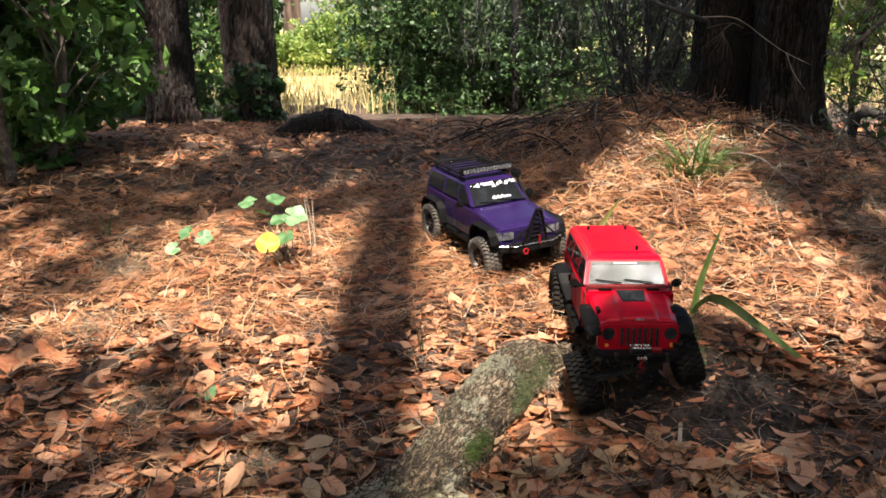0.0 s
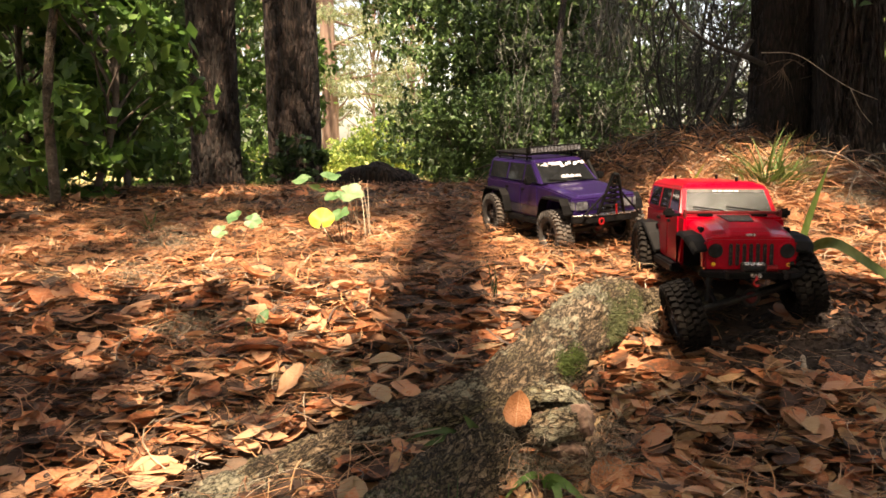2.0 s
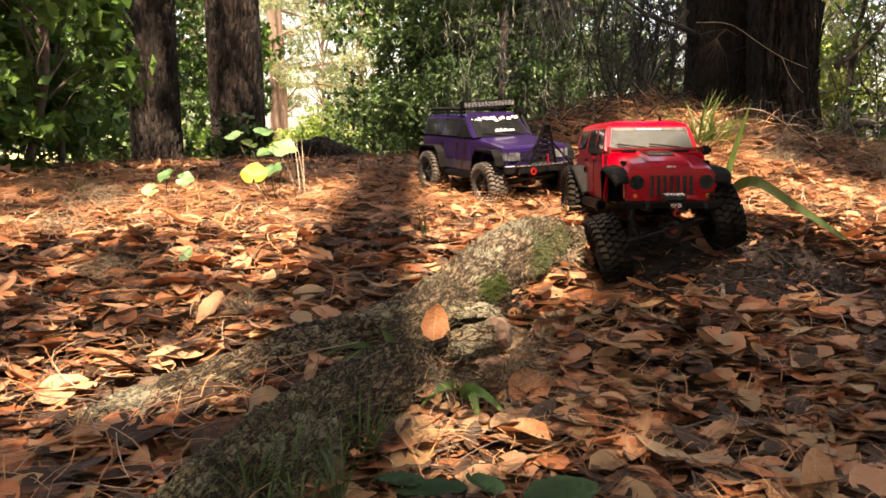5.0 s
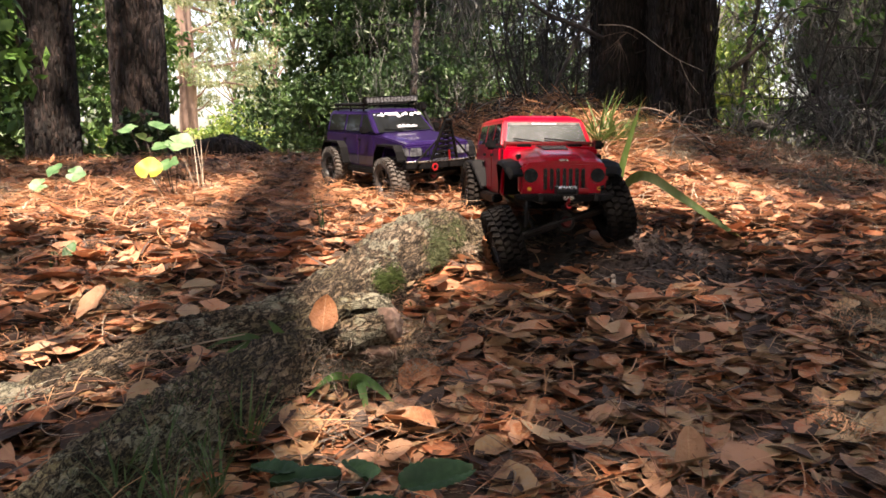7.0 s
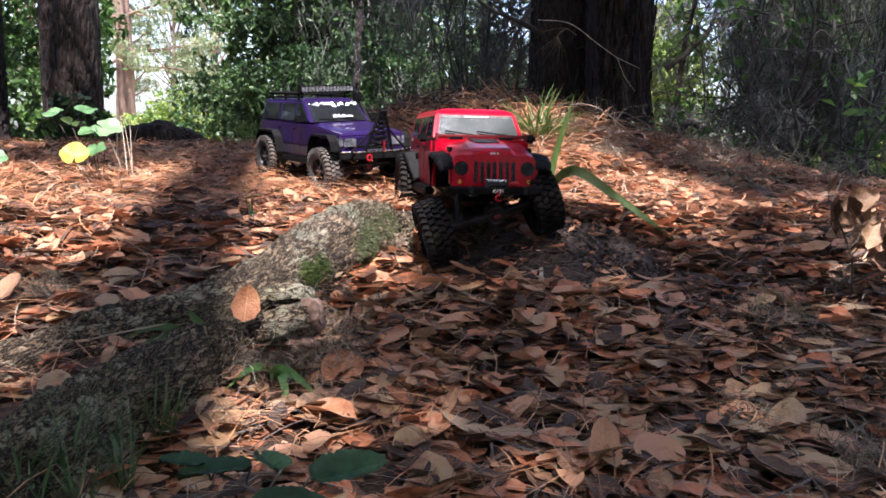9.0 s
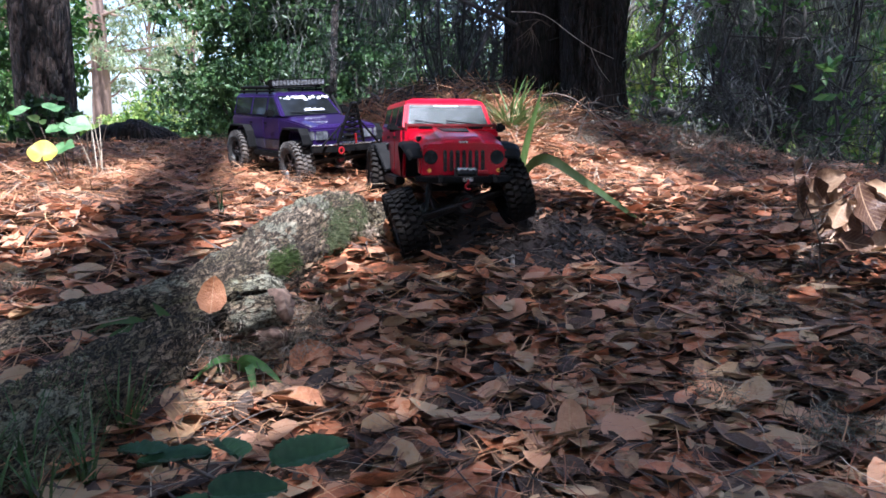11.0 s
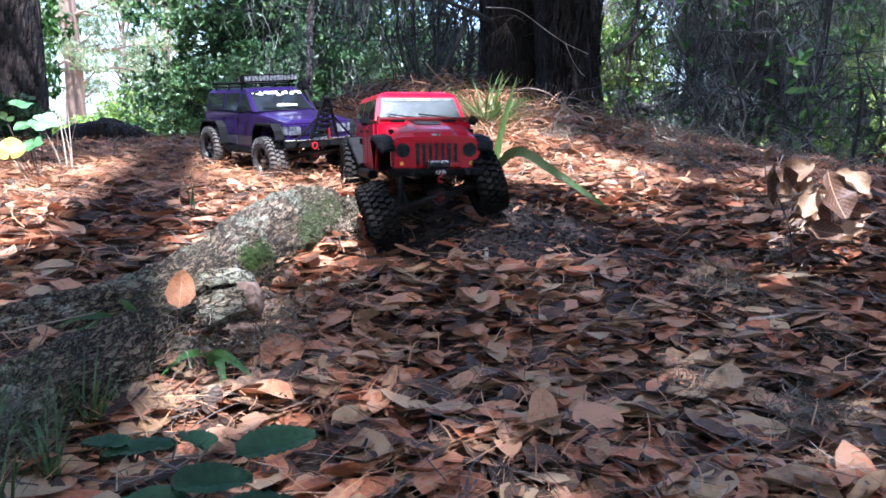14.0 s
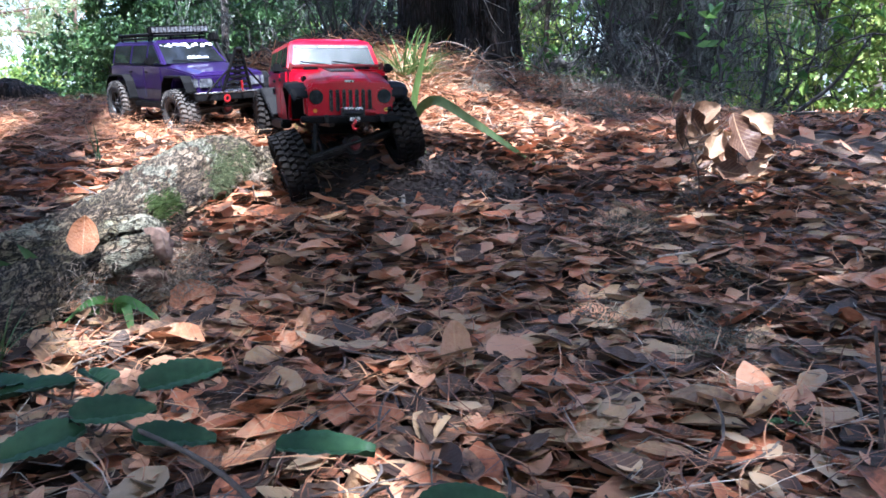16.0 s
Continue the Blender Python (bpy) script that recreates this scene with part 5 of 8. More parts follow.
def wheel(parent, at, rubber, side, size=1.0):
    """A wheel with a lugged tyre, a dished rim, spokes and bolts. side: 1 outwards to +y."""
    hub = part("wheel", rod((0, -0.014, 0), (0, 0.014, 0), 0.014, into=None), DARK_METAL, parent, at=Matrix.Translation(at) @ Matrix.Scale(size, 4))
    prof = [(0.033, -0.019), (0.040, -0.0225), (0.049, -0.022), (0.0535, -0.017), (0.0545, 0.0), (0.0535, 0.017), (0.049, 0.022), (0.040, 0.0225), (0.033, 0.019)]
    n, b = 40, bmesh.new()
    rings = [[b.verts.new((r * math.cos(2 * math.pi * k / n), y, r * math.sin(2 * math.pi * k / n))) for r, y in prof] for k in range(n)]
    for k in range(n):
        for j in range(len(prof) - 1):
            b.faces.new((rings[k][j], rings[k][j + 1], rings[(k + 1) % n][j + 1], rings[(k + 1) % n][j]))
    lugs = 32
    for k in range(lugs):
        for y, turn, half, dy, r in ((-0.0172, 0.0, 0.0032, 0.0052, 0.0562), (-0.0058, 0.5, 0.0032, 0.0050, 0.0572), (0.0058, 0.0, 0.0032, 0.0050, 0.0572), (0.0172, 0.5, 0.0032, 0.0052, 0.0562)):
            a = 2 * math.pi * (k + turn) / lugs
            m = Matrix.Rotation(-a, 4, "Y") @ Matrix.Translation((r - 0.002, y, 0)) @ Matrix.Rotation(radians(16 if y * (1 if abs(y) > 0.01 else -1) > 0 else -16), 4, "X")
            bmesh.ops.create_cube(b, size=1, matrix=m @ Matrix.Diagonal((0.009, dy * 2, half * 2, 1)))
        for y in (-0.0222, 0.0222):
            a = 2 * math.pi * k / lugs
            m = Matrix.Rotation(-a, 4, "Y") @ Matrix.Translation((0.0495, y, 0))
            bmesh.ops.create_cube(b, size=1, matrix=m @ Matrix.Diagonal((0.010, 0.004, 0.0045, 1)))
    part("tyre", b, rubber, hub, smooth=False)
    rim = bmesh.new()
    prof = [(0.034, -0.018), (0.034, 0.019), (0.031, 0.020), (0.028, 0.010), (0.0005, 0.008)]
    if side < 0:
        prof = [(r, -y) for r, y in prof]
    rings = [[rim.verts.new((r * math.cos(2 * math.pi * k / 32), y, r * math.sin(2 * math.pi * k / 32))) for r, y in prof] for k in range(32)]
    for k in range(32):
        for j in range(len(prof) - 1):
            rim.faces.new((rings[k][j], rings[k][j + 1], rings[(k + 1) % 32][j + 1], rings[(k + 1) % 32][j]))
    for k in range(6):
        m = Matrix.Rotation(2 * math.pi * k / 6, 4, "Y") @ Matrix.Translation((0.019, side * 0.013, 0))
        bmesh.ops.create_cube(rim, size=1, matrix=m @ Matrix.Diagonal((0.024, 0.008, 0.007, 1)))
    part("rim", rim, DARK_METAL, hub)
    bolts = bmesh.new()
    for k in range(6):
        a = 2 * math.pi * k / 6
        rod((0.011 * math.cos(a), side * 0.014, 0.011 * math.sin(a)), (0.011 * math.cos(a), side * 0.0185, 0.011 * math.sin(a)), 0.0018, seg=6, into=bolts)
    rod((0, side * 0.012, 0), (0, side * 0.021, 0), 0.0042, seg=8, into=bolts)
    part("wheel_nuts", bolts, CHROME, hub)
    return hub


def running_gear(root, rubber, lift, rolls, size=1.0):
    """Frame, axles, links, shocks and four wheels. lift and rolls: how far each axle sits off the body, front and rear."""
    fr = box(-0.17, 0.18, -0.034, -0.024, 0.088, 0.104)
    box(-0.17, 0.18, 0.024, 0.034, 0.088, 0.104, into=fr)
    part("frame", fr, DARK_METAL, root)
    sk = box(-0.06, 0.06, -0.036, 0.036, 0.072, 0.10, 0.006)
    box(-0.02, 0.045, -0.03, 0.03, 0.10, 0.125, 0.004, into=sk)
    part("skid_plate", sk, BLACK_PLASTIC, root)
    for x, name, dz, roll in ((AXLE, "front_axle", lift[0], rolls[0]), (-AXLE, "rear_axle", lift[1], rolls[1])):
        m = Matrix.Translation((x, 0, TYRE_R * size + dz)) @ Matrix.Rotation(roll, 4, "X")
        ax = rod((0, -TRACK / 2, 0), (0, TRACK / 2, 0), 0.0075)
        rod((-0.012, 0.012, 0), (0.014, 0.012, 0), 0.018, 0.015, into=ax)
        axle = part(name, ax, DARK_METAL, root, at=m)
        part("diff_cover", rod((0.014, 0.012, 0), (0.019, 0.012, 0), 0.010, 0.007), DULL_RED, axle, "red anodised differential cover")
        if x > 0:
            part("steering_link", rod((0.022, -0.075, 0.006), (0.022, 0.075, 0.004), 0.0028), DARK_METAL, axle)
        for s in (-1, 1):
            wheel(axle, (0, s * TRACK / 2, 0), rubber, s, size)
            top = (x * 0.92, s * 0.045, 0.138)
            foot = m @ Vector((0, s * 0.055, 0.012))
            sh = rod(foot, foot.lerp(Vector(top), 0.55), 0.0038)
            rod(foot.lerp(Vector(top), 0.5), top, 0.0062, into=sh)
            shock = part("shock_absorber", sh, DARK_METAL, root)
            axis = (Vector(top) - foot).normalized()
            u = axis.cross(Vector((0, 1, 0))).normalized()
            w = axis.cross(u)
            coil = [tuple(foot.lerp(Vector(top), 0.08 + 0.6 * k / 70) + u * 0.0066 * math.cos(k * 0.63) + w * 0.0066 * math.sin(k * 0.63)) for k in range(71)]
            put("spring", mesh_from("spring", *tube(coil, [0.0009] * 71, 5), DARK_METAL), shock)
            part("suspension_link", rod(m @ Vector((0, s * 0.04, -0.006)), (x * 0.2, s * 0.033, 0.078), 0.0033), DARK_METAL, root)


def seat_on_ground(m):
    """Lift and roll of both axles, so that the four tyres stand on the litter."""
    out = []
    for x in (AXLE, -AXLE):
        d = []
        for s in (-1, 1):
            p = m @ Vector((x, s * TRACK / 2, 0))
            d.append(max(float(height(p.x + o, p.y + q)) for o in (-0.015, 0, 0.015) for q in (-0.02, 0, 0.02)) + 0.004 - p.z)
        out.append((max(-0.03, min(0.035, sum(d) / 2)), max(-0.32, min(0.32, math.atan2(d[1] - d[0], TRACK)))))
    return [o[0] for o in out], [o[1] for o in out]


def red_truck(m):
    root = thing("model_truck", "bright red four-door off-road model truck stopped over the root", "model car", m)
    lift, rolls = seat_on_ground(m)
    running_gear(root, RUBBER, lift, rolls)
    side = [(-0.228, 0.184), (-0.230, 0.125), (-0.214, 0.118), (-0.200, 0.148), (-0.110, 0.148), (-0.088, 0.098), (0.074, 0.098), (0.096, 0.148), (0.10, 0.182), (0.066, 0.184)]
    body = slab(side, -0.083, 0.083, 0.004)
    b = part("body", body, RED_PAINT, root)
    hood = loft([[(x, -w, 0.140), (x, -w, z - 0.011), (x, -w + 0.005, z - 0.004), (x, -w + 0.014, z - 0.0005), (x, -0.036, z + 0.0015), (x, -0.030, z + 0.0045), (x, 0.030, z + 0.0045), (x, 0.036, z + 0.0015), (x, w - 0.014, z - 0.0005), (x, w - 0.005, z - 0.004), (x, w, z - 0.011), (x, w, 0.140)]
                 for x, w, z in ((0.067, 0.079, 0.1815), (0.10, 0.077, 0.1785), (0.14, 0.0745, 0.1725), (0.170, 0.072, 0.1655), (0.184, 0.071, 0.1605), (0.190, 0.070, 0.1555))], 0.0012)
    part("hood", hood, RED_PAINT, root)
    g = loft([[(x, y, z) for y, z in ((-0.0735, 0.106), (-0.0745, 0.135), (-0.071, 0.152), (-0.062, 0.1575), (0.062, 0.1575), (0.071, 0.152), (0.0745, 0.135), (0.0735, 0.106), (0.060, 0.102), (-0.060, 0.102))] for x in (0.176, 0.195)], 0.004)
    grille = part("grille", g, RED_PAINT, root)
    for k in range(7):
        y = (k - 3) * 0.0105
        part("grille_slot", box(0.194, 0.1972, y - 0.0030, y + 0.0030, 0.1125, 0.1475, 0.0014), SLOT, grille)
    for s in (-1, 1):
        h = part("headlight", rod((0.193, s * 0.0555, 0.136), (0.1975, s * 0.0555, 0.136), 0.0125, 0.0112, 24), DARK_LENS, root, "round dark headlight")
        part("headlight_ring", rod((0.192, s * 0.0555, 0.136), (0.1962, s * 0.0555, 0.136), 0.0145, 0.0138, 24), RED_PAINT, h)
        part("turn_signal", rod((0.194, s * 0.058, 0.1145), (0.1970, s * 0.058, 0.1145), 0.0034, seg=14), AMBER, root, "small amber turn signal")
    part("emblem", box(0.186, 0.1915, -0.008, 0.008, 0.1590, 0.1625, 0.001), CHROME, root, "small silver emblem bar")
    cab = loft([[(-0.229, -0.0825, 0.184), (0.067, -0.0825, 0.184), (0.067, 0.0825, 0.184), (-0.229, 0.0825, 0.184)],
                [(-0.223, -0.0735, 0.229), (0.036, -0.0735, 0.229), (0.036, 0.0735, 0.229), (-0.223, 0.0735, 0.229)],
                [(-0.217, -0.066, 0.2365), (0.026, -0.066, 0.2355), (0.026, 0.066, 0.2355), (-0.217, 0.066, 0.2365)]], 0.003)
    part("cab", cab, RED_PAINT, root)
    roof = part("roof", loft([[(-0.214, -0.063, 0.2355), (0.02, -0.063, 0.2348), (0.02, 0.063, 0.2348), (-0.214, 0.063, 0.2355)],
                              [(-0.205, -0.055, 0.2395), (0.008, -0.055, 0.2390), (0.008, 0.055, 0.2390), (-0.205, 0.055, 0.2395)]], 0.002), RED_PAINT, root)
    for x, y in ((0.0, 0.03), (-0.17, -0.04), (-0.17, 0.04)):
        part("body_post", rod((x, y, 0.238), (x, y, 0.247), 0.0028, seg=10), BLACK_PLASTIC, roof)

    def on_front(u, v):
        """A place on the windscreen: u across, v from its foot to its top."""
        w = 0.0825 + (0.0735 - 0.0825) * v
        return Vector((0.067 - 0.031 * v + 0.0005, u * w, 0.184 + 0.045 * v))

    out = Vector((0.045, 0, 0.031)).normalized()
    ws = part("windscreen", pane([on_front(-0.90, 0.07), on_front(0.90, 0.07), on_front(0.89, 0.93), on_front(-0.89, 0.93)], 0.0012, out), GLARE, root, "windscreen with a metallic finish that stands in for sky glare")
    part("banner", pane([on_front(-0.87, 0.80) + out * 0.0014, on_front(0.87, 0.80) + out * 0.0014, on_front(0.87, 0.92) + out * 0.0014, on_front(-0.87, 0.92) + out * 0.0014], 0.0004, out), DARK_METAL, ws)
    for u in (-0.25, -0.13, 0.0, 0.12, 0.24):
        part("banner_bar", pane([on_front(u - 0.05, 0.835) + out * 0.002, on_front(u + 0.05, 0.835) + out * 0.002, on_front(u + 0.05, 0.885) + out * 0.002, on_front(u - 0.05, 0.885) + out * 0.002], 0.0003, out), WHITE_DECAL, ws)
    for u0, u1 in ((-0.12, -0.75), (0.62, -0.05)):
        wp = rod(on_front(u0, 0.10) + out * 0.005, on_front(u1, 0.24) + out * 0.005, 0.0012, seg=6)
        part("wiper", wp, BLACK_PLASTIC, root)
    for s in (-1, 1):
        def on_side(x, v, s=s):
            return Vector((x, s * (0.0825 - 0.009 * v + 0.0003), 0.184 + 0.045 * v))
        o = Vector((0, s * 0.98, 0.2))
        for x0, x1, t0, t1 in ((-0.018, 0.052, -0.018, 0.030), (-0.105, -0.030, -0.105, -0.030), (-0.205, -0.120, -0.203, -0.120)):
            part("side_window", pane([on_side(x0, 0.10), on_side(x1, 0.10), on_side(t1, 0.90), on_side(t0, 0.90)], 0.001, o), SMOKED, root)
        for x0, x1 in ((-0.021, 0.058), (-0.108, -0.027)):
            d = part("door", box(x0, x1, s * 0.083 - 0.0006, s * 0.083 + 0.0018 * s if s > 0 else s * 0.083 + 0.0006, 0.106, 0.181, 0.0008) if s > 0 else box(x0, x1, -0.0848, -0.0824, 0.106, 0.181, 0.0008), RED_PAINT, root)
            part("door_handle", box(x0 + 0.006, x0 + 0.022, min(s * 0.0845, s * 0.089), max(s * 0.0845, s * 0.089), 0.166, 0.171, 0.001), BLACK_PLASTIC, d)
        fl = [(0.056, 0.104), (0.068, 0.128), (0.082, 0.146), (0.100, 0.156), (0.125, 0.159), (0.165, 0.155), (0.186, 0.147), (0.198, 0.134)]
        ya, yb = sorted((s * 0.048, s * 0.0825))
        part("inner_fender", box(0.0975, 0.0995, ya, yb, 0.100, 0.148, 0.0008), BLACK_PLASTIC, root)
        part("fender", flare(fl, s, 0.068, (0.085, 0.088, 0.092, 0.096, 0.099, 0.100, 0.098, 0.092)), BLACK_PLASTIC, root, "wide black fender flare")
        fl = [(-0.236, 0.116), (-0.222, 0.140), (-0.200, 0.154), (-0.112, 0.154), (-0.094, 0.136), (-0.080, 0.106)]
        part("fender", flare(fl, s, 0.080, (0.098, 0.108, 0.112, 0.112, 0.106, 0.096)), BLACK_PLASTIC, root, "wide black fender flare")
        y0, y1 = (0.078, 0.097) if s > 0 else (-0.097, -0.078)
        part("rock_slider", box(-0.082, 0.064, y0, y1, 0.084, 0.099, 0.003), BLACK_PLASTIC, root)
        mr = box(0.045, 0.057, min(s * 0.089, s * 0.108), max(s * 0.089, s * 0.108), 0.178, 0.194, 0.004)
        box(0.046, 0.056, min(s * 0.08, s * 0.094), max(s * 0.08, s * 0.094), 0.180, 0.185, 0.001, into=mr)
        part("wing_mirror", mr, BLACK_PLASTIC, root)
        part("hood_latch", box(0.14, 0.162, s * 0.068 - 0.003, s * 0.068 + 0.003, 0.160, 0.170, 0.001), BLACK_PLASTIC, root)
        part("wiper_cowl", box(0.078, 0.092, s * 0.045 - 0.012, s * 0.045 + 0.012, 0.183, 0.187, 0.001), BLACK_PLASTIC, root)
    part("hood_vent", loft([[(0.092, -0.027, 0.1815), (0.138, -0.021, 0.1755), (0.138, 0.021, 0.1755), (0.092, 0.027, 0.1815)], [(0.092, -0.027, 0.1855), (0.138, -0.021, 0.1790), (0.138, 0.021, 0.1790), (0.092, 0.027, 0.1855)]], 0.001), DARK_LENS, root, "black vent panel on the hood")
    cb = part("cowl_bar", box(0.080, 0.089, -0.080, 0.080, 0.1865, 0.1915, 0.0015), DULL_RED, root, "dark red bar along the windscreen's foot")
    for s in (-1, 1):
        part("bracket", box(0.080, 0.092, s * 0.079 - 0.002, s * 0.079 + 0.002, 0.180, 0.194, 0.001), DULL_RED, cb)
    bp = loft([[(0.196, y, 0.095), (x1, y, z0), (x1, y, 0.105), (0.196, y, 0.107)] for y, x1, z0 in ((-0.082, 0.208, 0.099), (-0.052, 0.224, 0.095), (0.052, 0.224, 0.095), (0.082, 0.208, 0.099))], 0.0015)
    bumper = part("bumper", bp, BLACK_PLASTIC, root)
    wn_ = box(0.200, 0.221, -0.017, 0.017, 0.103, 0.1055, 0.0007)
    rod((0.211, -0.0155, 0.1100), (0.211, 0.0155, 0.1100), 0.0046, into=wn_)
    for q in (-1, 1):
        box(0.202, 0.219, q * 0.0165 - 0.0015, q * 0.0165 + 0.0015, 0.104, 0.1185, 0.001, into=wn_)
    w_ = part("winch", wn_, DARK_METAL, root, "small metal winch with bright tie bars")
    for x, z in ((0.205, 0.1175), (0.2165, 0.1165)):
        part("tie_bar", rod((x, -0.0175, z), (x, 0.0175, z), 0.0017), CHROME, w_, "bright metal tie bar")
    part("fairlead", box(0.2225, 0.2262, -0.009, 0.009, 0.0975, 0.1040, 0.0012), CHROME, w_, "bright metal fairlead")
    part("winch_motor", rod((0.211, 0.018, 0.1105), (0.211, 0.036, 0.1105), 0.0052), RED_METAL, w_, "red anodised winch motor")
    hk = rod((0.227, 0, 0.100), (0.229, 0.0, 0.094), 0.0022)
    for k in range(8):
        a, c = math.pi * (0.2 + k * 0.17), math.pi * (0.2 + (k + 1) * 0.17)
        rod((0.229, 0.0048 * math.cos(a), 0.0895 - 0.0048 * math.sin(a)), (0.229, 0.0048 * math.cos(c), 0.0895 - 0.0048 * math.sin(c)), 0.0020, seg=8, into=hk)
    part("tow_hook", hk, RED_METAL, w_, "red tow hook")
    for s in (-1, 1):
        part("shackle_mount", box(0.214, 0.228, s * 0.045 - 0.003, s * 0.045 + 0.003, 0.096, 0.108, 0.001), DARK_METAL, bumper)
    part("engine_bay", box(0.08, 0.178, -0.055, 0.055, 0.105, 0.15, 0.004), BLACK_PLASTIC, root)
    part("tail_bumper", box(-0.245, -0.226, -0.085, 0.085, 0.095, 0.11, 0.003), BLACK_PLASTIC, root)
    part("spare_carrier", rod((-0.232, 0, 0.155), (-0.258, 0, 0.155), 0.05, 0.048, 28), BLACK_PLASTIC, root)
    return root


def purple_truck(m):
    root = thing("model_truck", "metallic purple model wagon with roof rack on the litter", "model car", m)
    lift, rolls = seat_on_ground(m)
    running_gear(root, DUSTY_RUBBER, [v - 0.006 for v in lift], rolls, 0.92)
    side = [(-0.232, 0.176), (-0.236, 0.115), (-0.222, 0.106), (-0.208, 0.112), (-0.195, 0.142), (-0.115, 0.142), (-0.094, 0.094), (0.094, 0.094), (0.115, 0.142), (0.194, 0.142), (0.204, 0.114), (0.213, 0.112), (0.215, 0.152), (0.207, 0.157), (0.135, 0.1665), (0.065, 0.173)]
    part("body", slab(side, -0.084, 0.084, 0.003), PURPLE_PAINT, root)
    part("hood", loft([[(0.07, -0.074, 0.1725), (0.140, -0.072, 0.1655), (0.206, -0.069, 0.1568), (0.206, 0.069, 0.1568), (0.140, 0.072, 0.1655), (0.07, 0.074, 0.1725)], [(0.076, -0.062, 0.1770), (0.140, -0.060, 0.1698), (0.202, -0.056, 0.1612), (0.202, 0.056, 0.1612), (0.140, 0.060, 0.1698), (0.076, 0.062, 0.1770)]], 0.001), PURPLE_PAINT, root)
    cab = loft([[(-0.232, -0.0815, 0.176), (0.065, -0.0815, 0.176), (0.065, 0.0815, 0.176), (-0.232, 0.0815, 0.176)],
                [(-0.226, -0.0700, 0.226), (0.005, -0.0700, 0.226), (0.005, 0.0700, 0.226), (-0.226, 0.0700, 0.226)],
                [(-0.216, -0.062, 0.2315), (-0.006, -0.062, 0.2315), (-0.006, 0.062, 0.2315), (-0.216, 0.062, 0.2315)]], 0.003)
    part("cab", cab, PURPLE_PAINT, root)

    def on_front(u, v):
        w = 0.0815 + (0.0700 - 0.0815) * v
        return Vector((0.065 - 0.060 * v + 0.0004, u * w, 0.176 + 0.050 * v))

    out = Vector((0.050, 0, 0.060)).normalized()
    ws = part("windscreen", pane([on_front(-0.90, 0.05), on_front(0.90, 0.05), on_front(0.90, 0.95), on_front(-0.90, 0.95)], 0.0012, out), SMOKED, root, "dark windscreen with white lettering bars")
    rr = np.random.default_rng(12)
    u = -0.86
    while u < 0.80:
        du, h0, h1, skew = rr.uniform(0.04, 0.17), rr.uniform(0.68, 0.84), rr.uniform(0.86, 0.94), rr.uniform(-0.05, 0.09)
        part("banner_bar", pane([on_front(u, h0) + out * 0.0016, on_front(u + du, h0) + out * 0.0016, on_front(u + du * 0.85 + skew, h1) + out * 0.0016, on_front(u + skew, h1 - 0.02) + out * 0.0016], 0.0004, out), WHITE_DECAL, ws)
        u += du + rr.uniform(0.005, 0.05)
    u = -0.20
    while u < 0.46:
        du, h1 = rr.uniform(0.03, 0.075), rr.uniform(0.28, 0.35)
        part("banner_bar", pane([on_front(u, 0.20) + out * 0.0016, on_front(u + du, 0.20) + out * 0.0016, on_front(u + du, h1) + out * 0.0016, on_front(u, h1) + out * 0.0016], 0.0004, out), WHITE_DECAL, ws)
        u += du + 0.014
    for u0, u1 in ((-0.1, -0.7), (0.6, 0.0)):
        part("wiper", rod(on_front(u0, 0.05) + out * 0.004, on_front(u1, 0.14) + out * 0.004, 0.0012, seg=6), BLACK_PLASTIC, root)
    for s in (-1, 1):
        def on_side(x, v, s=s):
            return Vector((x, s * (0.0815 - 0.0115 * v + 0.0003), 0.176 + 0.050 * v))
        o = Vector((0, s * 0.97, 0.24))
        for x0, x1, t0, t1 in ((-0.022, 0.050, -0.022, 0.000), (-0.112, -0.030, -0.108, -0.030), (-0.218, -0.122, -0.214, -0.118)):
            part("side_window", pane([on_side(x0, 0.08), on_side(x1, 0.08), on_side(t1, 0.90), on_side(t0, 0.90)], 0.001, o), SMOKED, root)
        for x0, x1 in ((-0.034, 0.052), (-0.120, -0.038)):
            ya, yb = sorted((s * 0.0836, s * 0.0858))
            d = part("door", box(x0, x1, ya, yb, 0.124, 0.172, 0.0008), PURPLE_PAINT, root)
            part("door_cladding", box(x0, x1, ya, yb, 0.100, 0.121, 0.0008), CLADDING, root)
            ya, yb = sorted((s * 0.0855, s * 0.0885))
            part("door_handle", box(x0 + 0.006, x0 + 0.02, ya, yb, 0.158, 0.163, 0.001), BLACK_PLASTIC, d)
        ya, yb = sorted((s * 0.08, s * 0.107))
        part("fender", strip([(0.086, 0.098), (0.098, 0.135), (0.114, 0.150), (0.195, 0.150), (0.207, 0.136), (0.213, 0.118)], ya, yb, 0.0045, 0.0012), BLACK_PLASTIC, root, "boxy black fender flare")
        part("fender", strip([(-0.226, 0.108), (-0.212, 0.136), (-0.196, 0.150), (-0.114, 0.150), (-0.098, 0.135), (-0.086, 0.098)], ya, yb, 0.0045, 0.0012), BLACK_PLASTIC, root, "boxy black fender flare")
        ya, yb = sorted((s * 0.078, s * 0.094))
        part("rock_slider", box(-0.09, 0.088, ya, yb, 0.080, 0.094, 0.003), BLACK_PLASTIC, root)
        ya, yb = sorted((s * 0.090, s * 0.112))
        part("wing_mirror", box(0.030, 0.044, ya, yb, 0.176, 0.194, 0.004), BLACK_PLASTIC, root)
        ya, yb = sorted((s * 0.044, s * 0.074))
        h = part("headlight", box(0.212, 0.217, ya, yb, 0.127, 0.147, 0.002), LENS, root, "square clear headlight")
        ya, yb = sorted((s * 0.075, s * 0.0855))
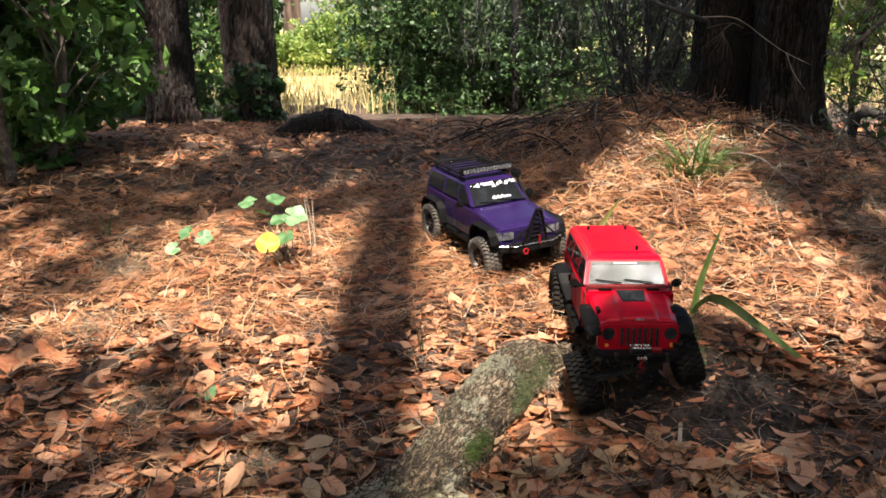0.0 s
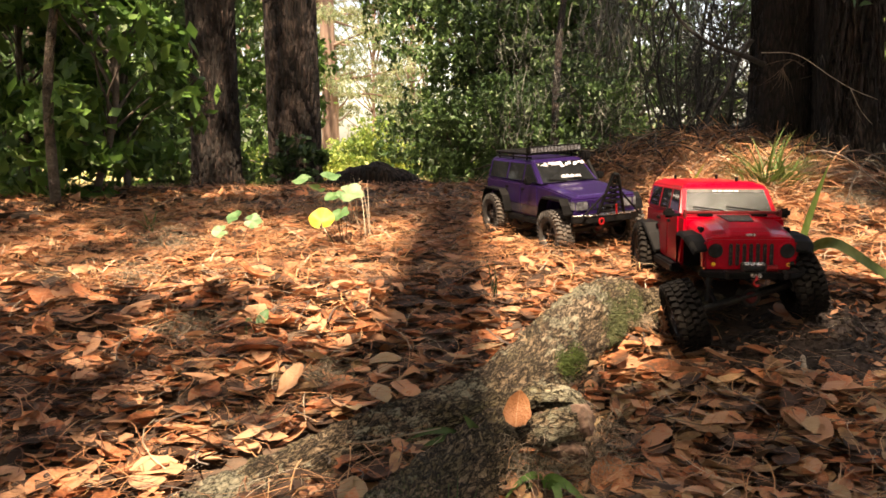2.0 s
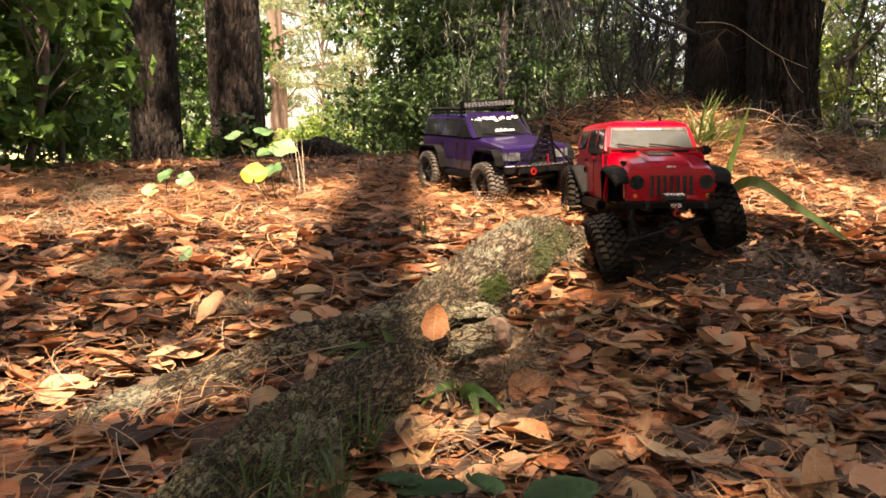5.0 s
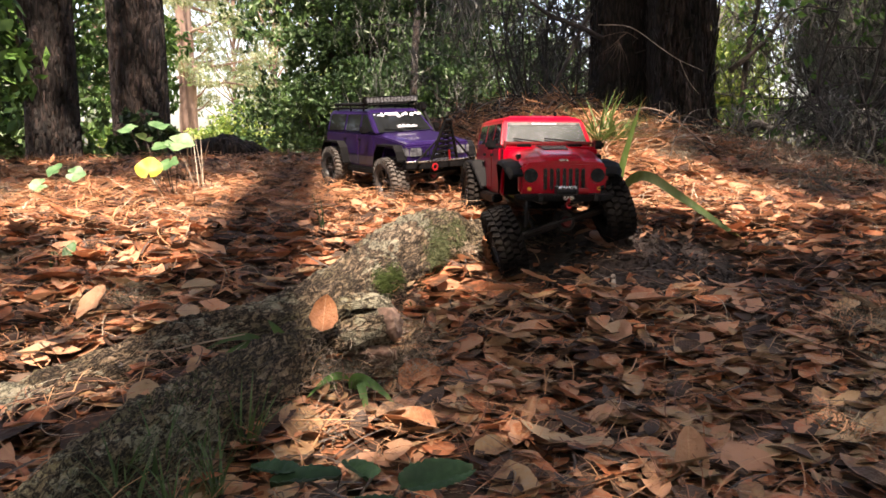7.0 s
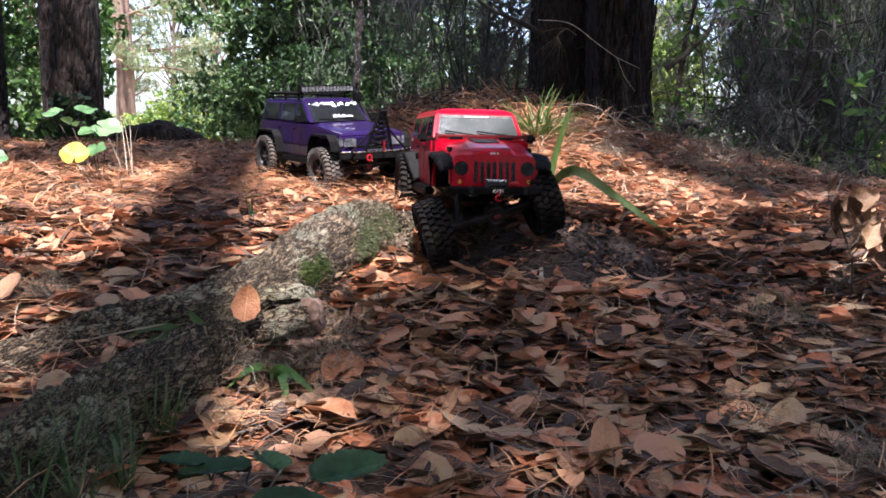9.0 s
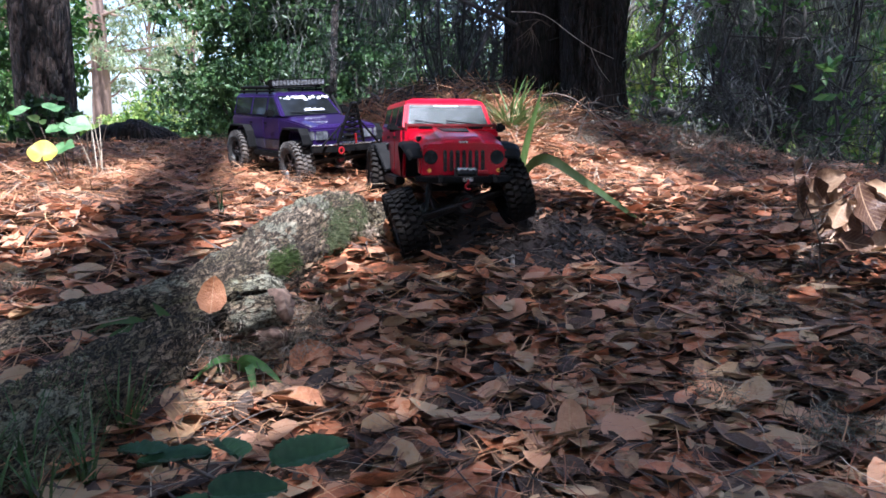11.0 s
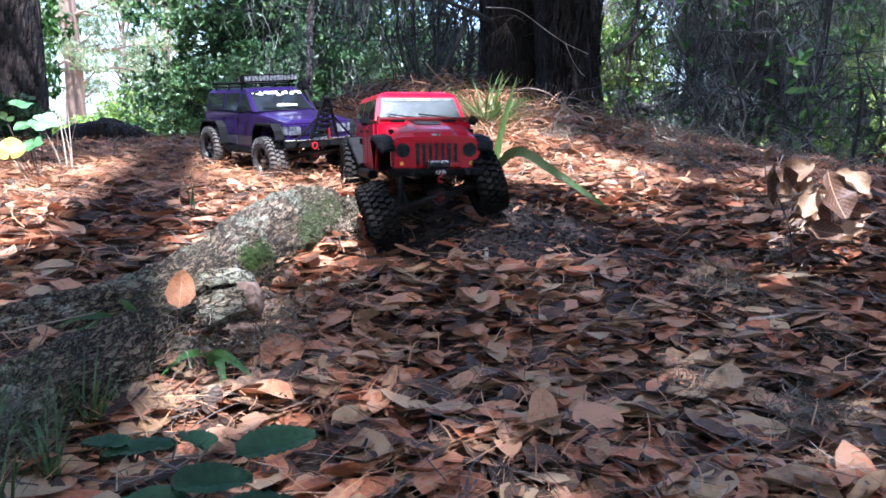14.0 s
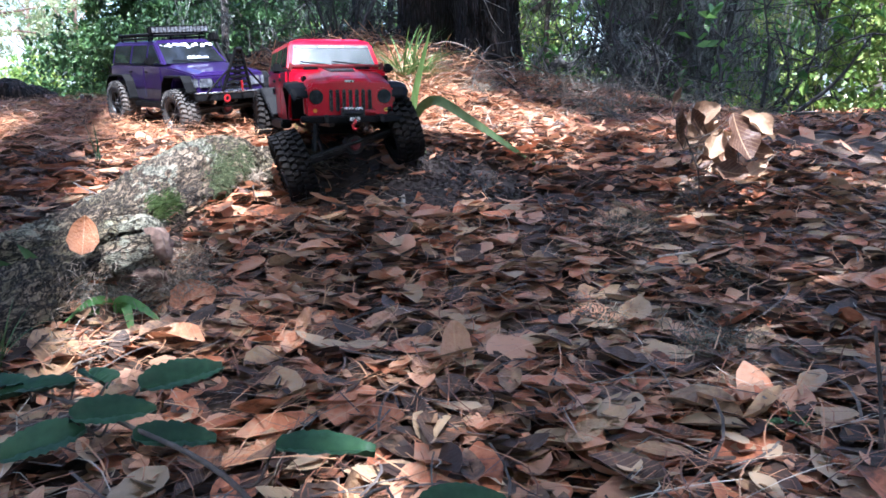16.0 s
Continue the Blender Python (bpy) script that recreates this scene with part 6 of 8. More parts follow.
        part("turn_signal", box(0.198, 0.2155, ya, yb, 0.128, 0.149, 0.002), LENS, root)
        part("rack_rail", rod((-0.205, s * 0.064, 0.245), (-0.015, s * 0.064, 0.245), 0.0036), BLACK_PLASTIC, root)
        for x in (-0.19, -0.11, -0.035):
            part("rack_post", rod((x, s * 0.064, 0.228), (x, s * 0.064, 0.245), 0.0025), BLACK_PLASTIC, root)
    for k in range(9):
        y = (k - 4) * 0.0092
        part("grille_bar", box(0.212, 0.2165, y - 0.0025, y + 0.0025, 0.128, 0.148, 0.001), PURPLE_PAINT, root)
    part("grille", box(0.211, 0.2145, -0.043, 0.043, 0.125, 0.150, 0.001), DARK_LENS, root)
    for k in range(7):
        x = -0.2 + k * 0.028
        part("rack_bar", rod((x, -0.064, 0.243), (x, 0.064, 0.243), 0.002), BLACK_PLASTIC, root)
    lb = part("light_bar", box(-0.022, -0.002, -0.074, 0.074, 0.246, 0.264, 0.003), BLACK_PLASTIC, root, "long black light bar on the roof rack")
    for k in range(15):
        y = -0.0665 + k * 0.0095
        part("lamp_lens", box(-0.0025, -0.0005, y - 0.0041, y + 0.0041, 0.2485, 0.2615, 0.001), LAMP_LENS, lb)
    for s in (-1, 1):
        part("rack_rail", rod((-0.205, s * 0.066, 0.236), (-0.010, s * 0.066, 0.236), 0.0024), BLACK_PLASTIC, root)
    part("rack_rail", rod((-0.205, -0.064, 0.245), (-0.205, 0.064, 0.245), 0.0034), BLACK_PLASTIC, root)
    bp = loft([[(0.212, y, 0.098), (x1, y, 0.100), (x1, y, 0.115), (0.212, y, 0.117)] for y, x1 in ((-0.088, 0.222), (-0.05, 0.244), (0.05, 0.244), (0.088, 0.222))], 0.0015)
    bumper = part("bumper", bp, BLACK_PLASTIC, root)
    part("bumper_trim", loft([[(x1 - 0.004, y, 0.1155), (x1 + 0.0008, y, 0.1155), (x1 + 0.0008, y, 0.1185), (x1 - 0.004, y, 0.1185)] for y, x1 in ((-0.088, 0.222), (-0.05, 0.244), (0.05, 0.244), (0.088, 0.222))], 0.0006, 1), CHROME, bumper, "bright metal strip along the bumper")
    for q in (-1, 1):
        part("stinger_leg", rod((0.240, q * 0.036, 0.114), (0.262, q * 0.006, 0.207), 0.0038), BLACK_PLASTIC, bumper)
        part("stinger_brace", rod((0.24, q * 0.075, 0.114), (0.255, q * 0.012, 0.175), 0.0022), BLACK_PLASTIC, bumper)
    part("stinger_cap", rod((0.262, -0.007, 0.207), (0.262, 0.007, 0.207), 0.0045), BLACK_PLASTIC, bumper, "black rounded tip of the stinger frame")
    for k in range(1, 8):
        f, f2 = k / 8, (k + 1) / 8
        w = 0.036 - 0.030 * f
        x, z = 0.240 + 0.022 * f, 0.114 + 0.093 * f
        part("stinger_rung", rod((x, -w, z), (x, w, z), 0.0028, seg=6), BLACK_PLASTIC, bumper)
        for q in (-1, 1):
            part("stinger_strut", rod((x, q * w, z), (0.240 + 0.022 * f2, -q * (0.036 - 0.030 * f2), 0.114 + 0.093 * f2), 0.0016, seg=6), BLACK_PLASTIC, bumper)
    wn_ = box(0.222, 0.244, -0.022, 0.022, 0.115, 0.119, 0.001)
    for z in (0.123, 0.130):
        rod((0.233, -0.02, z), (0.233, 0.02, z), 0.005, into=wn_)
    w_ = part("winch", wn_, CHROME, root, "bright metal winch")
    hk, y = bmesh.new(), -0.03
    for k in range(9):
        a, c = math.pi * 2 * k / 9, math.pi * 2 * (k + 1) / 9
        rod((0.25, y + 0.006 * math.cos(a), 0.104 - 0.007 * math.sin(a)), (0.25, y + 0.006 * math.cos(c), 0.104 - 0.007 * math.sin(c)), 0.0021, seg=8, into=hk)
    part("shackle", hk, RED_METAL, bumper, "red shackle")
    part("tow_strap", rod((0.252, 0.008, 0.118), (0.254, 0.006, 0.140), 0.0022, seg=8), RED_METAL, bumper, "red strap tied up the stinger frame")
    sn = rod((0.055, 0.087, 0.165), (0.01, 0.08, 0.228), 0.005)
    box(-0.004, 0.022, 0.068, 0.088, 0.225, 0.245, 0.004, into=sn)
    part("snorkel", sn, BLACK_PLASTIC, root)
    part("engine_bay", box(0.10, 0.208, -0.055, 0.055, 0.10, 0.143, 0.004), BLACK_PLASTIC, root)
    part("tail_bumper", box(-0.250, -0.232, -0.086, 0.086, 0.098, 0.115, 0.003), BLACK_PLASTIC, root)
    return root


RED_AT = pose(0.555, 1.137, 0.382, 0, 0, -91)
PURPLE_AT = pose(0.333, 1.745, 0.431, 3.9, 2.5, -66)
red_truck(RED_AT)
purple_truck(PURPLE_AT)


# ---- unseen trees, added to throw the shade on path and crest ----
def up_sun(x, y, h):
    """The place h metres up whose shadow falls on the ground at x, y."""
    z = float(land(x, y))
    return (x + SUN.x / SUN.z * h, y + SUN.y / SUN.z * h, z + h)


def shade_pine():
    """The slim pine behind the walk, whose trunk throws the long band of shade."""
    foot = (0.05, -2.4)
    z = float(land(*foot))
    root = thing("pine_tree", "slim tall pine standing behind the path", "tree", (*foot, z - 0.05))
    a, b = up_sun(0.05, 0.55, (0.55 - foot[1]) / (-SUN.y / SUN.z)), up_sun(0.045, 2.6, (2.6 - foot[1]) / (-SUN.y / SUN.z))
    pts = [(0, 0, 0), tuple(Vector(a) - Vector((*foot, z))), tuple(Vector(b) - Vector((*foot, z))), tuple((Vector(b) - Vector(a)) * 0.6 + Vector(b) - Vector((*foot, z)))]
    line = smooth_line([(*p, r) for p, r in zip(pts, (0.12, 0.10, 0.095, 0.05))], 12)
    v, f = tube(line[:, :3], line[:, 3], 18, 0.04, 6)
    put("trunk", mesh_from("trunk", v, f, PINE_BARK), root)
    return root


shade_pine()


def shade_tree(foot, spots, h, label, seed, leaf=0.075, thick=900):
    """A tree added outside the view to throw shade: trunk, limbs to each clump, and clumps of leaves. spots: where its
    shade falls, and how wide.
    """
    r_ = np.random.default_rng(seed)
    z = float(land(*foot)) - 0.05
    root = thing("oak_tree", label, "tree", (*foot, z))
    o = np.array([*foot, z])
    cs = [np.array(up_sun(x, y, h * r_.uniform(0.9, 1.1))) - o for x, y, _, _ in spots]
    rs = [(a, b * 1.0, 0.5 * min(a, b)) for _, _, a, b in spots]
    top = np.mean(cs, axis=0) * (1, 1, 0.8)
    line = smooth_line([(0, 0, 0, 0.14), (*(top * (0.1, 0.1, 0.5)), 0.11), (*(top * (0.45, 0.45, 0.95)), 0.07)], 8)
    v, f = tube(line[:, :3], line[:, 3], 14, 0.15, 6, seed=seed)
    limbs = limb_set(line[-1][:3], cs, 0.03, r_)
    put("trunk", mesh_from("trunk", *join((v, f), limbs), TWIG), root)
    cv, cf = leaf_cloud(cs, rs, [max(40, int(thick * a * b)) for _, _, a, b in spots], leaf, r_, 0.7, 3, 0.5)
    put("crown", mesh_from("crown", cv, cf, GREEN_DARK), root)
    return root


# unseen oaks; each clump hangs up-sun of a spot to be darkened
shade_tree((2.6, -2.6), [(0.75, 0.60, 0.22, 0.2), (1.35, 0.42, 0.25, 0.2), (0.60, 0.75, 0.2, 0.14), (1.62, 0.9, 0.25, 0.35), (0.58, 0.22, 0.13, 0.09), (0.98, 0.32, 0.22, 0.17), (1.55, 1.38, 0.2, 0.18), (1.58, 1.75, 0.24, 0.3), (1.56, 2.12, 0.24, 0.22), (1.95, 1.7, 0.3, 0.5), (2.0, 2.25, 0.35, 0.35), (1.42, 1.72, 0.18, 0.22), (1.48, 2.1, 0.2, 0.22), (0.84, 0.88, 0.16, 0.10)], 4.6,
           "leafy oak behind the path that shades its lower end", 201, thick=2600)
shade_tree((-2.4, -2.4), [(-0.74, 1.89, 0.13, 0.13), (-0.75, 1.65, 0.14, 0.16), (-0.75, 1.42, 0.13, 0.16), (-0.38, 1.08, 0.17, 0.09), (-0.54, 1.00, 0.15, 0.09), (-0.70, 1.12, 0.1, 0.1), (-0.85, 0.92, 0.2, 0.2), (-0.33, 0.82, 0.13, 0.07),
                          (-0.52, 0.78, 0.2, 0.1), (-0.20, 0.87, 0.09, 0.045), (-0.03, 0.84, 0.08, 0.05), (-0.30, 0.95, 0.06, 0.04), (-0.95, 2.2, 0.35, 0.2), (-0.45, 2.5, 0.4, 0.12), (-1.25, 1.2, 0.25, 0.3), (-0.3, 0.2, 0.25, 0.15), (-0.9, 0.4, 0.4, 0.35), (0.05, 0.2, 0.16, 0.09), (-0.22, 0.70, 0.07, 0.04), (-0.08, 0.74, 0.06, 0.04), (-0.38, 0.63, 0.09, 0.05), (-0.15, 0.63, 0.04, 0.03), (-0.45, 0.70, 0.08, 0.04)], 4.4,
           "leafy oak beside the path", 202, thick=4200)
shade_tree((-1.9, 0.6), [(0.0, 3.1, 0.7, 0.6), (-0.8, 2.7, 0.6, 0.45), (0.45, 2.75, 0.3, 0.35), (0.6, 3.8, 0.8, 0.6), (-0.4, 4.3, 1.0, 0.7), (1.6, 3.45, 0.5, 0.5), (1.2, 4.0, 0.9, 0.6), (-1.3, 4.9, 1.0, 0.8), (-1.3, 6.0, 0.95, 0.6), (-1.3, 6.9, 0.9, 0.6), (1.6, 4.3, 0.6, 0.6), (1.65, 5.1, 0.6, 0.5), (1.55, 2.3, 0.28, 0.22), (2.2, 2.8, 0.6, 0.7), (0.5, 2.35, 0.22, 0.12), (0.62, 2.72, 0.3, 0.22), (0.95, 3.05, 0.45, 0.2), (0.95, 3.3, 0.45, 0.2), (0.78, 2.95, 0.3, 0.14), (1.08, 2.82, 0.25, 0.12), (1.25, 2.95, 0.25, 0.2), (1.72, 2.62, 0.3, 0.25), (1.68, 3.75, 0.45, 0.35), (1.5, 3.6, 0.4, 0.4), (2.6, 3.2, 0.6, 0.5), (3.0, 3.7, 0.6, 0.5), (2.9, 4.4, 0.6, 0.5), (2.3, 3.8, 0.5, 0.4), (0.7, 2.75, 0.35, 0.16), (0.5, 2.6, 0.3, 0.14)], 6.0,
           "tall leafy oak that shades the crest", 203, thick=3800)


def shade_canopy(foot, centre, radius, low, high, n, seed, label):
    """A tall tree by the path, added out of view to block light, with a wide crown that closes the sky but for the gap
    over the sunny ground.
    """
    r_ = np.random.default_rng(seed)
    z = float(land(*foot)) - 0.05
    root = thing("oak_tree", label, "tree", (*foot, z))
    o = np.array([*foot, z])
    c = np.array([*centre, (low + high) / 2]) - o
    line = smooth_line([(0, 0, 0, 0.2), (*(c * (0.15, 0.15, 0.5)), 0.16), (*(c * (0.7, 0.7, 0.95)), 0.08)], 8)
    tips = [c + r_.normal(0, 0.5, 3) * (radius, radius, (high - low) * 0.4) for _ in range(16)]
    put("trunk", mesh_from("trunk", *join(tube(line[:, :3], line[:, 3], 14, 0.12, 5, seed=seed), limb_set(line[-1][:3], tips, 0.04, r_)), TWIG), root)
    a, d = r_.uniform(0, 6.28, n), radius * np.sqrt(r_.uniform(0, 1, n))
    p = np.column_stack([centre[0] + np.cos(a) * d, centre[1] + np.sin(a) * d, r_.uniform(low, high, n)])
    p[:, :2] += 0.25 * np.sin(p[:, [1, 0]] * 2.3 + seed)
    g = p - np.outer(p[:, 2] - 0.42, np.array(SUN) / SUN.z)
    near = np.interp(g[:, 0], [-1.0, -0.5, -0.3, -0.1, 0.1, 0.3, 0.45, 0.55, 0.66, 0.78, 0.95, 1.5], [1.05, 0.92, 0.52, 0.38, 0.48, 0.80, 0.98, 1.05, 1.2, 1.22, 1.08, 1.12])
    far = np.interp(g[:, 0], [-1.0, 0.0, 0.6, 0.9, 1.2, 1.5], [2.0, 2.2, 2.2, 2.75, 2.85, 2.3])
    wob = (0.06 * np.sin(g[:, 0] * 11 + 1.0) + 0.04 * np.sin(g[:, 0] * 23)) * (1 - 0.8 * np.exp(-((g[:, 0] - 0.6) / 0.25) ** 2))
    gap = (g[:, 1] > near + wob) & (g[:, 1] < far + wob) & (g[:, 0] > -1.05) & (g[:, 0] < np.interp(g[:, 1], [1.0, 1.3, 2.0, 2.8], [1.36, 1.2, 1.2, 1.12])) | (g[:, 1] > 6.5) & (g[:, 0] < -0.3) | (np.abs(g[:, 0] - 4.4) < 2.4) & (g[:, 1] > 3.3)
    # holes cut in the crowns to drop sun flecks on root, stub and spray
    for x, y, r in ((0.215, 0.565, 0.055), (0.27, 0.64, 0.06), (0.19, 0.485, 0.035), (0.285, 0.49, 0.05), (1.11, 0.75, 0.085), (-0.10, 0.465, 0.08), (-0.21, 0.42, 0.10), (-0.03, 0.515, 0.05)):
        gap |= np.hypot(g[:, 0] - x, g[:, 1] - y) < r
    gap |= (np.abs(g[:, 0] - 0.10) < 0.24) & (np.abs(g[:, 1] - 0.27) < 0.20) & (np.random.default_rng(seed + 50).uniform(0, 1, n) < 0.27)
    holes = np.sin(p[:, 0] * 3.1 + seed) * np.sin(p[:, 1] * 2.7 - seed) * np.sin(p[:, 2] * 2.2) > 0.45
    p = p[~gap & ~holes] - o
    shapes = [np.array([(-0.5, 0, 0), (0.05, -0.28, k), (0.5, 0, -k), (-0.05, 0.28, k)]) for k in (0.02, 0.08, 0.14)]
    v, f = scatter(shapes, [(0, 1, 2, 3)], p, turns(len(p), 0.5, r_), 0.2 * r_.uniform(0.6, 1.4, len(p)), r_)
    put("crown", mesh_from("crown", v, f, GREEN_DARK, False), root)
    return root


# unseen ring of trees, added to cut low skylight and bright reflections
for k, (x, y) in enumerate([(-5.5, -5.5), (-2.2, -8.0), (1.2, -8.5), (3.8, -8.2), (-4.4, -9.0), (6.0, -6.0), (7.5, -1.5), (-7.5, -1.0), (-6.5, 4.0), (8.5, 3.5)]):
    make_tree("oak_tree", "unseen dense tree added to close the sky round the clearing", (x, y), 5.5, 2.0, 26, 9000, 0.18, GREEN_DARK, TWIG, 140 + k, 0.1, 0.1, spread_=(0.35, 0.6))
# unseen crowns added to hold back sun and sky over chosen areas
WIDE = "unseen tall oak added to roof the clearing with shade"
shade_canopy((-4.0, -3.5), (-2.6, -2.6), 4.2, 5.0, 7.5, 5200, 401, WIDE)
shade_canopy((4.5, -3.0), (3.0, -2.4), 4.2, 5.0, 7.5, 5200, 402, WIDE)
shade_canopy((-5.2, -0.4), (-4.4, 0.0), 2.6, 4.4, 7.0, 4200, 403, WIDE)
shade_canopy((4.8, -0.6), (4.2, -0.2), 2.5, 4.6, 7.0, 3800, 404, WIDE)
shade_canopy((-3.6, 2.4), (0.6, 3.5), 1.8, 3.0, 4.6, 2500, 407, WIDE)
shade_canopy((0.4, -6.5), (0.2, -6.0), 4.4, 2.0, 8.0, 9000, 406, WIDE)
shade_canopy((3.2, 7.0), (2.0, 6.2), 2.6, 4.0, 6.5, 1000, 408, WIDE)
shade_canopy((3.7, 9.2), (0.45, 7.5), 1.5, 4.6, 6.4, 900, 409, WIDE)
shade_canopy((4.7, 3.0), (3.0, 2.0), 1.6, 3.2, 4.8, 2200, 410, WIDE)


# ---- plants ----
def broad_leaf(length, width, lobes, rng_, cup=0.15, n=20):
    """A rounded or toothed leaf blade along x from its stalk, as verts and faces: a midrib row and two edges."""
    v, f = [], []
    for i in range(n + 1):
        s = i / n
        w = width * 0.5 * math.sin(math.pi * (0.03 + 0.95 * s) ** 0.8) ** 0.6
        w *= 1 + lobes * (0.5 if i % 2 else -0.5)
        z = -cup * length * (s - 0.35) ** 2
        x = s * length
        for j in (-1, -0.5, 0, 0.5, 1):
            v.append((x + abs(j) * lobes * 0.1 * length, j * w, z + abs(j) * cup * width * 0.5 - 0.004 * (j == 0) + rng_.normal(0, 0.0006)))
    for i in range(n):
        for j in range(4):
            a = i * 5 + j
            f.append((a, a + 1, a + 6, a + 5))
    return v, f


def vine_leaf(size, rng_, n=30, deep=1.0):
    """A young vine leaf: broad, shallowly lobed and toothed, notched at its stalk, with a slight wave. Its stalk end lies at x 0."""
    v, f = [(0.0, 0.0, 0.0)], []
    cup, ph = rng_.uniform(-0.12, 0.2), rng_.uniform(0, 6.28)
    for ring in (0.5, 1.0):
        for i in range(n):
            a = -math.pi * 0.93 + 2 * math.pi * 0.93 * i / (n - 1)
            r = 0.5 * (1 + 0.16 * math.cos(a) + deep * (0.09 * math.cos(5 * a) + 0.035 * (1 if i % 2 else -1))) * (1 - 0.25 * max(0, abs(a) / math.pi - 0.75) * 4)
            x, y = ring * r * math.cos(a), ring * r * math.sin(a)
            v.append((size * (x + 0.0), size * y, size * (cup * ring ** 2 * 0.5 + 0.05 * ring * math.sin(3 * a + ph))))
    for i in range(n - 1):
        f += [(0, 1 + i, 2 + i), (1 + i, 1 + n + i, 2 + n + i, 2 + i)]
    return v, f


def curled_leaf(wide, along, across, wave, rng_, rows=14, cols=6):
    """A dry leaf of length 1 from x 0, widest past its middle, curled lengthwise and across, with a wavy edge."""
    v, f = [], []
    ph, th, x, z = rng_.uniform(0, 6.28), -along * 0.4, 0.0, 0.0
    for i in range(rows + 1):
        s_ = i / rows
        w = wide * 0.5 * math.sin(math.pi * (0.02 + 0.96 * s_) ** 1.25) ** 0.62 * (1 + 0.06 * math.sin(s_ * 21 + ph))
        for j in range(cols + 1):
            q = (j / cols) * 2 - 1
            bend = across * q
            y = w * (math.sin(bend) / across if abs(across) > 0.01 else q)
            up = w * (1 - math.cos(bend)) / (across if abs(across) > 0.01 else 1)
            up += wave * abs(q) ** 2 * math.sin(s_ * 13 + ph + (2 if q > 0 else 0)) - 0.012 * math.exp(-(q * 6) ** 2)
            v.append((x - math.sin(th) * up, y, z + math.cos(th) * up))
        x, z, th = x + math.cos(th) / rows, z + math.sin(th) / rows, th + along / rows
    for i in range(rows):
        for j in range(cols):
            a = i * (cols + 1) + j
            f.append((a, a + 1, a + cols + 2, a + cols + 1))
    return v, f


def stalk(a, b, r):
    a, b = np.array(a), np.array(b)
    mid = (a + b) / 2 + np.array([0, 0, -0.01])
    line = smooth_line([a, mid, b], 4)
    return tube(line, [r] * len(line), 5)


def seedling(name, foot, leaves, label, stem_mat, seed, category="plant", spines=()):
    """A small plant: stalks from its foot, each with a leaf at a place. leaves: place, size, width, turn, pitch, roll, material, lobes, label."""
    r_ = np.random.default_rng(seed)
    foot = Vector(foot)
    root = thing(name, label, category, Matrix.Translation(foot))
    lines = [smooth_line([np.array(q) - np.array(foot) for q in line], 8) for line in spines]
    stems = [tube(ln, np.linspace(0.0022, 0.0012, len(ln)), 6) for ln in lines]
    nodes = np.vstack(lines) if lines else np.array([(0, 0, -0.01)])
    for p, size, width, turn, pitch, roll, mat, lobes, lab in leaves:
        m = Matrix.Translation(Vector(p) - foot) @ Euler((radians(roll), radians(pitch), radians(turn))).to_matrix().to_4x4()
        v, f = vine_leaf(size, r_, deep=-lobes) if lobes < 0 else broad_leaf(size, size * width, lobes, r_)
        put("leaf", mesh_from("leaf", v, f, mat), root, lab, m if lobes < 0 else m @ Matrix.Translation((-size / 2, 0, 0)))
        end = np.array(m @ Vector((0 if lobes < 0 else -size / 2, 0, 0)))
        stems.append(stalk(nodes[np.argmin(((nodes - end) ** 2).sum(1))], end, 0.0009))
    put("stem", mesh_from("stem", *join(*stems), stem_mat), root)
    return root


seedling("vine_seedling", (-0.20, 1.66, float(height(-0.20, 1.66))), [
    ((-0.247, 1.608, 0.512), 0.060, 1.0, 95, -52, 0, YELLOW, -0.2, "round yellow leaf glowing in the sun"),
    ((-0.190, 1.66, 0.577), 0.066, 0.85, -10, 12, 34, SEEDLING, -1, "pale green lobed leaf"),
    ((-0.305, 1.68, 0.612), 0.050, 0.8, 170, 8, -22, SEEDLING, -1, ""),
    ((-0.240, 1.68, 0.616), 0.050, 0.8, 20, 0, 20, SEEDLING, -1, ""),
    ((-0.262, 1.65, 0.588), 0.040, 0.8, 140, 10, 24, VINE_GREEN, -1, ""),
    ((-0.222, 1.65, 0.570), 0.042, 0.9, 200, 20, -24, VINE_GREEN, -1, ""),
    ((-0.205, 1.63, 0.532), 0.046, 0.9, 260, 40, 10, VINE_GREEN, -1, "")],
    "young vine seedling with pale green leaves and one yellow leaf", TWIG, 101)
seedling("vine_seedling", (-0.50, 1.74, float(height(-0.50, 1.74))), [
    ((-0.45, 1.735, 0.505), 0.045, 0.85, 0, 5, 48, SEEDLING, -1, ""),
    ((-0.495, 1.75, 0.512), 0.045, 0.85, 150, 5, -45, SEEDLING, -1, ""),
    ((-0.525, 1.72, 0.478), 0.040, 0.9, 200, 15, -45, SEEDLING, -1, "")],
    "small seedling with three pale round leaves", TWIG, 102)
seedling("pale_seedling", (-0.236, 0.958, float(height(-0.236, 0.958))), [
    ((-0.225, 0.945, 0.408), 0.031, 0.6, 60, -50, 20, SEEDLING, 0.04, ""), ((-0.248, 0.945, 0.392), 0.032, 0.55, 110, -60, 10, SEEDLING, 0.04, "")],
    "small pale green seedling between the leaves", TWIG, 105)
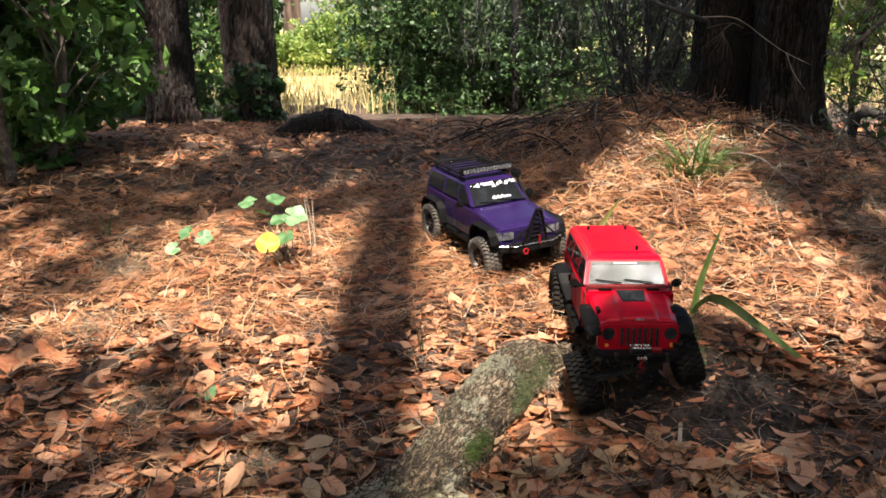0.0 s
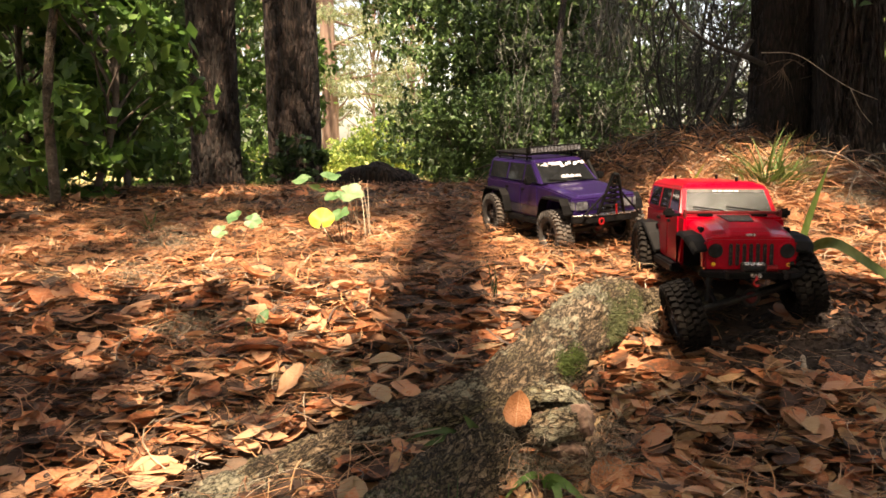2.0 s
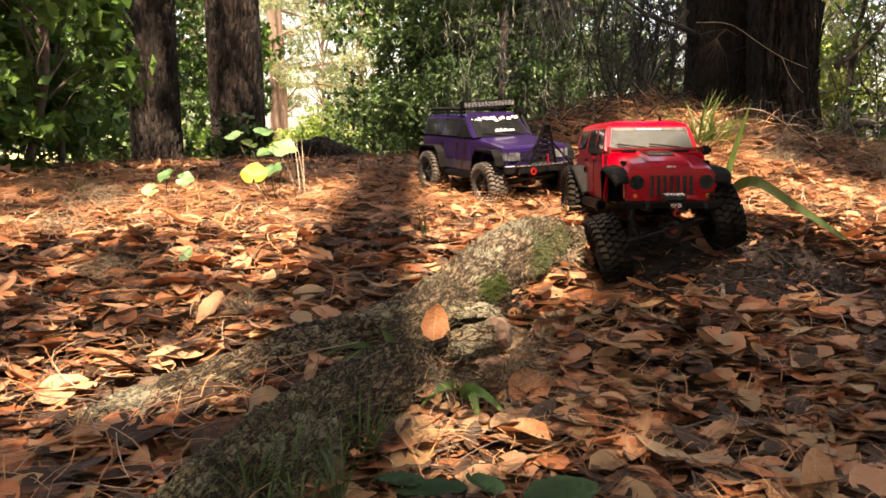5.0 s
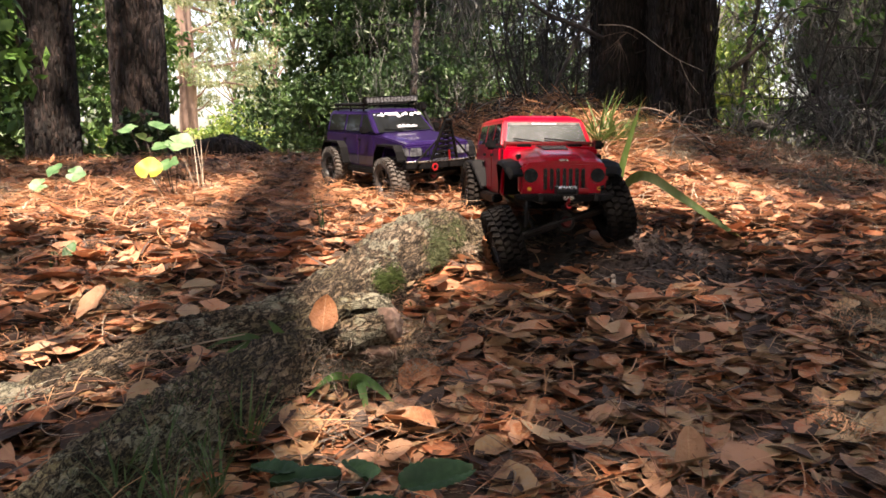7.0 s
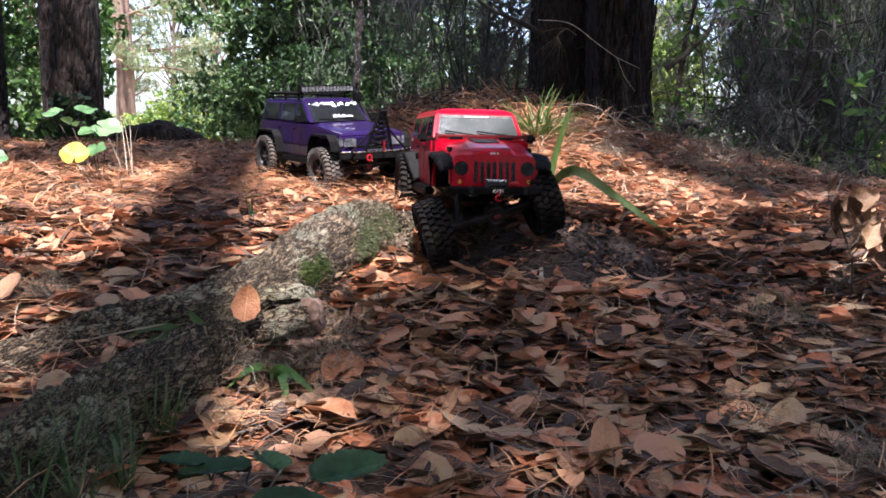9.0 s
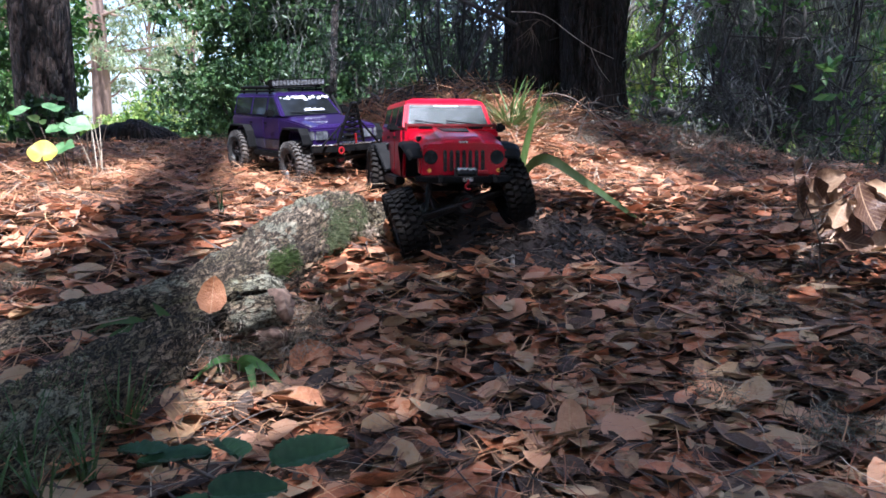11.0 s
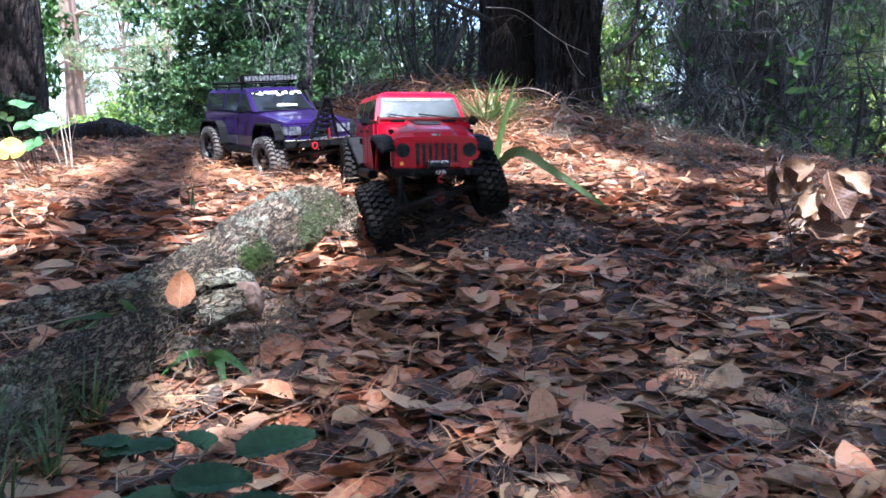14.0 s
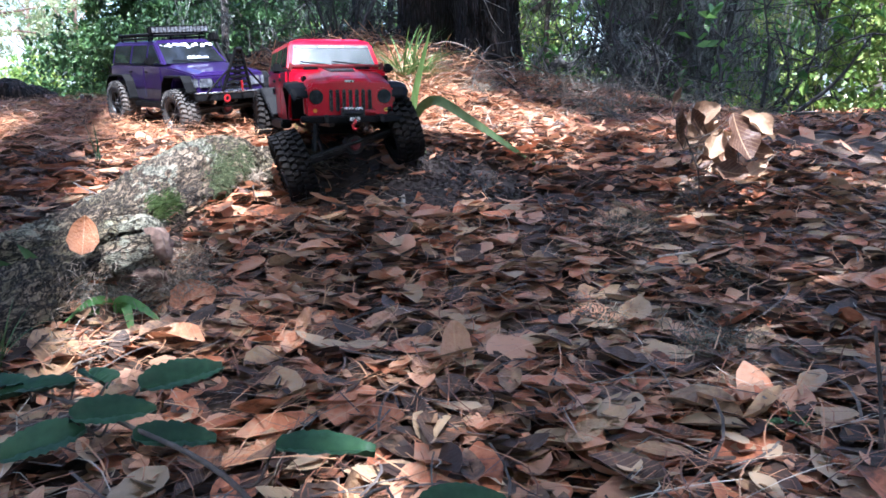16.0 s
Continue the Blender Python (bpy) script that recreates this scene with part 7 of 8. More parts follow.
oak_leaves = [((x, y, z), s * 0.86, 0.56, turn, pitch, roll + 9 * math.cos(radians(turn)), OAKLING, 0.10, "") for x, y, z, s, turn, pitch, roll in (
    (0.258, 0.205, 0.318, 0.072, 20, -4, 8), (0.334, 0.06, 0.310, 0.068, -12, 4, -6), (0.16, 0.215, 0.318, 0.062, 175, 3, 8), (0.214, 0.150, 0.316, 0.062, 12, 4, 10),
    (0.17, 0.138, 0.306, 0.066, 192, 8, -8), (0.25, 0.128, 0.302, 0.060, 0, 8, 5), (0.295, 0.008, 0.298, 0.050, 165, 6, 4), (0.338, -0.008, 0.298, 0.050, 8, 6, -6),
    (0.392, -0.02, 0.302, 0.056, -6, 4, 6), (0.135, 0.235, 0.318, 0.05, 150, 0, 6), (0.20, 0.225, 0.319, 0.055, 110, 0, 10))]
seedling("oak_seedling", (0.33, -0.06, float(height(0.33, -0.06))), oak_leaves, "low oak seedling with dark green toothed leaves", TWIG, 103,
    spines=[[(0.33, -0.06, 0.20), (0.29, 0.05, 0.285), (0.22, 0.145, 0.308), (0.15, 0.235, 0.312)], [(0.31, 0.0, 0.25), (0.345, 0.02, 0.29), (0.36, 0.02, 0.298)]])
seedling("oak_seedling", (0.749, 0.155, float(height(0.749, 0.155))), [
    ((0.735, 0.150, 0.234), 0.020, 0.75, 180, 5, 10, VINE_GREEN, 0.1, ""), ((0.762, 0.152, 0.236), 0.021, 0.75, 15, 5, 10, VINE_GREEN, 0.1, ""), ((0.752, 0.140, 0.236), 0.018, 0.75, -60, 5, 0, VINE_GREEN, 0.1, "")],
    "tiny green seedling in the litter", TWIG, 104)


def long_blade(line, width):
    """One broad grass blade along a line, with a fold down its middle."""
    p = smooth_line(line, 8)
    v = []
    n = len(p) - 1
    side = Vector((1, 0, 0))
    for i, q in enumerate(p):
        d = Vector(p[min(i + 1, n)] - p[max(i - 1, 0)]).normalized()
        s = d.cross(Vector((0.1, -1, 0.25))).normalized()
        side = s if s.length > 0.1 else side
        t = i / n
        w = width * 0.5 * min(1, 0.35 + t * 1.8) * (1 - max(0, t - 0.35) ** 1.6 / 0.65 ** 1.6) + 0.0003
        back = d.cross(side) * w * 0.35
        v += [tuple(Vector(q) - side * w), tuple(Vector(q) + back), tuple(Vector(q) + side * w)]
    return v, leaf_faces(n + 1)


def blade_plant(name, foot, blades, label, mats):
    root = thing(name, label, "grass", Matrix.Translation(foot))
    off = np.array(foot)
    for (line, w), m in zip(blades, mats):
        put("blade", mesh_from("blade", *long_blade([np.array(q) - off for q in line], w), m), root)
    return root


DRY_GRASS = mix_material("yellowing_blade", [(0.18, 0.24, 0.05), (0.34, 0.38, 0.10), (0.46, 0.45, 0.18)], 20, (0.4, 0.6), 0.1, 120, thin=0.35)
blade_plant("grass_plant", (0.738, 1.262, float(height(0.738, 1.262))), [
    ([(0.738, 1.262, 0.415), (0.742, 1.255, 0.45), (0.752, 1.24, 0.53), (0.765, 1.222, 0.60), (0.777, 1.206, 0.656)], 0.015),
    ([(0.742, 1.258, 0.415), (0.742, 1.22, 0.475), (0.764, 1.15, 0.510), (0.830, 1.12, 0.468), (0.905, 1.09, 0.412), (0.985, 1.06, 0.350)], 0.020),
    ([(0.735, 1.25, 0.42), (0.725, 1.19, 0.447), (0.712, 1.09, 0.435), (0.70, 1.0, 0.40), (0.692, 0.95, 0.372)], 0.012)],
    "tall broad green grass blades with one bent over the bank", [GRASS, GRASS, GRASS])
blade_plant("grass_plant", (0.562, 1.56, float(height(0.562, 1.56))), [
    ([(0.560, 1.585, 0.44), (0.566, 1.577, 0.50), (0.592, 1.55, 0.57), (0.632, 1.518, 0.650)], 0.018),
    ([(0.575, 1.48, 0.43), (0.585, 1.455, 0.485), (0.635, 1.42, 0.535), (0.70, 1.38, 0.552)], 0.016),
    ([(0.578, 1.48, 0.43), (0.59, 1.45, 0.46), (0.63, 1.42, 0.475), (0.685, 1.39, 0.468)], 0.014),
    ([(0.566, 1.50, 0.43), (0.567, 1.47, 0.455), (0.568, 1.43, 0.49), (0.57, 1.41, 0.512)], 0.014),
    ([(0.553, 1.59, 0.44), (0.546, 1.58, 0.48), (0.543, 1.57, 0.54), (0.546, 1.565, 0.585)], 0.007)],
    "arching green grass blades with a yellowing shoot", [DRY_GRASS, GRASS, GRASS, GRASS, DRY_GRASS])
# darker than the grass blades: shade is put into this green
BLADE_DARK = mix_material("shade_toned_blade", [(0.028, 0.064, 0.016), (0.054, 0.106, 0.027), (0.09, 0.148, 0.042)], 20, (0.4, 0.55), 0.1, 120, thin=0.25)
BRIGHT_BLADE = mix_material("fresh_blade", [(0.06, 0.15, 0.03), (0.12, 0.26, 0.06), (0.2, 0.34, 0.1)], 20, (0.35, 0.5), 0.1, 120, thin=0.3)
r_g = np.random.default_rng(9)


def grass_tuft(x, y, n, length, width, label, spread=0.8, droop=0.7, mat=None, z=None):
    ob = put("grass_tuft", mesh_from("grass_tuft", *tuft_blades(n, length, width, spread, r_g, droop, 6), mat or GRASS), at=pose(x, y, float(height(x, y)) if z is None else z))
    return tagged(ob, label, "grass")


grass_tuft(1.01, 2.22, 60, 0.24, 0.008, "green grass tuft growing on the mound")
grass_tuft(1.07, 2.24, 40, 0.20, 0.008, "green grass tuft growing on the mound")
grass_tuft(0.95, 2.20, 24, 0.16, 0.007, "green grass tuft growing on the mound", 1.0)
for x, y in ((0.03, 0.315), (0.06, 0.36), (0.095, 0.40), (0.0, 0.29), (0.05, 0.28), (0.075, 0.325), (0.02, 0.265)):
    grass_tuft(x, y, 20, 0.085, 0.0024, "thin green grass in a shade-dark tone beside the root", 0.4, 0.5, BLADE_DARK)
blade_plant("grass_plant", (0.20, 0.545, 0.278), [
    ([(0.198, 0.552, 0.272), (0.190, 0.548, 0.300), (0.172, 0.53, 0.305), (0.148, 0.50, 0.292)], 0.009),
    ([(0.200, 0.548, 0.272), (0.202, 0.54, 0.300), (0.222, 0.53, 0.297), (0.250, 0.495, 0.279)], 0.013),
    ([(0.202, 0.546, 0.272), (0.207, 0.535, 0.298), (0.212, 0.512, 0.284), (0.214, 0.475, 0.274)], 0.010),
    ([(0.196, 0.548, 0.272), (0.186, 0.54, 0.292), (0.170, 0.545, 0.290), (0.150, 0.55, 0.286)], 0.006)],
    "short bright green blades beside the stub", [BRIGHT_BLADE, BRIGHT_BLADE, BRIGHT_BLADE, GRASS])
blade_plant("grass_plant", (0.105, 0.59, 0.335), [
    ([(0.128, 0.585, 0.330), (0.120, 0.575, 0.343), (0.112, 0.57, 0.356), (0.104, 0.57, 0.366)], 0.011),
    ([(0.118, 0.58, 0.332), (0.108, 0.565, 0.330), (0.094, 0.55, 0.316), (0.080, 0.535, 0.300)], 0.013),
    ([(0.100, 0.59, 0.335), (0.085, 0.575, 0.345), (0.062, 0.565, 0.347), (0.035, 0.56, 0.336)], 0.008),
    ([(0.098, 0.585, 0.335), (0.085, 0.57, 0.339), (0.066, 0.56, 0.335), (0.052, 0.555, 0.326)], 0.007)],
    "short dark green blades growing on the root", [BLADE_DARK, BLADE_DARK, BLADE_DARK, BLADE_DARK])
grass_tuft(0.156, 1.13, 5, 0.10, 0.003, "thin dark shoot in the litter", 0.15, 0.2, OAKLING)
grass_tuft(0.035, 1.77, 16, 0.03, 0.004, "small green weed in the litter", 1.2, 0.6)
grass_tuft(0.366, 2.28, 14, 0.07, 0.006, "small yellow-green weed in the litter", 1.0, 0.6, DRY_GRASS)
grass_tuft(-0.80, 1.95, 9, 0.10, 0.004, "thin green shoots in the litter", 0.7, 0.5)
grass_tuft(-0.24, 2.1, 6, 0.20, 0.0022, "dry standing grass stems", 0.3, 0.2, GREY_STRAW)
grass_tuft(-0.16, 1.75, 7, 0.18, 0.002, "dry standing grass stems", 0.4, 0.3, GREY_STRAW)
grass_tuft(0.29, 0.82, 8, 0.03, 0.003, "small green shoots by the root", 0.8, 0.5)


SPRAY_VEINED = mix_material("curled_leaf", [(0.08, 0.037, 0.02), (0.16, 0.08, 0.042), (0.255, 0.145, 0.08), (0.32, 0.205, 0.122)], 1.6, (0.45, 0.65), 0.2, 14, random=0.95, thin=0.18, dist=0.03)
veined(SPRAY_VEINED)


def leaf_spray():
    """Dead twig with large curled tan leaves, standing up from the litter."""
    foot = Vector((1.10, 0.74, float(height(1.10, 0.74))))
    raise_by = Vector((0, 0, -0.004))
    root = thing("dead_leaf_spray", "broken twig with large curled tan oak leaves", "dead leaves", Matrix.Translation(foot))
    r_ = np.random.default_rng(33)
    # place of the middle, length, turn in the upright plane, lean towards the path, width, curl along and across
    spots = [((1.017, 0.725, 0.516), 0.034, 75, 0.35, 0.55, 1.6, 1.5), ((1.018, 0.715, 0.470), 0.062, 100, 0.25, 0.50, 1.1, 1.7), ((1.048, 0.715, 0.476), 0.056, 130, 0.5, 0.55, 0.9, 1.2), ((1.072, 0.735, 0.486), 0.056, 25, 0.75, 0.75, 0.8, 0.9),
             ((1.112, 0.690, 0.452), 0.070, -72, 0.5, 0.80, 0.4, 0.5), ((1.150, 0.705, 0.464), 0.066, -28, 0.65, 0.66, -0.7, 0.9), ((1.076, 0.705, 0.440), 0.056, -130, 0.6, 0.62, 0.9, 0.8), ((1.160, 0.715, 0.428), 0.066, -20, 0.35, 0.60, 1.2, 1.2),
             ((1.120, 0.735, 0.420), 0.060, -95, 0.3, 0.65, 1.0, 1.1), ((1.040, 0.735, 0.440), 0.060, 195, 0.4, 0.55, 1.0, 1.4), ((1.185, 0.735, 0.450), 0.050, 40, 0.3, 0.5, 1.4, 1.6), ((1.085, 0.745, 0.455), 0.055, 70, 0.2, 0.6, 1.2, 1.3), ((1.10, 0.70, 0.398), 0.060, -15, 0.5, 0.6, 0.8, 0.8), ((1.165, 0.72, 0.396), 0.058, 200, 0.5, 0.55, 0.9, 1.0)]
    for _ in range(11):
        a = r_.uniform(0, 360)
        spots.append(((1.10 + r_.uniform(-0.055, 0.075), 0.745 + r_.uniform(0, 0.03), 0.435 + r_.uniform(-0.035, 0.04)), r_.uniform(0.045, 0.062), a, r_.uniform(0, 0.6), r_.uniform(0.5, 0.7), r_.uniform(0.8, 1.5), r_.uniform(1.0, 1.6)))
    twigs = [smooth_line([(0.01, 0.03, -0.02), (-0.01, 0.02, 0.03), (-0.03, 0.0, 0.08), (-0.06, -0.01, 0.13), (-0.085, -0.015, 0.165)], 5),
             smooth_line([(-0.01, 0.02, 0.04), (0.04, 0.0, 0.07), (0.085, -0.01, 0.085), (0.11, -0.02, 0.105)], 5)]
    nodes = np.vstack([t[6:] for t in twigs])
    stems = [tube(t, np.linspace(0.0022, 0.0009, len(t)), 6) for t in twigs]
    for p, s, turn, lean, wide, along, across in spots:
        d = Vector((math.cos(radians(turn)), -lean * 0.4, math.sin(radians(turn)))).normalized()
        up = Vector((r_.normal(0, 0.25), -1.0, lean))
        side = up.cross(d).normalized()
        m = Matrix((d, side, d.cross(side))).transposed().to_4x4()
        m.translation = Vector(p) - foot + raise_by
        v, f = curled_leaf(wide, along * 1.2, across * 1.25, 0.06, r_)
        put("leaf", mesh_from("leaf", v, f, SPRAY_VEINED), root, "", m @ Matrix.Scale(s * 1.1, 4) @ Matrix.Translation((-0.5, 0, 0)))
        end = np.array(m @ Vector((-s / 2, 0, 0)))
        stems.append(stalk(nodes[np.argmin(((nodes - end) ** 2).sum(1))], end, 0.0007))
    put("twig", mesh_from("twig", *join(*stems), TWIG), root)


leaf_spray()

# ---- litter: needles, straw and thousands of leaves ----
r_l = np.random.default_rng(77)


def spread(n, x0, x1, y0, y1, keep=None):
    p = np.stack([r_l.uniform(x0, x1, n), r_l.uniform(y0, y1, n)], -1)
    if keep is not None:
        p = p[keep(p[:, 0], p[:, 1])]
    return p


def off_dirt(x, y):
    d = ((x - 0.70) / 0.22) ** 2 + ((y - 0.97) / 0.12) ** 2
    return (d > 1) | (r_l.uniform(0, 1, len(x)) < 0.12)


def on_root(x, y):
    """How much the root lifts what lies there: 1 on its crown."""
    out = np.zeros_like(x)
    pts = smooth_line([q[:2] for q in MAIN_LIMB[1:-1]], 5)
    two = smooth_line([q[:2] for q in SIDE_LIMB[:-1]], 5)
    d = np.min([np.hypot(x - a, y - b) for a, b in np.vstack([pts, two])], axis=0)
    return d


def lay(p, lift):
    return np.column_stack([p, height(p[:, 0], p[:, 1]) + lift])


def litter_stuff(name, p, size, label, stations, lift, tilt, mat=LITTER):
    d = on_root(p[:, 0], p[:, 1])
    p = p[d > 0.05]
    n = len(p)
    shapes = [leaf_shape(r_l.uniform(0.36, 0.64), r_l.uniform(-0.14, 0.34), r_l.uniform(-0.07, 0.15), r_l.uniform(-0.5, 0.5), stations, r_l.uniform(0.75, 1.15), 0.07, r_l) for _ in range(32)]
    sizes = size * np.clip(r_l.lognormal(0, 0.30, n), 0.45, 1.8)
    sp = turns(n, tilt, r_l)
    v, f = scatter(shapes, leaf_faces(stations), lay(p, r_l.uniform(0.001, lift, n)), sp, sizes, r_l)
    ob = put(name, mesh_from(name, v, f, mat))
    return tagged(ob, label, "leaf litter", kind="stuff")


TAN_LITTER = mix_material("faded_leaf", [(0.05, 0.03, 0.018), (0.16, 0.088, 0.046), (0.28, 0.16, 0.078), (0.38, 0.235, 0.115), (0.36, 0.255, 0.15)], 16, (0.5, 0.75), 0.3, 160, random=0.95, thin=0.15, island=True, dist=0.003)
litter_stuff("leaf_litter", spread(2300, -0.2, 1.5, -0.15, 0.85, off_dirt), 0.047, "faded tan leaves among the brown oak leaves", 7, 0.022, 0.17, TAN_LITTER)
litter_stuff("leaf_litter", spread(9000, -0.75, 1.5, -0.15, 1.3, off_dirt), 0.047, "thick litter of curled orange-brown oak leaves", 7, 0.019, 0.17)
litter_stuff("leaf_litter", spread(8000, -1.3, 2.0, 1.25, 2.5), 0.047, "thick litter of curled orange-brown oak leaves", 5, 0.012, 0.20)
litter_stuff("leaf_litter", spread(9000, -2.6, 3.0, 2.4, 5.6), 0.045, "dull brown leaf litter under the trees", 3, 0.015, 0.3)
litter_stuff("leaf_litter", spread(1500, 1.45, 2.6, 0.4, 2.6), 0.045, "dull brown leaf litter beside the path", 3, 0.012, 0.3)
litter_stuff("leaf_litter", spread(1500, -1.5, -0.7, -0.1, 2.0), 0.045, "dull brown leaf litter beside the path", 3, 0.012, 0.3)


def off_path(x, y):
    return ~((x > -1.3) & (x < 2.0) & (y > -0.1) & (y < 2.5)) & ~((np.abs(x - 0.2) < 2.8) & (y > 2.4))


litter_stuff("leaf_litter", spread(16000, -4.5, 5.0, -3.5, 6.5, off_path), 0.06, "dull brown leaf litter all round the clearing", 3, 0.015, 0.3)

bits = spread(9000, -0.75, 1.5, -0.1, 1.3)
bits = bits[on_root(bits[:, 0], bits[:, 1]) > 0.045]
bit_shapes = [np.array([(-0.5, r_l.uniform(-0.2, 0.2), 0), (0.1, -0.35, 0.1), (0.5, r_l.uniform(-0.2, 0.2), 0.05), (-0.1, 0.3, 0.12)]) for _ in range(8)]
tagged(put("leaf_bits", mesh_from("leaf_bits", *scatter(bit_shapes, [(0, 1, 2, 3)], lay(bits, r_l.uniform(0.004, 0.02, len(bits))), turns(len(bits), 0.4, r_l), r_l.uniform(0.006, 0.02, len(bits)), r_l), LITTER, False)), "small broken bits of dead leaf and bark", "leaf litter", kind="stuff")


def straw_stuff(name, p, length, width, mat, label, lift, tilt=0.12, steps=4):
    p = p[on_root(p[:, 0], p[:, 1]) > 0.04]
    n = len(p)
    shapes = []
    for _ in range(12):
        b, c = r_l.normal(0, 0.10), r_l.uniform(0, 0.10)
        shapes.append(np.array([(s - 0.5, b * (s - 0.5) ** 2 * 4 + j * width / length, c * (1 - (2 * s - 1) ** 2)) for s in np.linspace(0, 1, steps + 1) for j in (-0.5, 0.5)]))
    f = [(2 * i, 2 * i + 1, 2 * i + 3, 2 * i + 2) for i in range(steps)]
    v, f = scatter(shapes, f, lay(p, r_l.uniform(0.006, lift, n)), turns(n, tilt, r_l), length * r_l.uniform(0.5, 1.3, n), r_l)
    return tagged(put(name, mesh_from(name, v, f, mat, False)), label, "needles", kind="stuff")


straw_stuff("pine_straw", spread(8500, -0.75, 1.5, -0.1, 1.25, off_dirt), 0.095, 0.0011, NEEDLE, "brown pine needles strewn among the leaves", 0.030)
straw_stuff("pine_straw", spread(15000, -1.2, 1.8, 1.2, 2.5), 0.14, 0.0016, NEEDLE, "brown pine needles strewn over the leaves", 0.024)
straw_stuff("pine_straw", spread(7000, -2.2, 2.6, 2.3, 5.0), 0.17, 0.003, NEEDLE, "brown pine needles under the trees", 0.03)
straw_stuff("pine_straw", np.column_stack([r_l.normal(0.85, 0.22, 2600), r_l.normal(2.45, 0.22, 2600)]), 0.17, 0.0026, NEEDLE, "thick thatch of pine needles on the mound", 0.06, 0.3)
straw_stuff("pine_straw", np.column_stack([r_l.normal(0.95, 0.25, 1300), r_l.normal(2.88, 0.17, 1300)]), 0.17, 0.0026, NEEDLE, "heaped pine needles against the brush pile", 0.06, 0.35)
straw_stuff("dead_twigs", spread(1500, -0.6, 1.5, 0.0, 1.3, off_dirt), 0.075, 0.0022, TWIG, "thin dark broken twigs in the litter", 0.030, 0.2)
straw_stuff("dry_straw", spread(900, -0.7, 1.5, 0.0, 1.3), 0.09, 0.0010, GREY_STRAW, "pale broken grass straws in the litter", 0.030, 0.2)
straw_stuff("dry_straw", spread(1300, -1.0, 1.8, 1.2, 2.6), 0.12, 0.0018, GREY_STRAW, "pale broken grass straws in the litter", 0.026, 0.2)
straw_stuff("dry_straw", np.column_stack([r_l.normal(0.95, 0.17, 1500), r_l.normal(2.42, 0.14, 1500)]), 0.13, 0.002, GREY_STRAW, "pale dry straw strewn over the mound", 0.05, 0.3)


def crumbs():
    """Small clods and bark bits on the bare earth."""
    n = 900
    p = np.column_stack([r_l.normal(0.70, 0.11, n), r_l.normal(0.97, 0.06, n)])
    shapes = []
    for _ in range(8):
        o = np.array([(1, 0, 0), (0, 1, 0), (-1, 0, 0), (0, -1, 0), (0, 0, 0.8), (0, 0, -0.6)], float)
        shapes.append(o * r_l.uniform(0.6, 1.3, (6, 1)))
    f = [(0, 1, 4), (1, 2, 4), (2, 3, 4), (3, 0, 4), (1, 0, 5), (2, 1, 5), (3, 2, 5), (0, 3, 5)]
    v, f = scatter(shapes, f, lay(p, np.full(n, 0.001)), turns(n, 0.5, r_l), np.clip(r_l.lognormal(-5.6, 0.5, n), 0.001, 0.012), r_l)
    tagged(put("earth_crumbs", mesh_from("earth_crumbs", v, f, DIRT, False)), "dark crumbs of earth on the bare patch", "soil", kind="stuff")


crumbs()

# leaves near the walk, each on its own
TAN_PART = mix_material("faded_dry_leaf", [(0.08, 0.047, 0.028), (0.22, 0.128, 0.068), (0.34, 0.21, 0.105), (0.41, 0.275, 0.15)], 2.2, (0.5, 0.72), 0.35, 14, random=0.9, thin=0.15, dist=0.02)
SHAPES = []
for k in range(14):
    v = leaf_shape(r_l.uniform(0.36, 0.64), r_l.uniform(-0.2, 0.45), r_l.uniform(-0.08, 0.18), r_l.uniform(-0.8, 0.8), 8, r_l.uniform(0.8, 1.1), 0.05, r_l)
    SHAPES.append(mesh_from("leaf", v, leaf_faces(8), TAN_PART if k % 3 == 0 else LEAF_PART))
p_near = spread(420, 0.12, 1.05, 0.12, 0.78)
p_near = p_near[on_root(p_near[:, 0], p_near[:, 1]) > 0.055][:280]
for x, y in p_near:
    s = 0.050 * min(1.6, max(0.65, r_l.lognormal(0, 0.25)))
    up = r_l.uniform() < 0.02
    s = min(s, 0.045) if up else s
    ob = put("leaf", SHAPES[int(r_l.integers(0, 14))], ground)
    ob.matrix_basis = pose(x, y, float(height(x, y)) + (0.016 if not up else s * 0.35) + r_l.uniform(0, 0.006), r_l.normal(0, 10), r_l.normal(0, 9) if not up else r_l.uniform(45, 75), r_l.uniform(0, 360)) @ Matrix.Scale(s, 4)
r_h = np.random.default_rng(19)
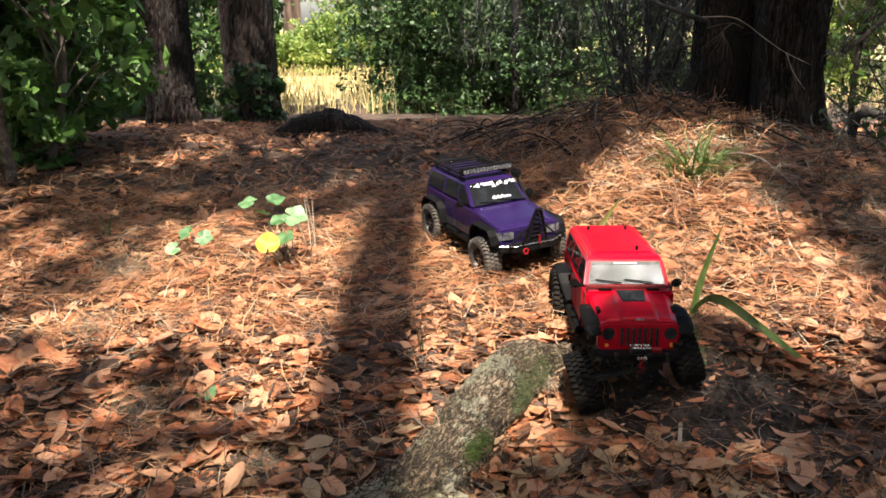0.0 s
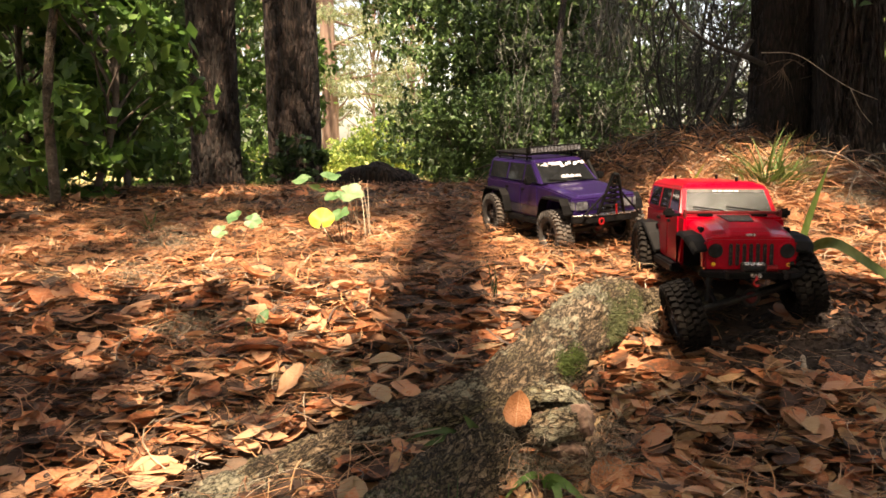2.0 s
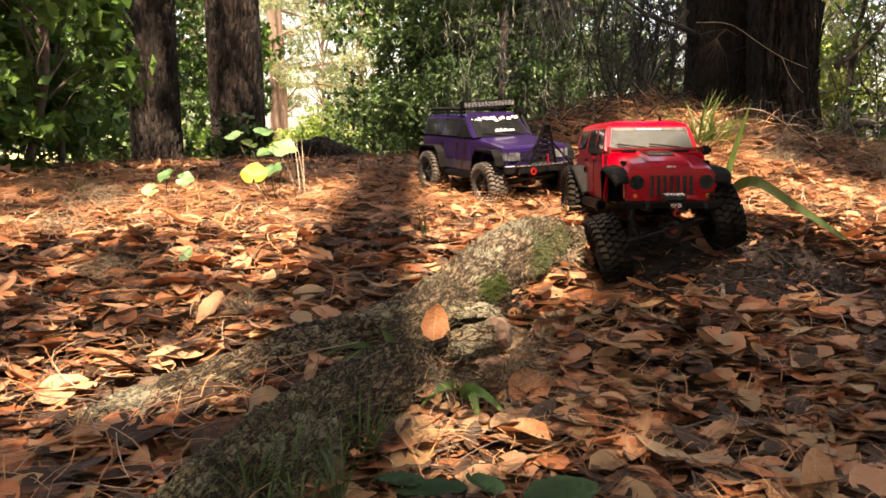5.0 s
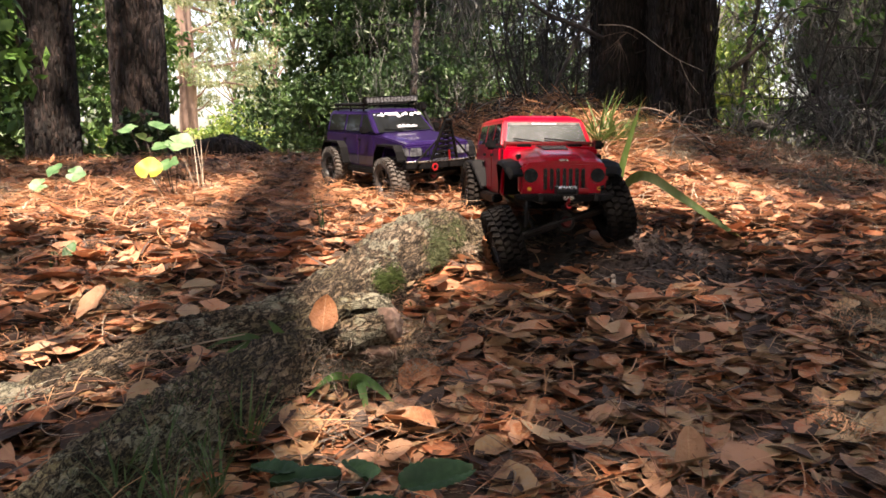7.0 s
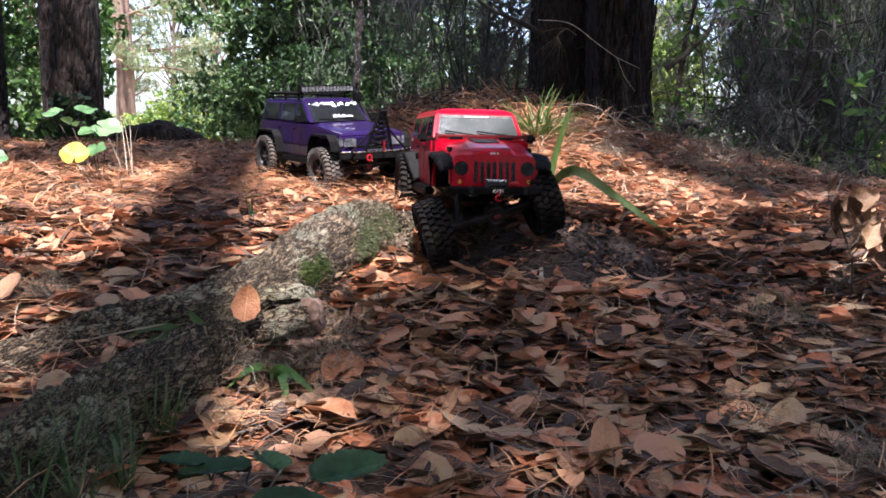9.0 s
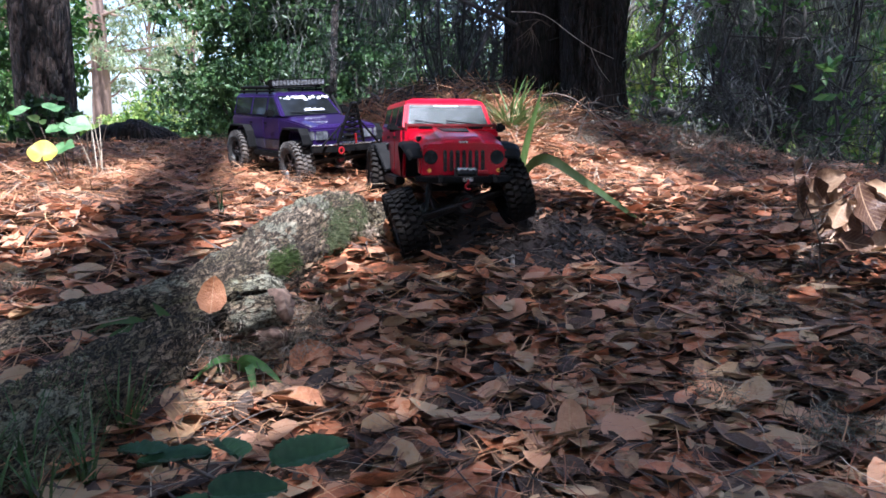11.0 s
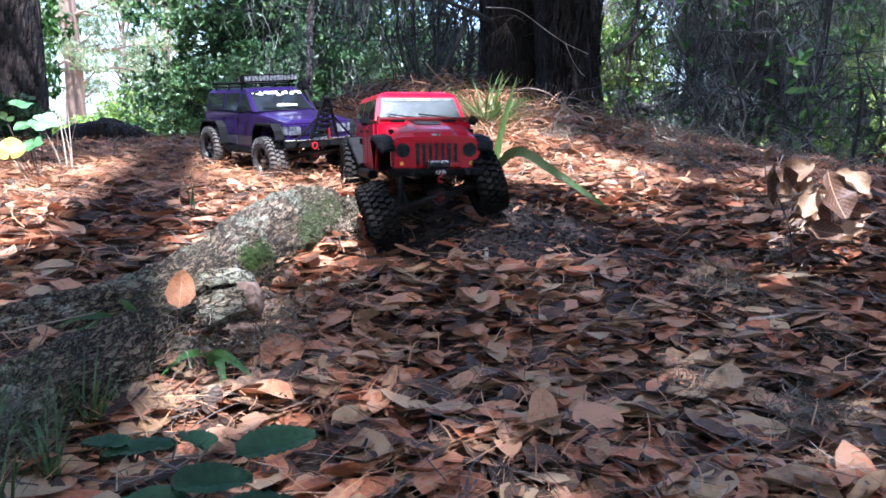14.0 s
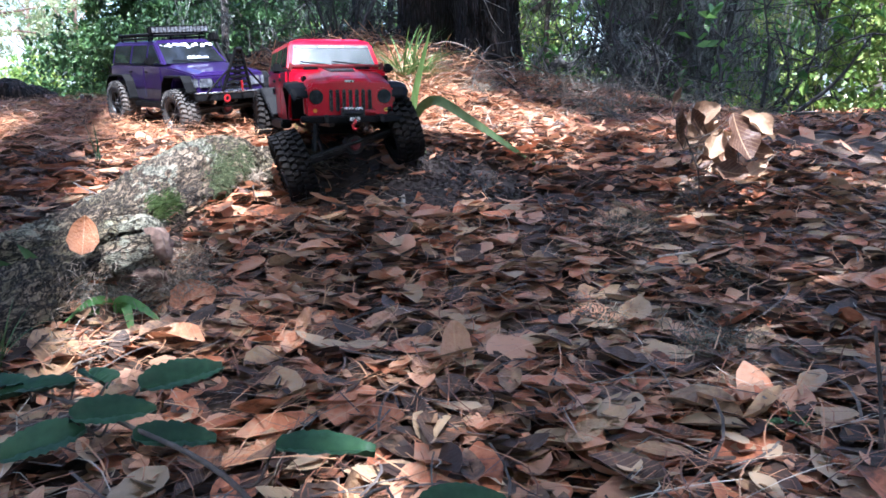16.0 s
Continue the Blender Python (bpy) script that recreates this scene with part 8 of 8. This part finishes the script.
for x, y, z, s, rx, ry, rz, wide, along, across in (
        (0.512, 0.33, 0.266, 0.072, 8, -58, 80, 0.50, 0.5, 0.7), (0.345, 0.41, 0.258, 0.065, 5, 8, 30, 0.55, 0.5, 0.4), (0.384, 0.462, 0.276, 0.058, 25, -28, 60, 0.42, 0.5, 1.8), (0.637, 0.63, 0.300, 0.045, 18, -12, 20, 0.85, 0.3, 0.4),
        (0.277, 0.575, 0.292, 0.062, 24, -14, 40, 0.85, 0.4, 0.5), (0.257, 0.495, 0.276, 0.058, 20, 4, -35, 0.55, 0.6, 0.6), (0.185, 0.440, 0.268, 0.062, 16, -6, 10, 0.62, 0.7, 0.8), (0.446, 1.045, 0.392, 0.055, 20, -50, 70, 0.6, 0.6, 0.8),
        (0.50, 0.90, 0.360, 0.06, 12, -16, 160, 0.5, 0.5, 0.7), (-0.132, 0.717, 0.366, 0.060, 10, -35, 60, 0.5, 0.5, 0.8), (1.10, 2.035, 0.535, 0.085, 30, -35, 40, 0.5, 0.6, 0.7), (0.455, 0.211, 0.246, 0.070, 15, 4, 60, 0.62, 0.4, 0.5),
        (0.346, 0.348, 0.256, 0.068, 14, 2, -10, 0.55, 0.5, 0.5), (0.595, 0.265, 0.250, 0.062, 12, 6, 110, 0.58, 0.5, 0.6), (0.395, 0.439, 0.268, 0.048, 10, -8, 5, 0.5, 0.8, 0.9), (1.12, 0.901, 0.392, 0.062, 18, -10, 5, 0.55, 0.9, 1.0),
        (0.23, 0.372, 0.262, 0.060, 14, 6, 165, 0.5, 0.7, 0.9), (0.43, 0.60, 0.300, 0.055, 16, -4, -30, 0.45, 0.6, 0.8)):
    ob = put("leaf", mesh_from("leaf", *curled_leaf(wide, along, across, 0.025, r_h, 10, 4), LEAF_PART), ground)
    ob.matrix_basis = pose(x, y, z, rx, ry, rz) @ Matrix.Scale(s, 4) @ Matrix.Translation((-0.5, 0, 0))
# the leaf that leans upright against the root
up, face = Vector((0.12, 0.25, 0.96)).normalized(), Vector((0.05, -1.0, 0.25))
side = face.cross(up).normalized()
ob = put("leaf", mesh_from("leaf", leaf_shape(0.74, 0.30, 0.14, 0.30, 10, 0.85, 0.06, r_h), leaf_faces(10), ORANGE_LEAF), ground)
lean = Matrix((up, side, up.cross(side))).transposed().to_4x4()
lean.translation = (0.168, 0.588, 0.369)
ob.matrix_basis = lean @ Matrix.Scale(0.044, 4)
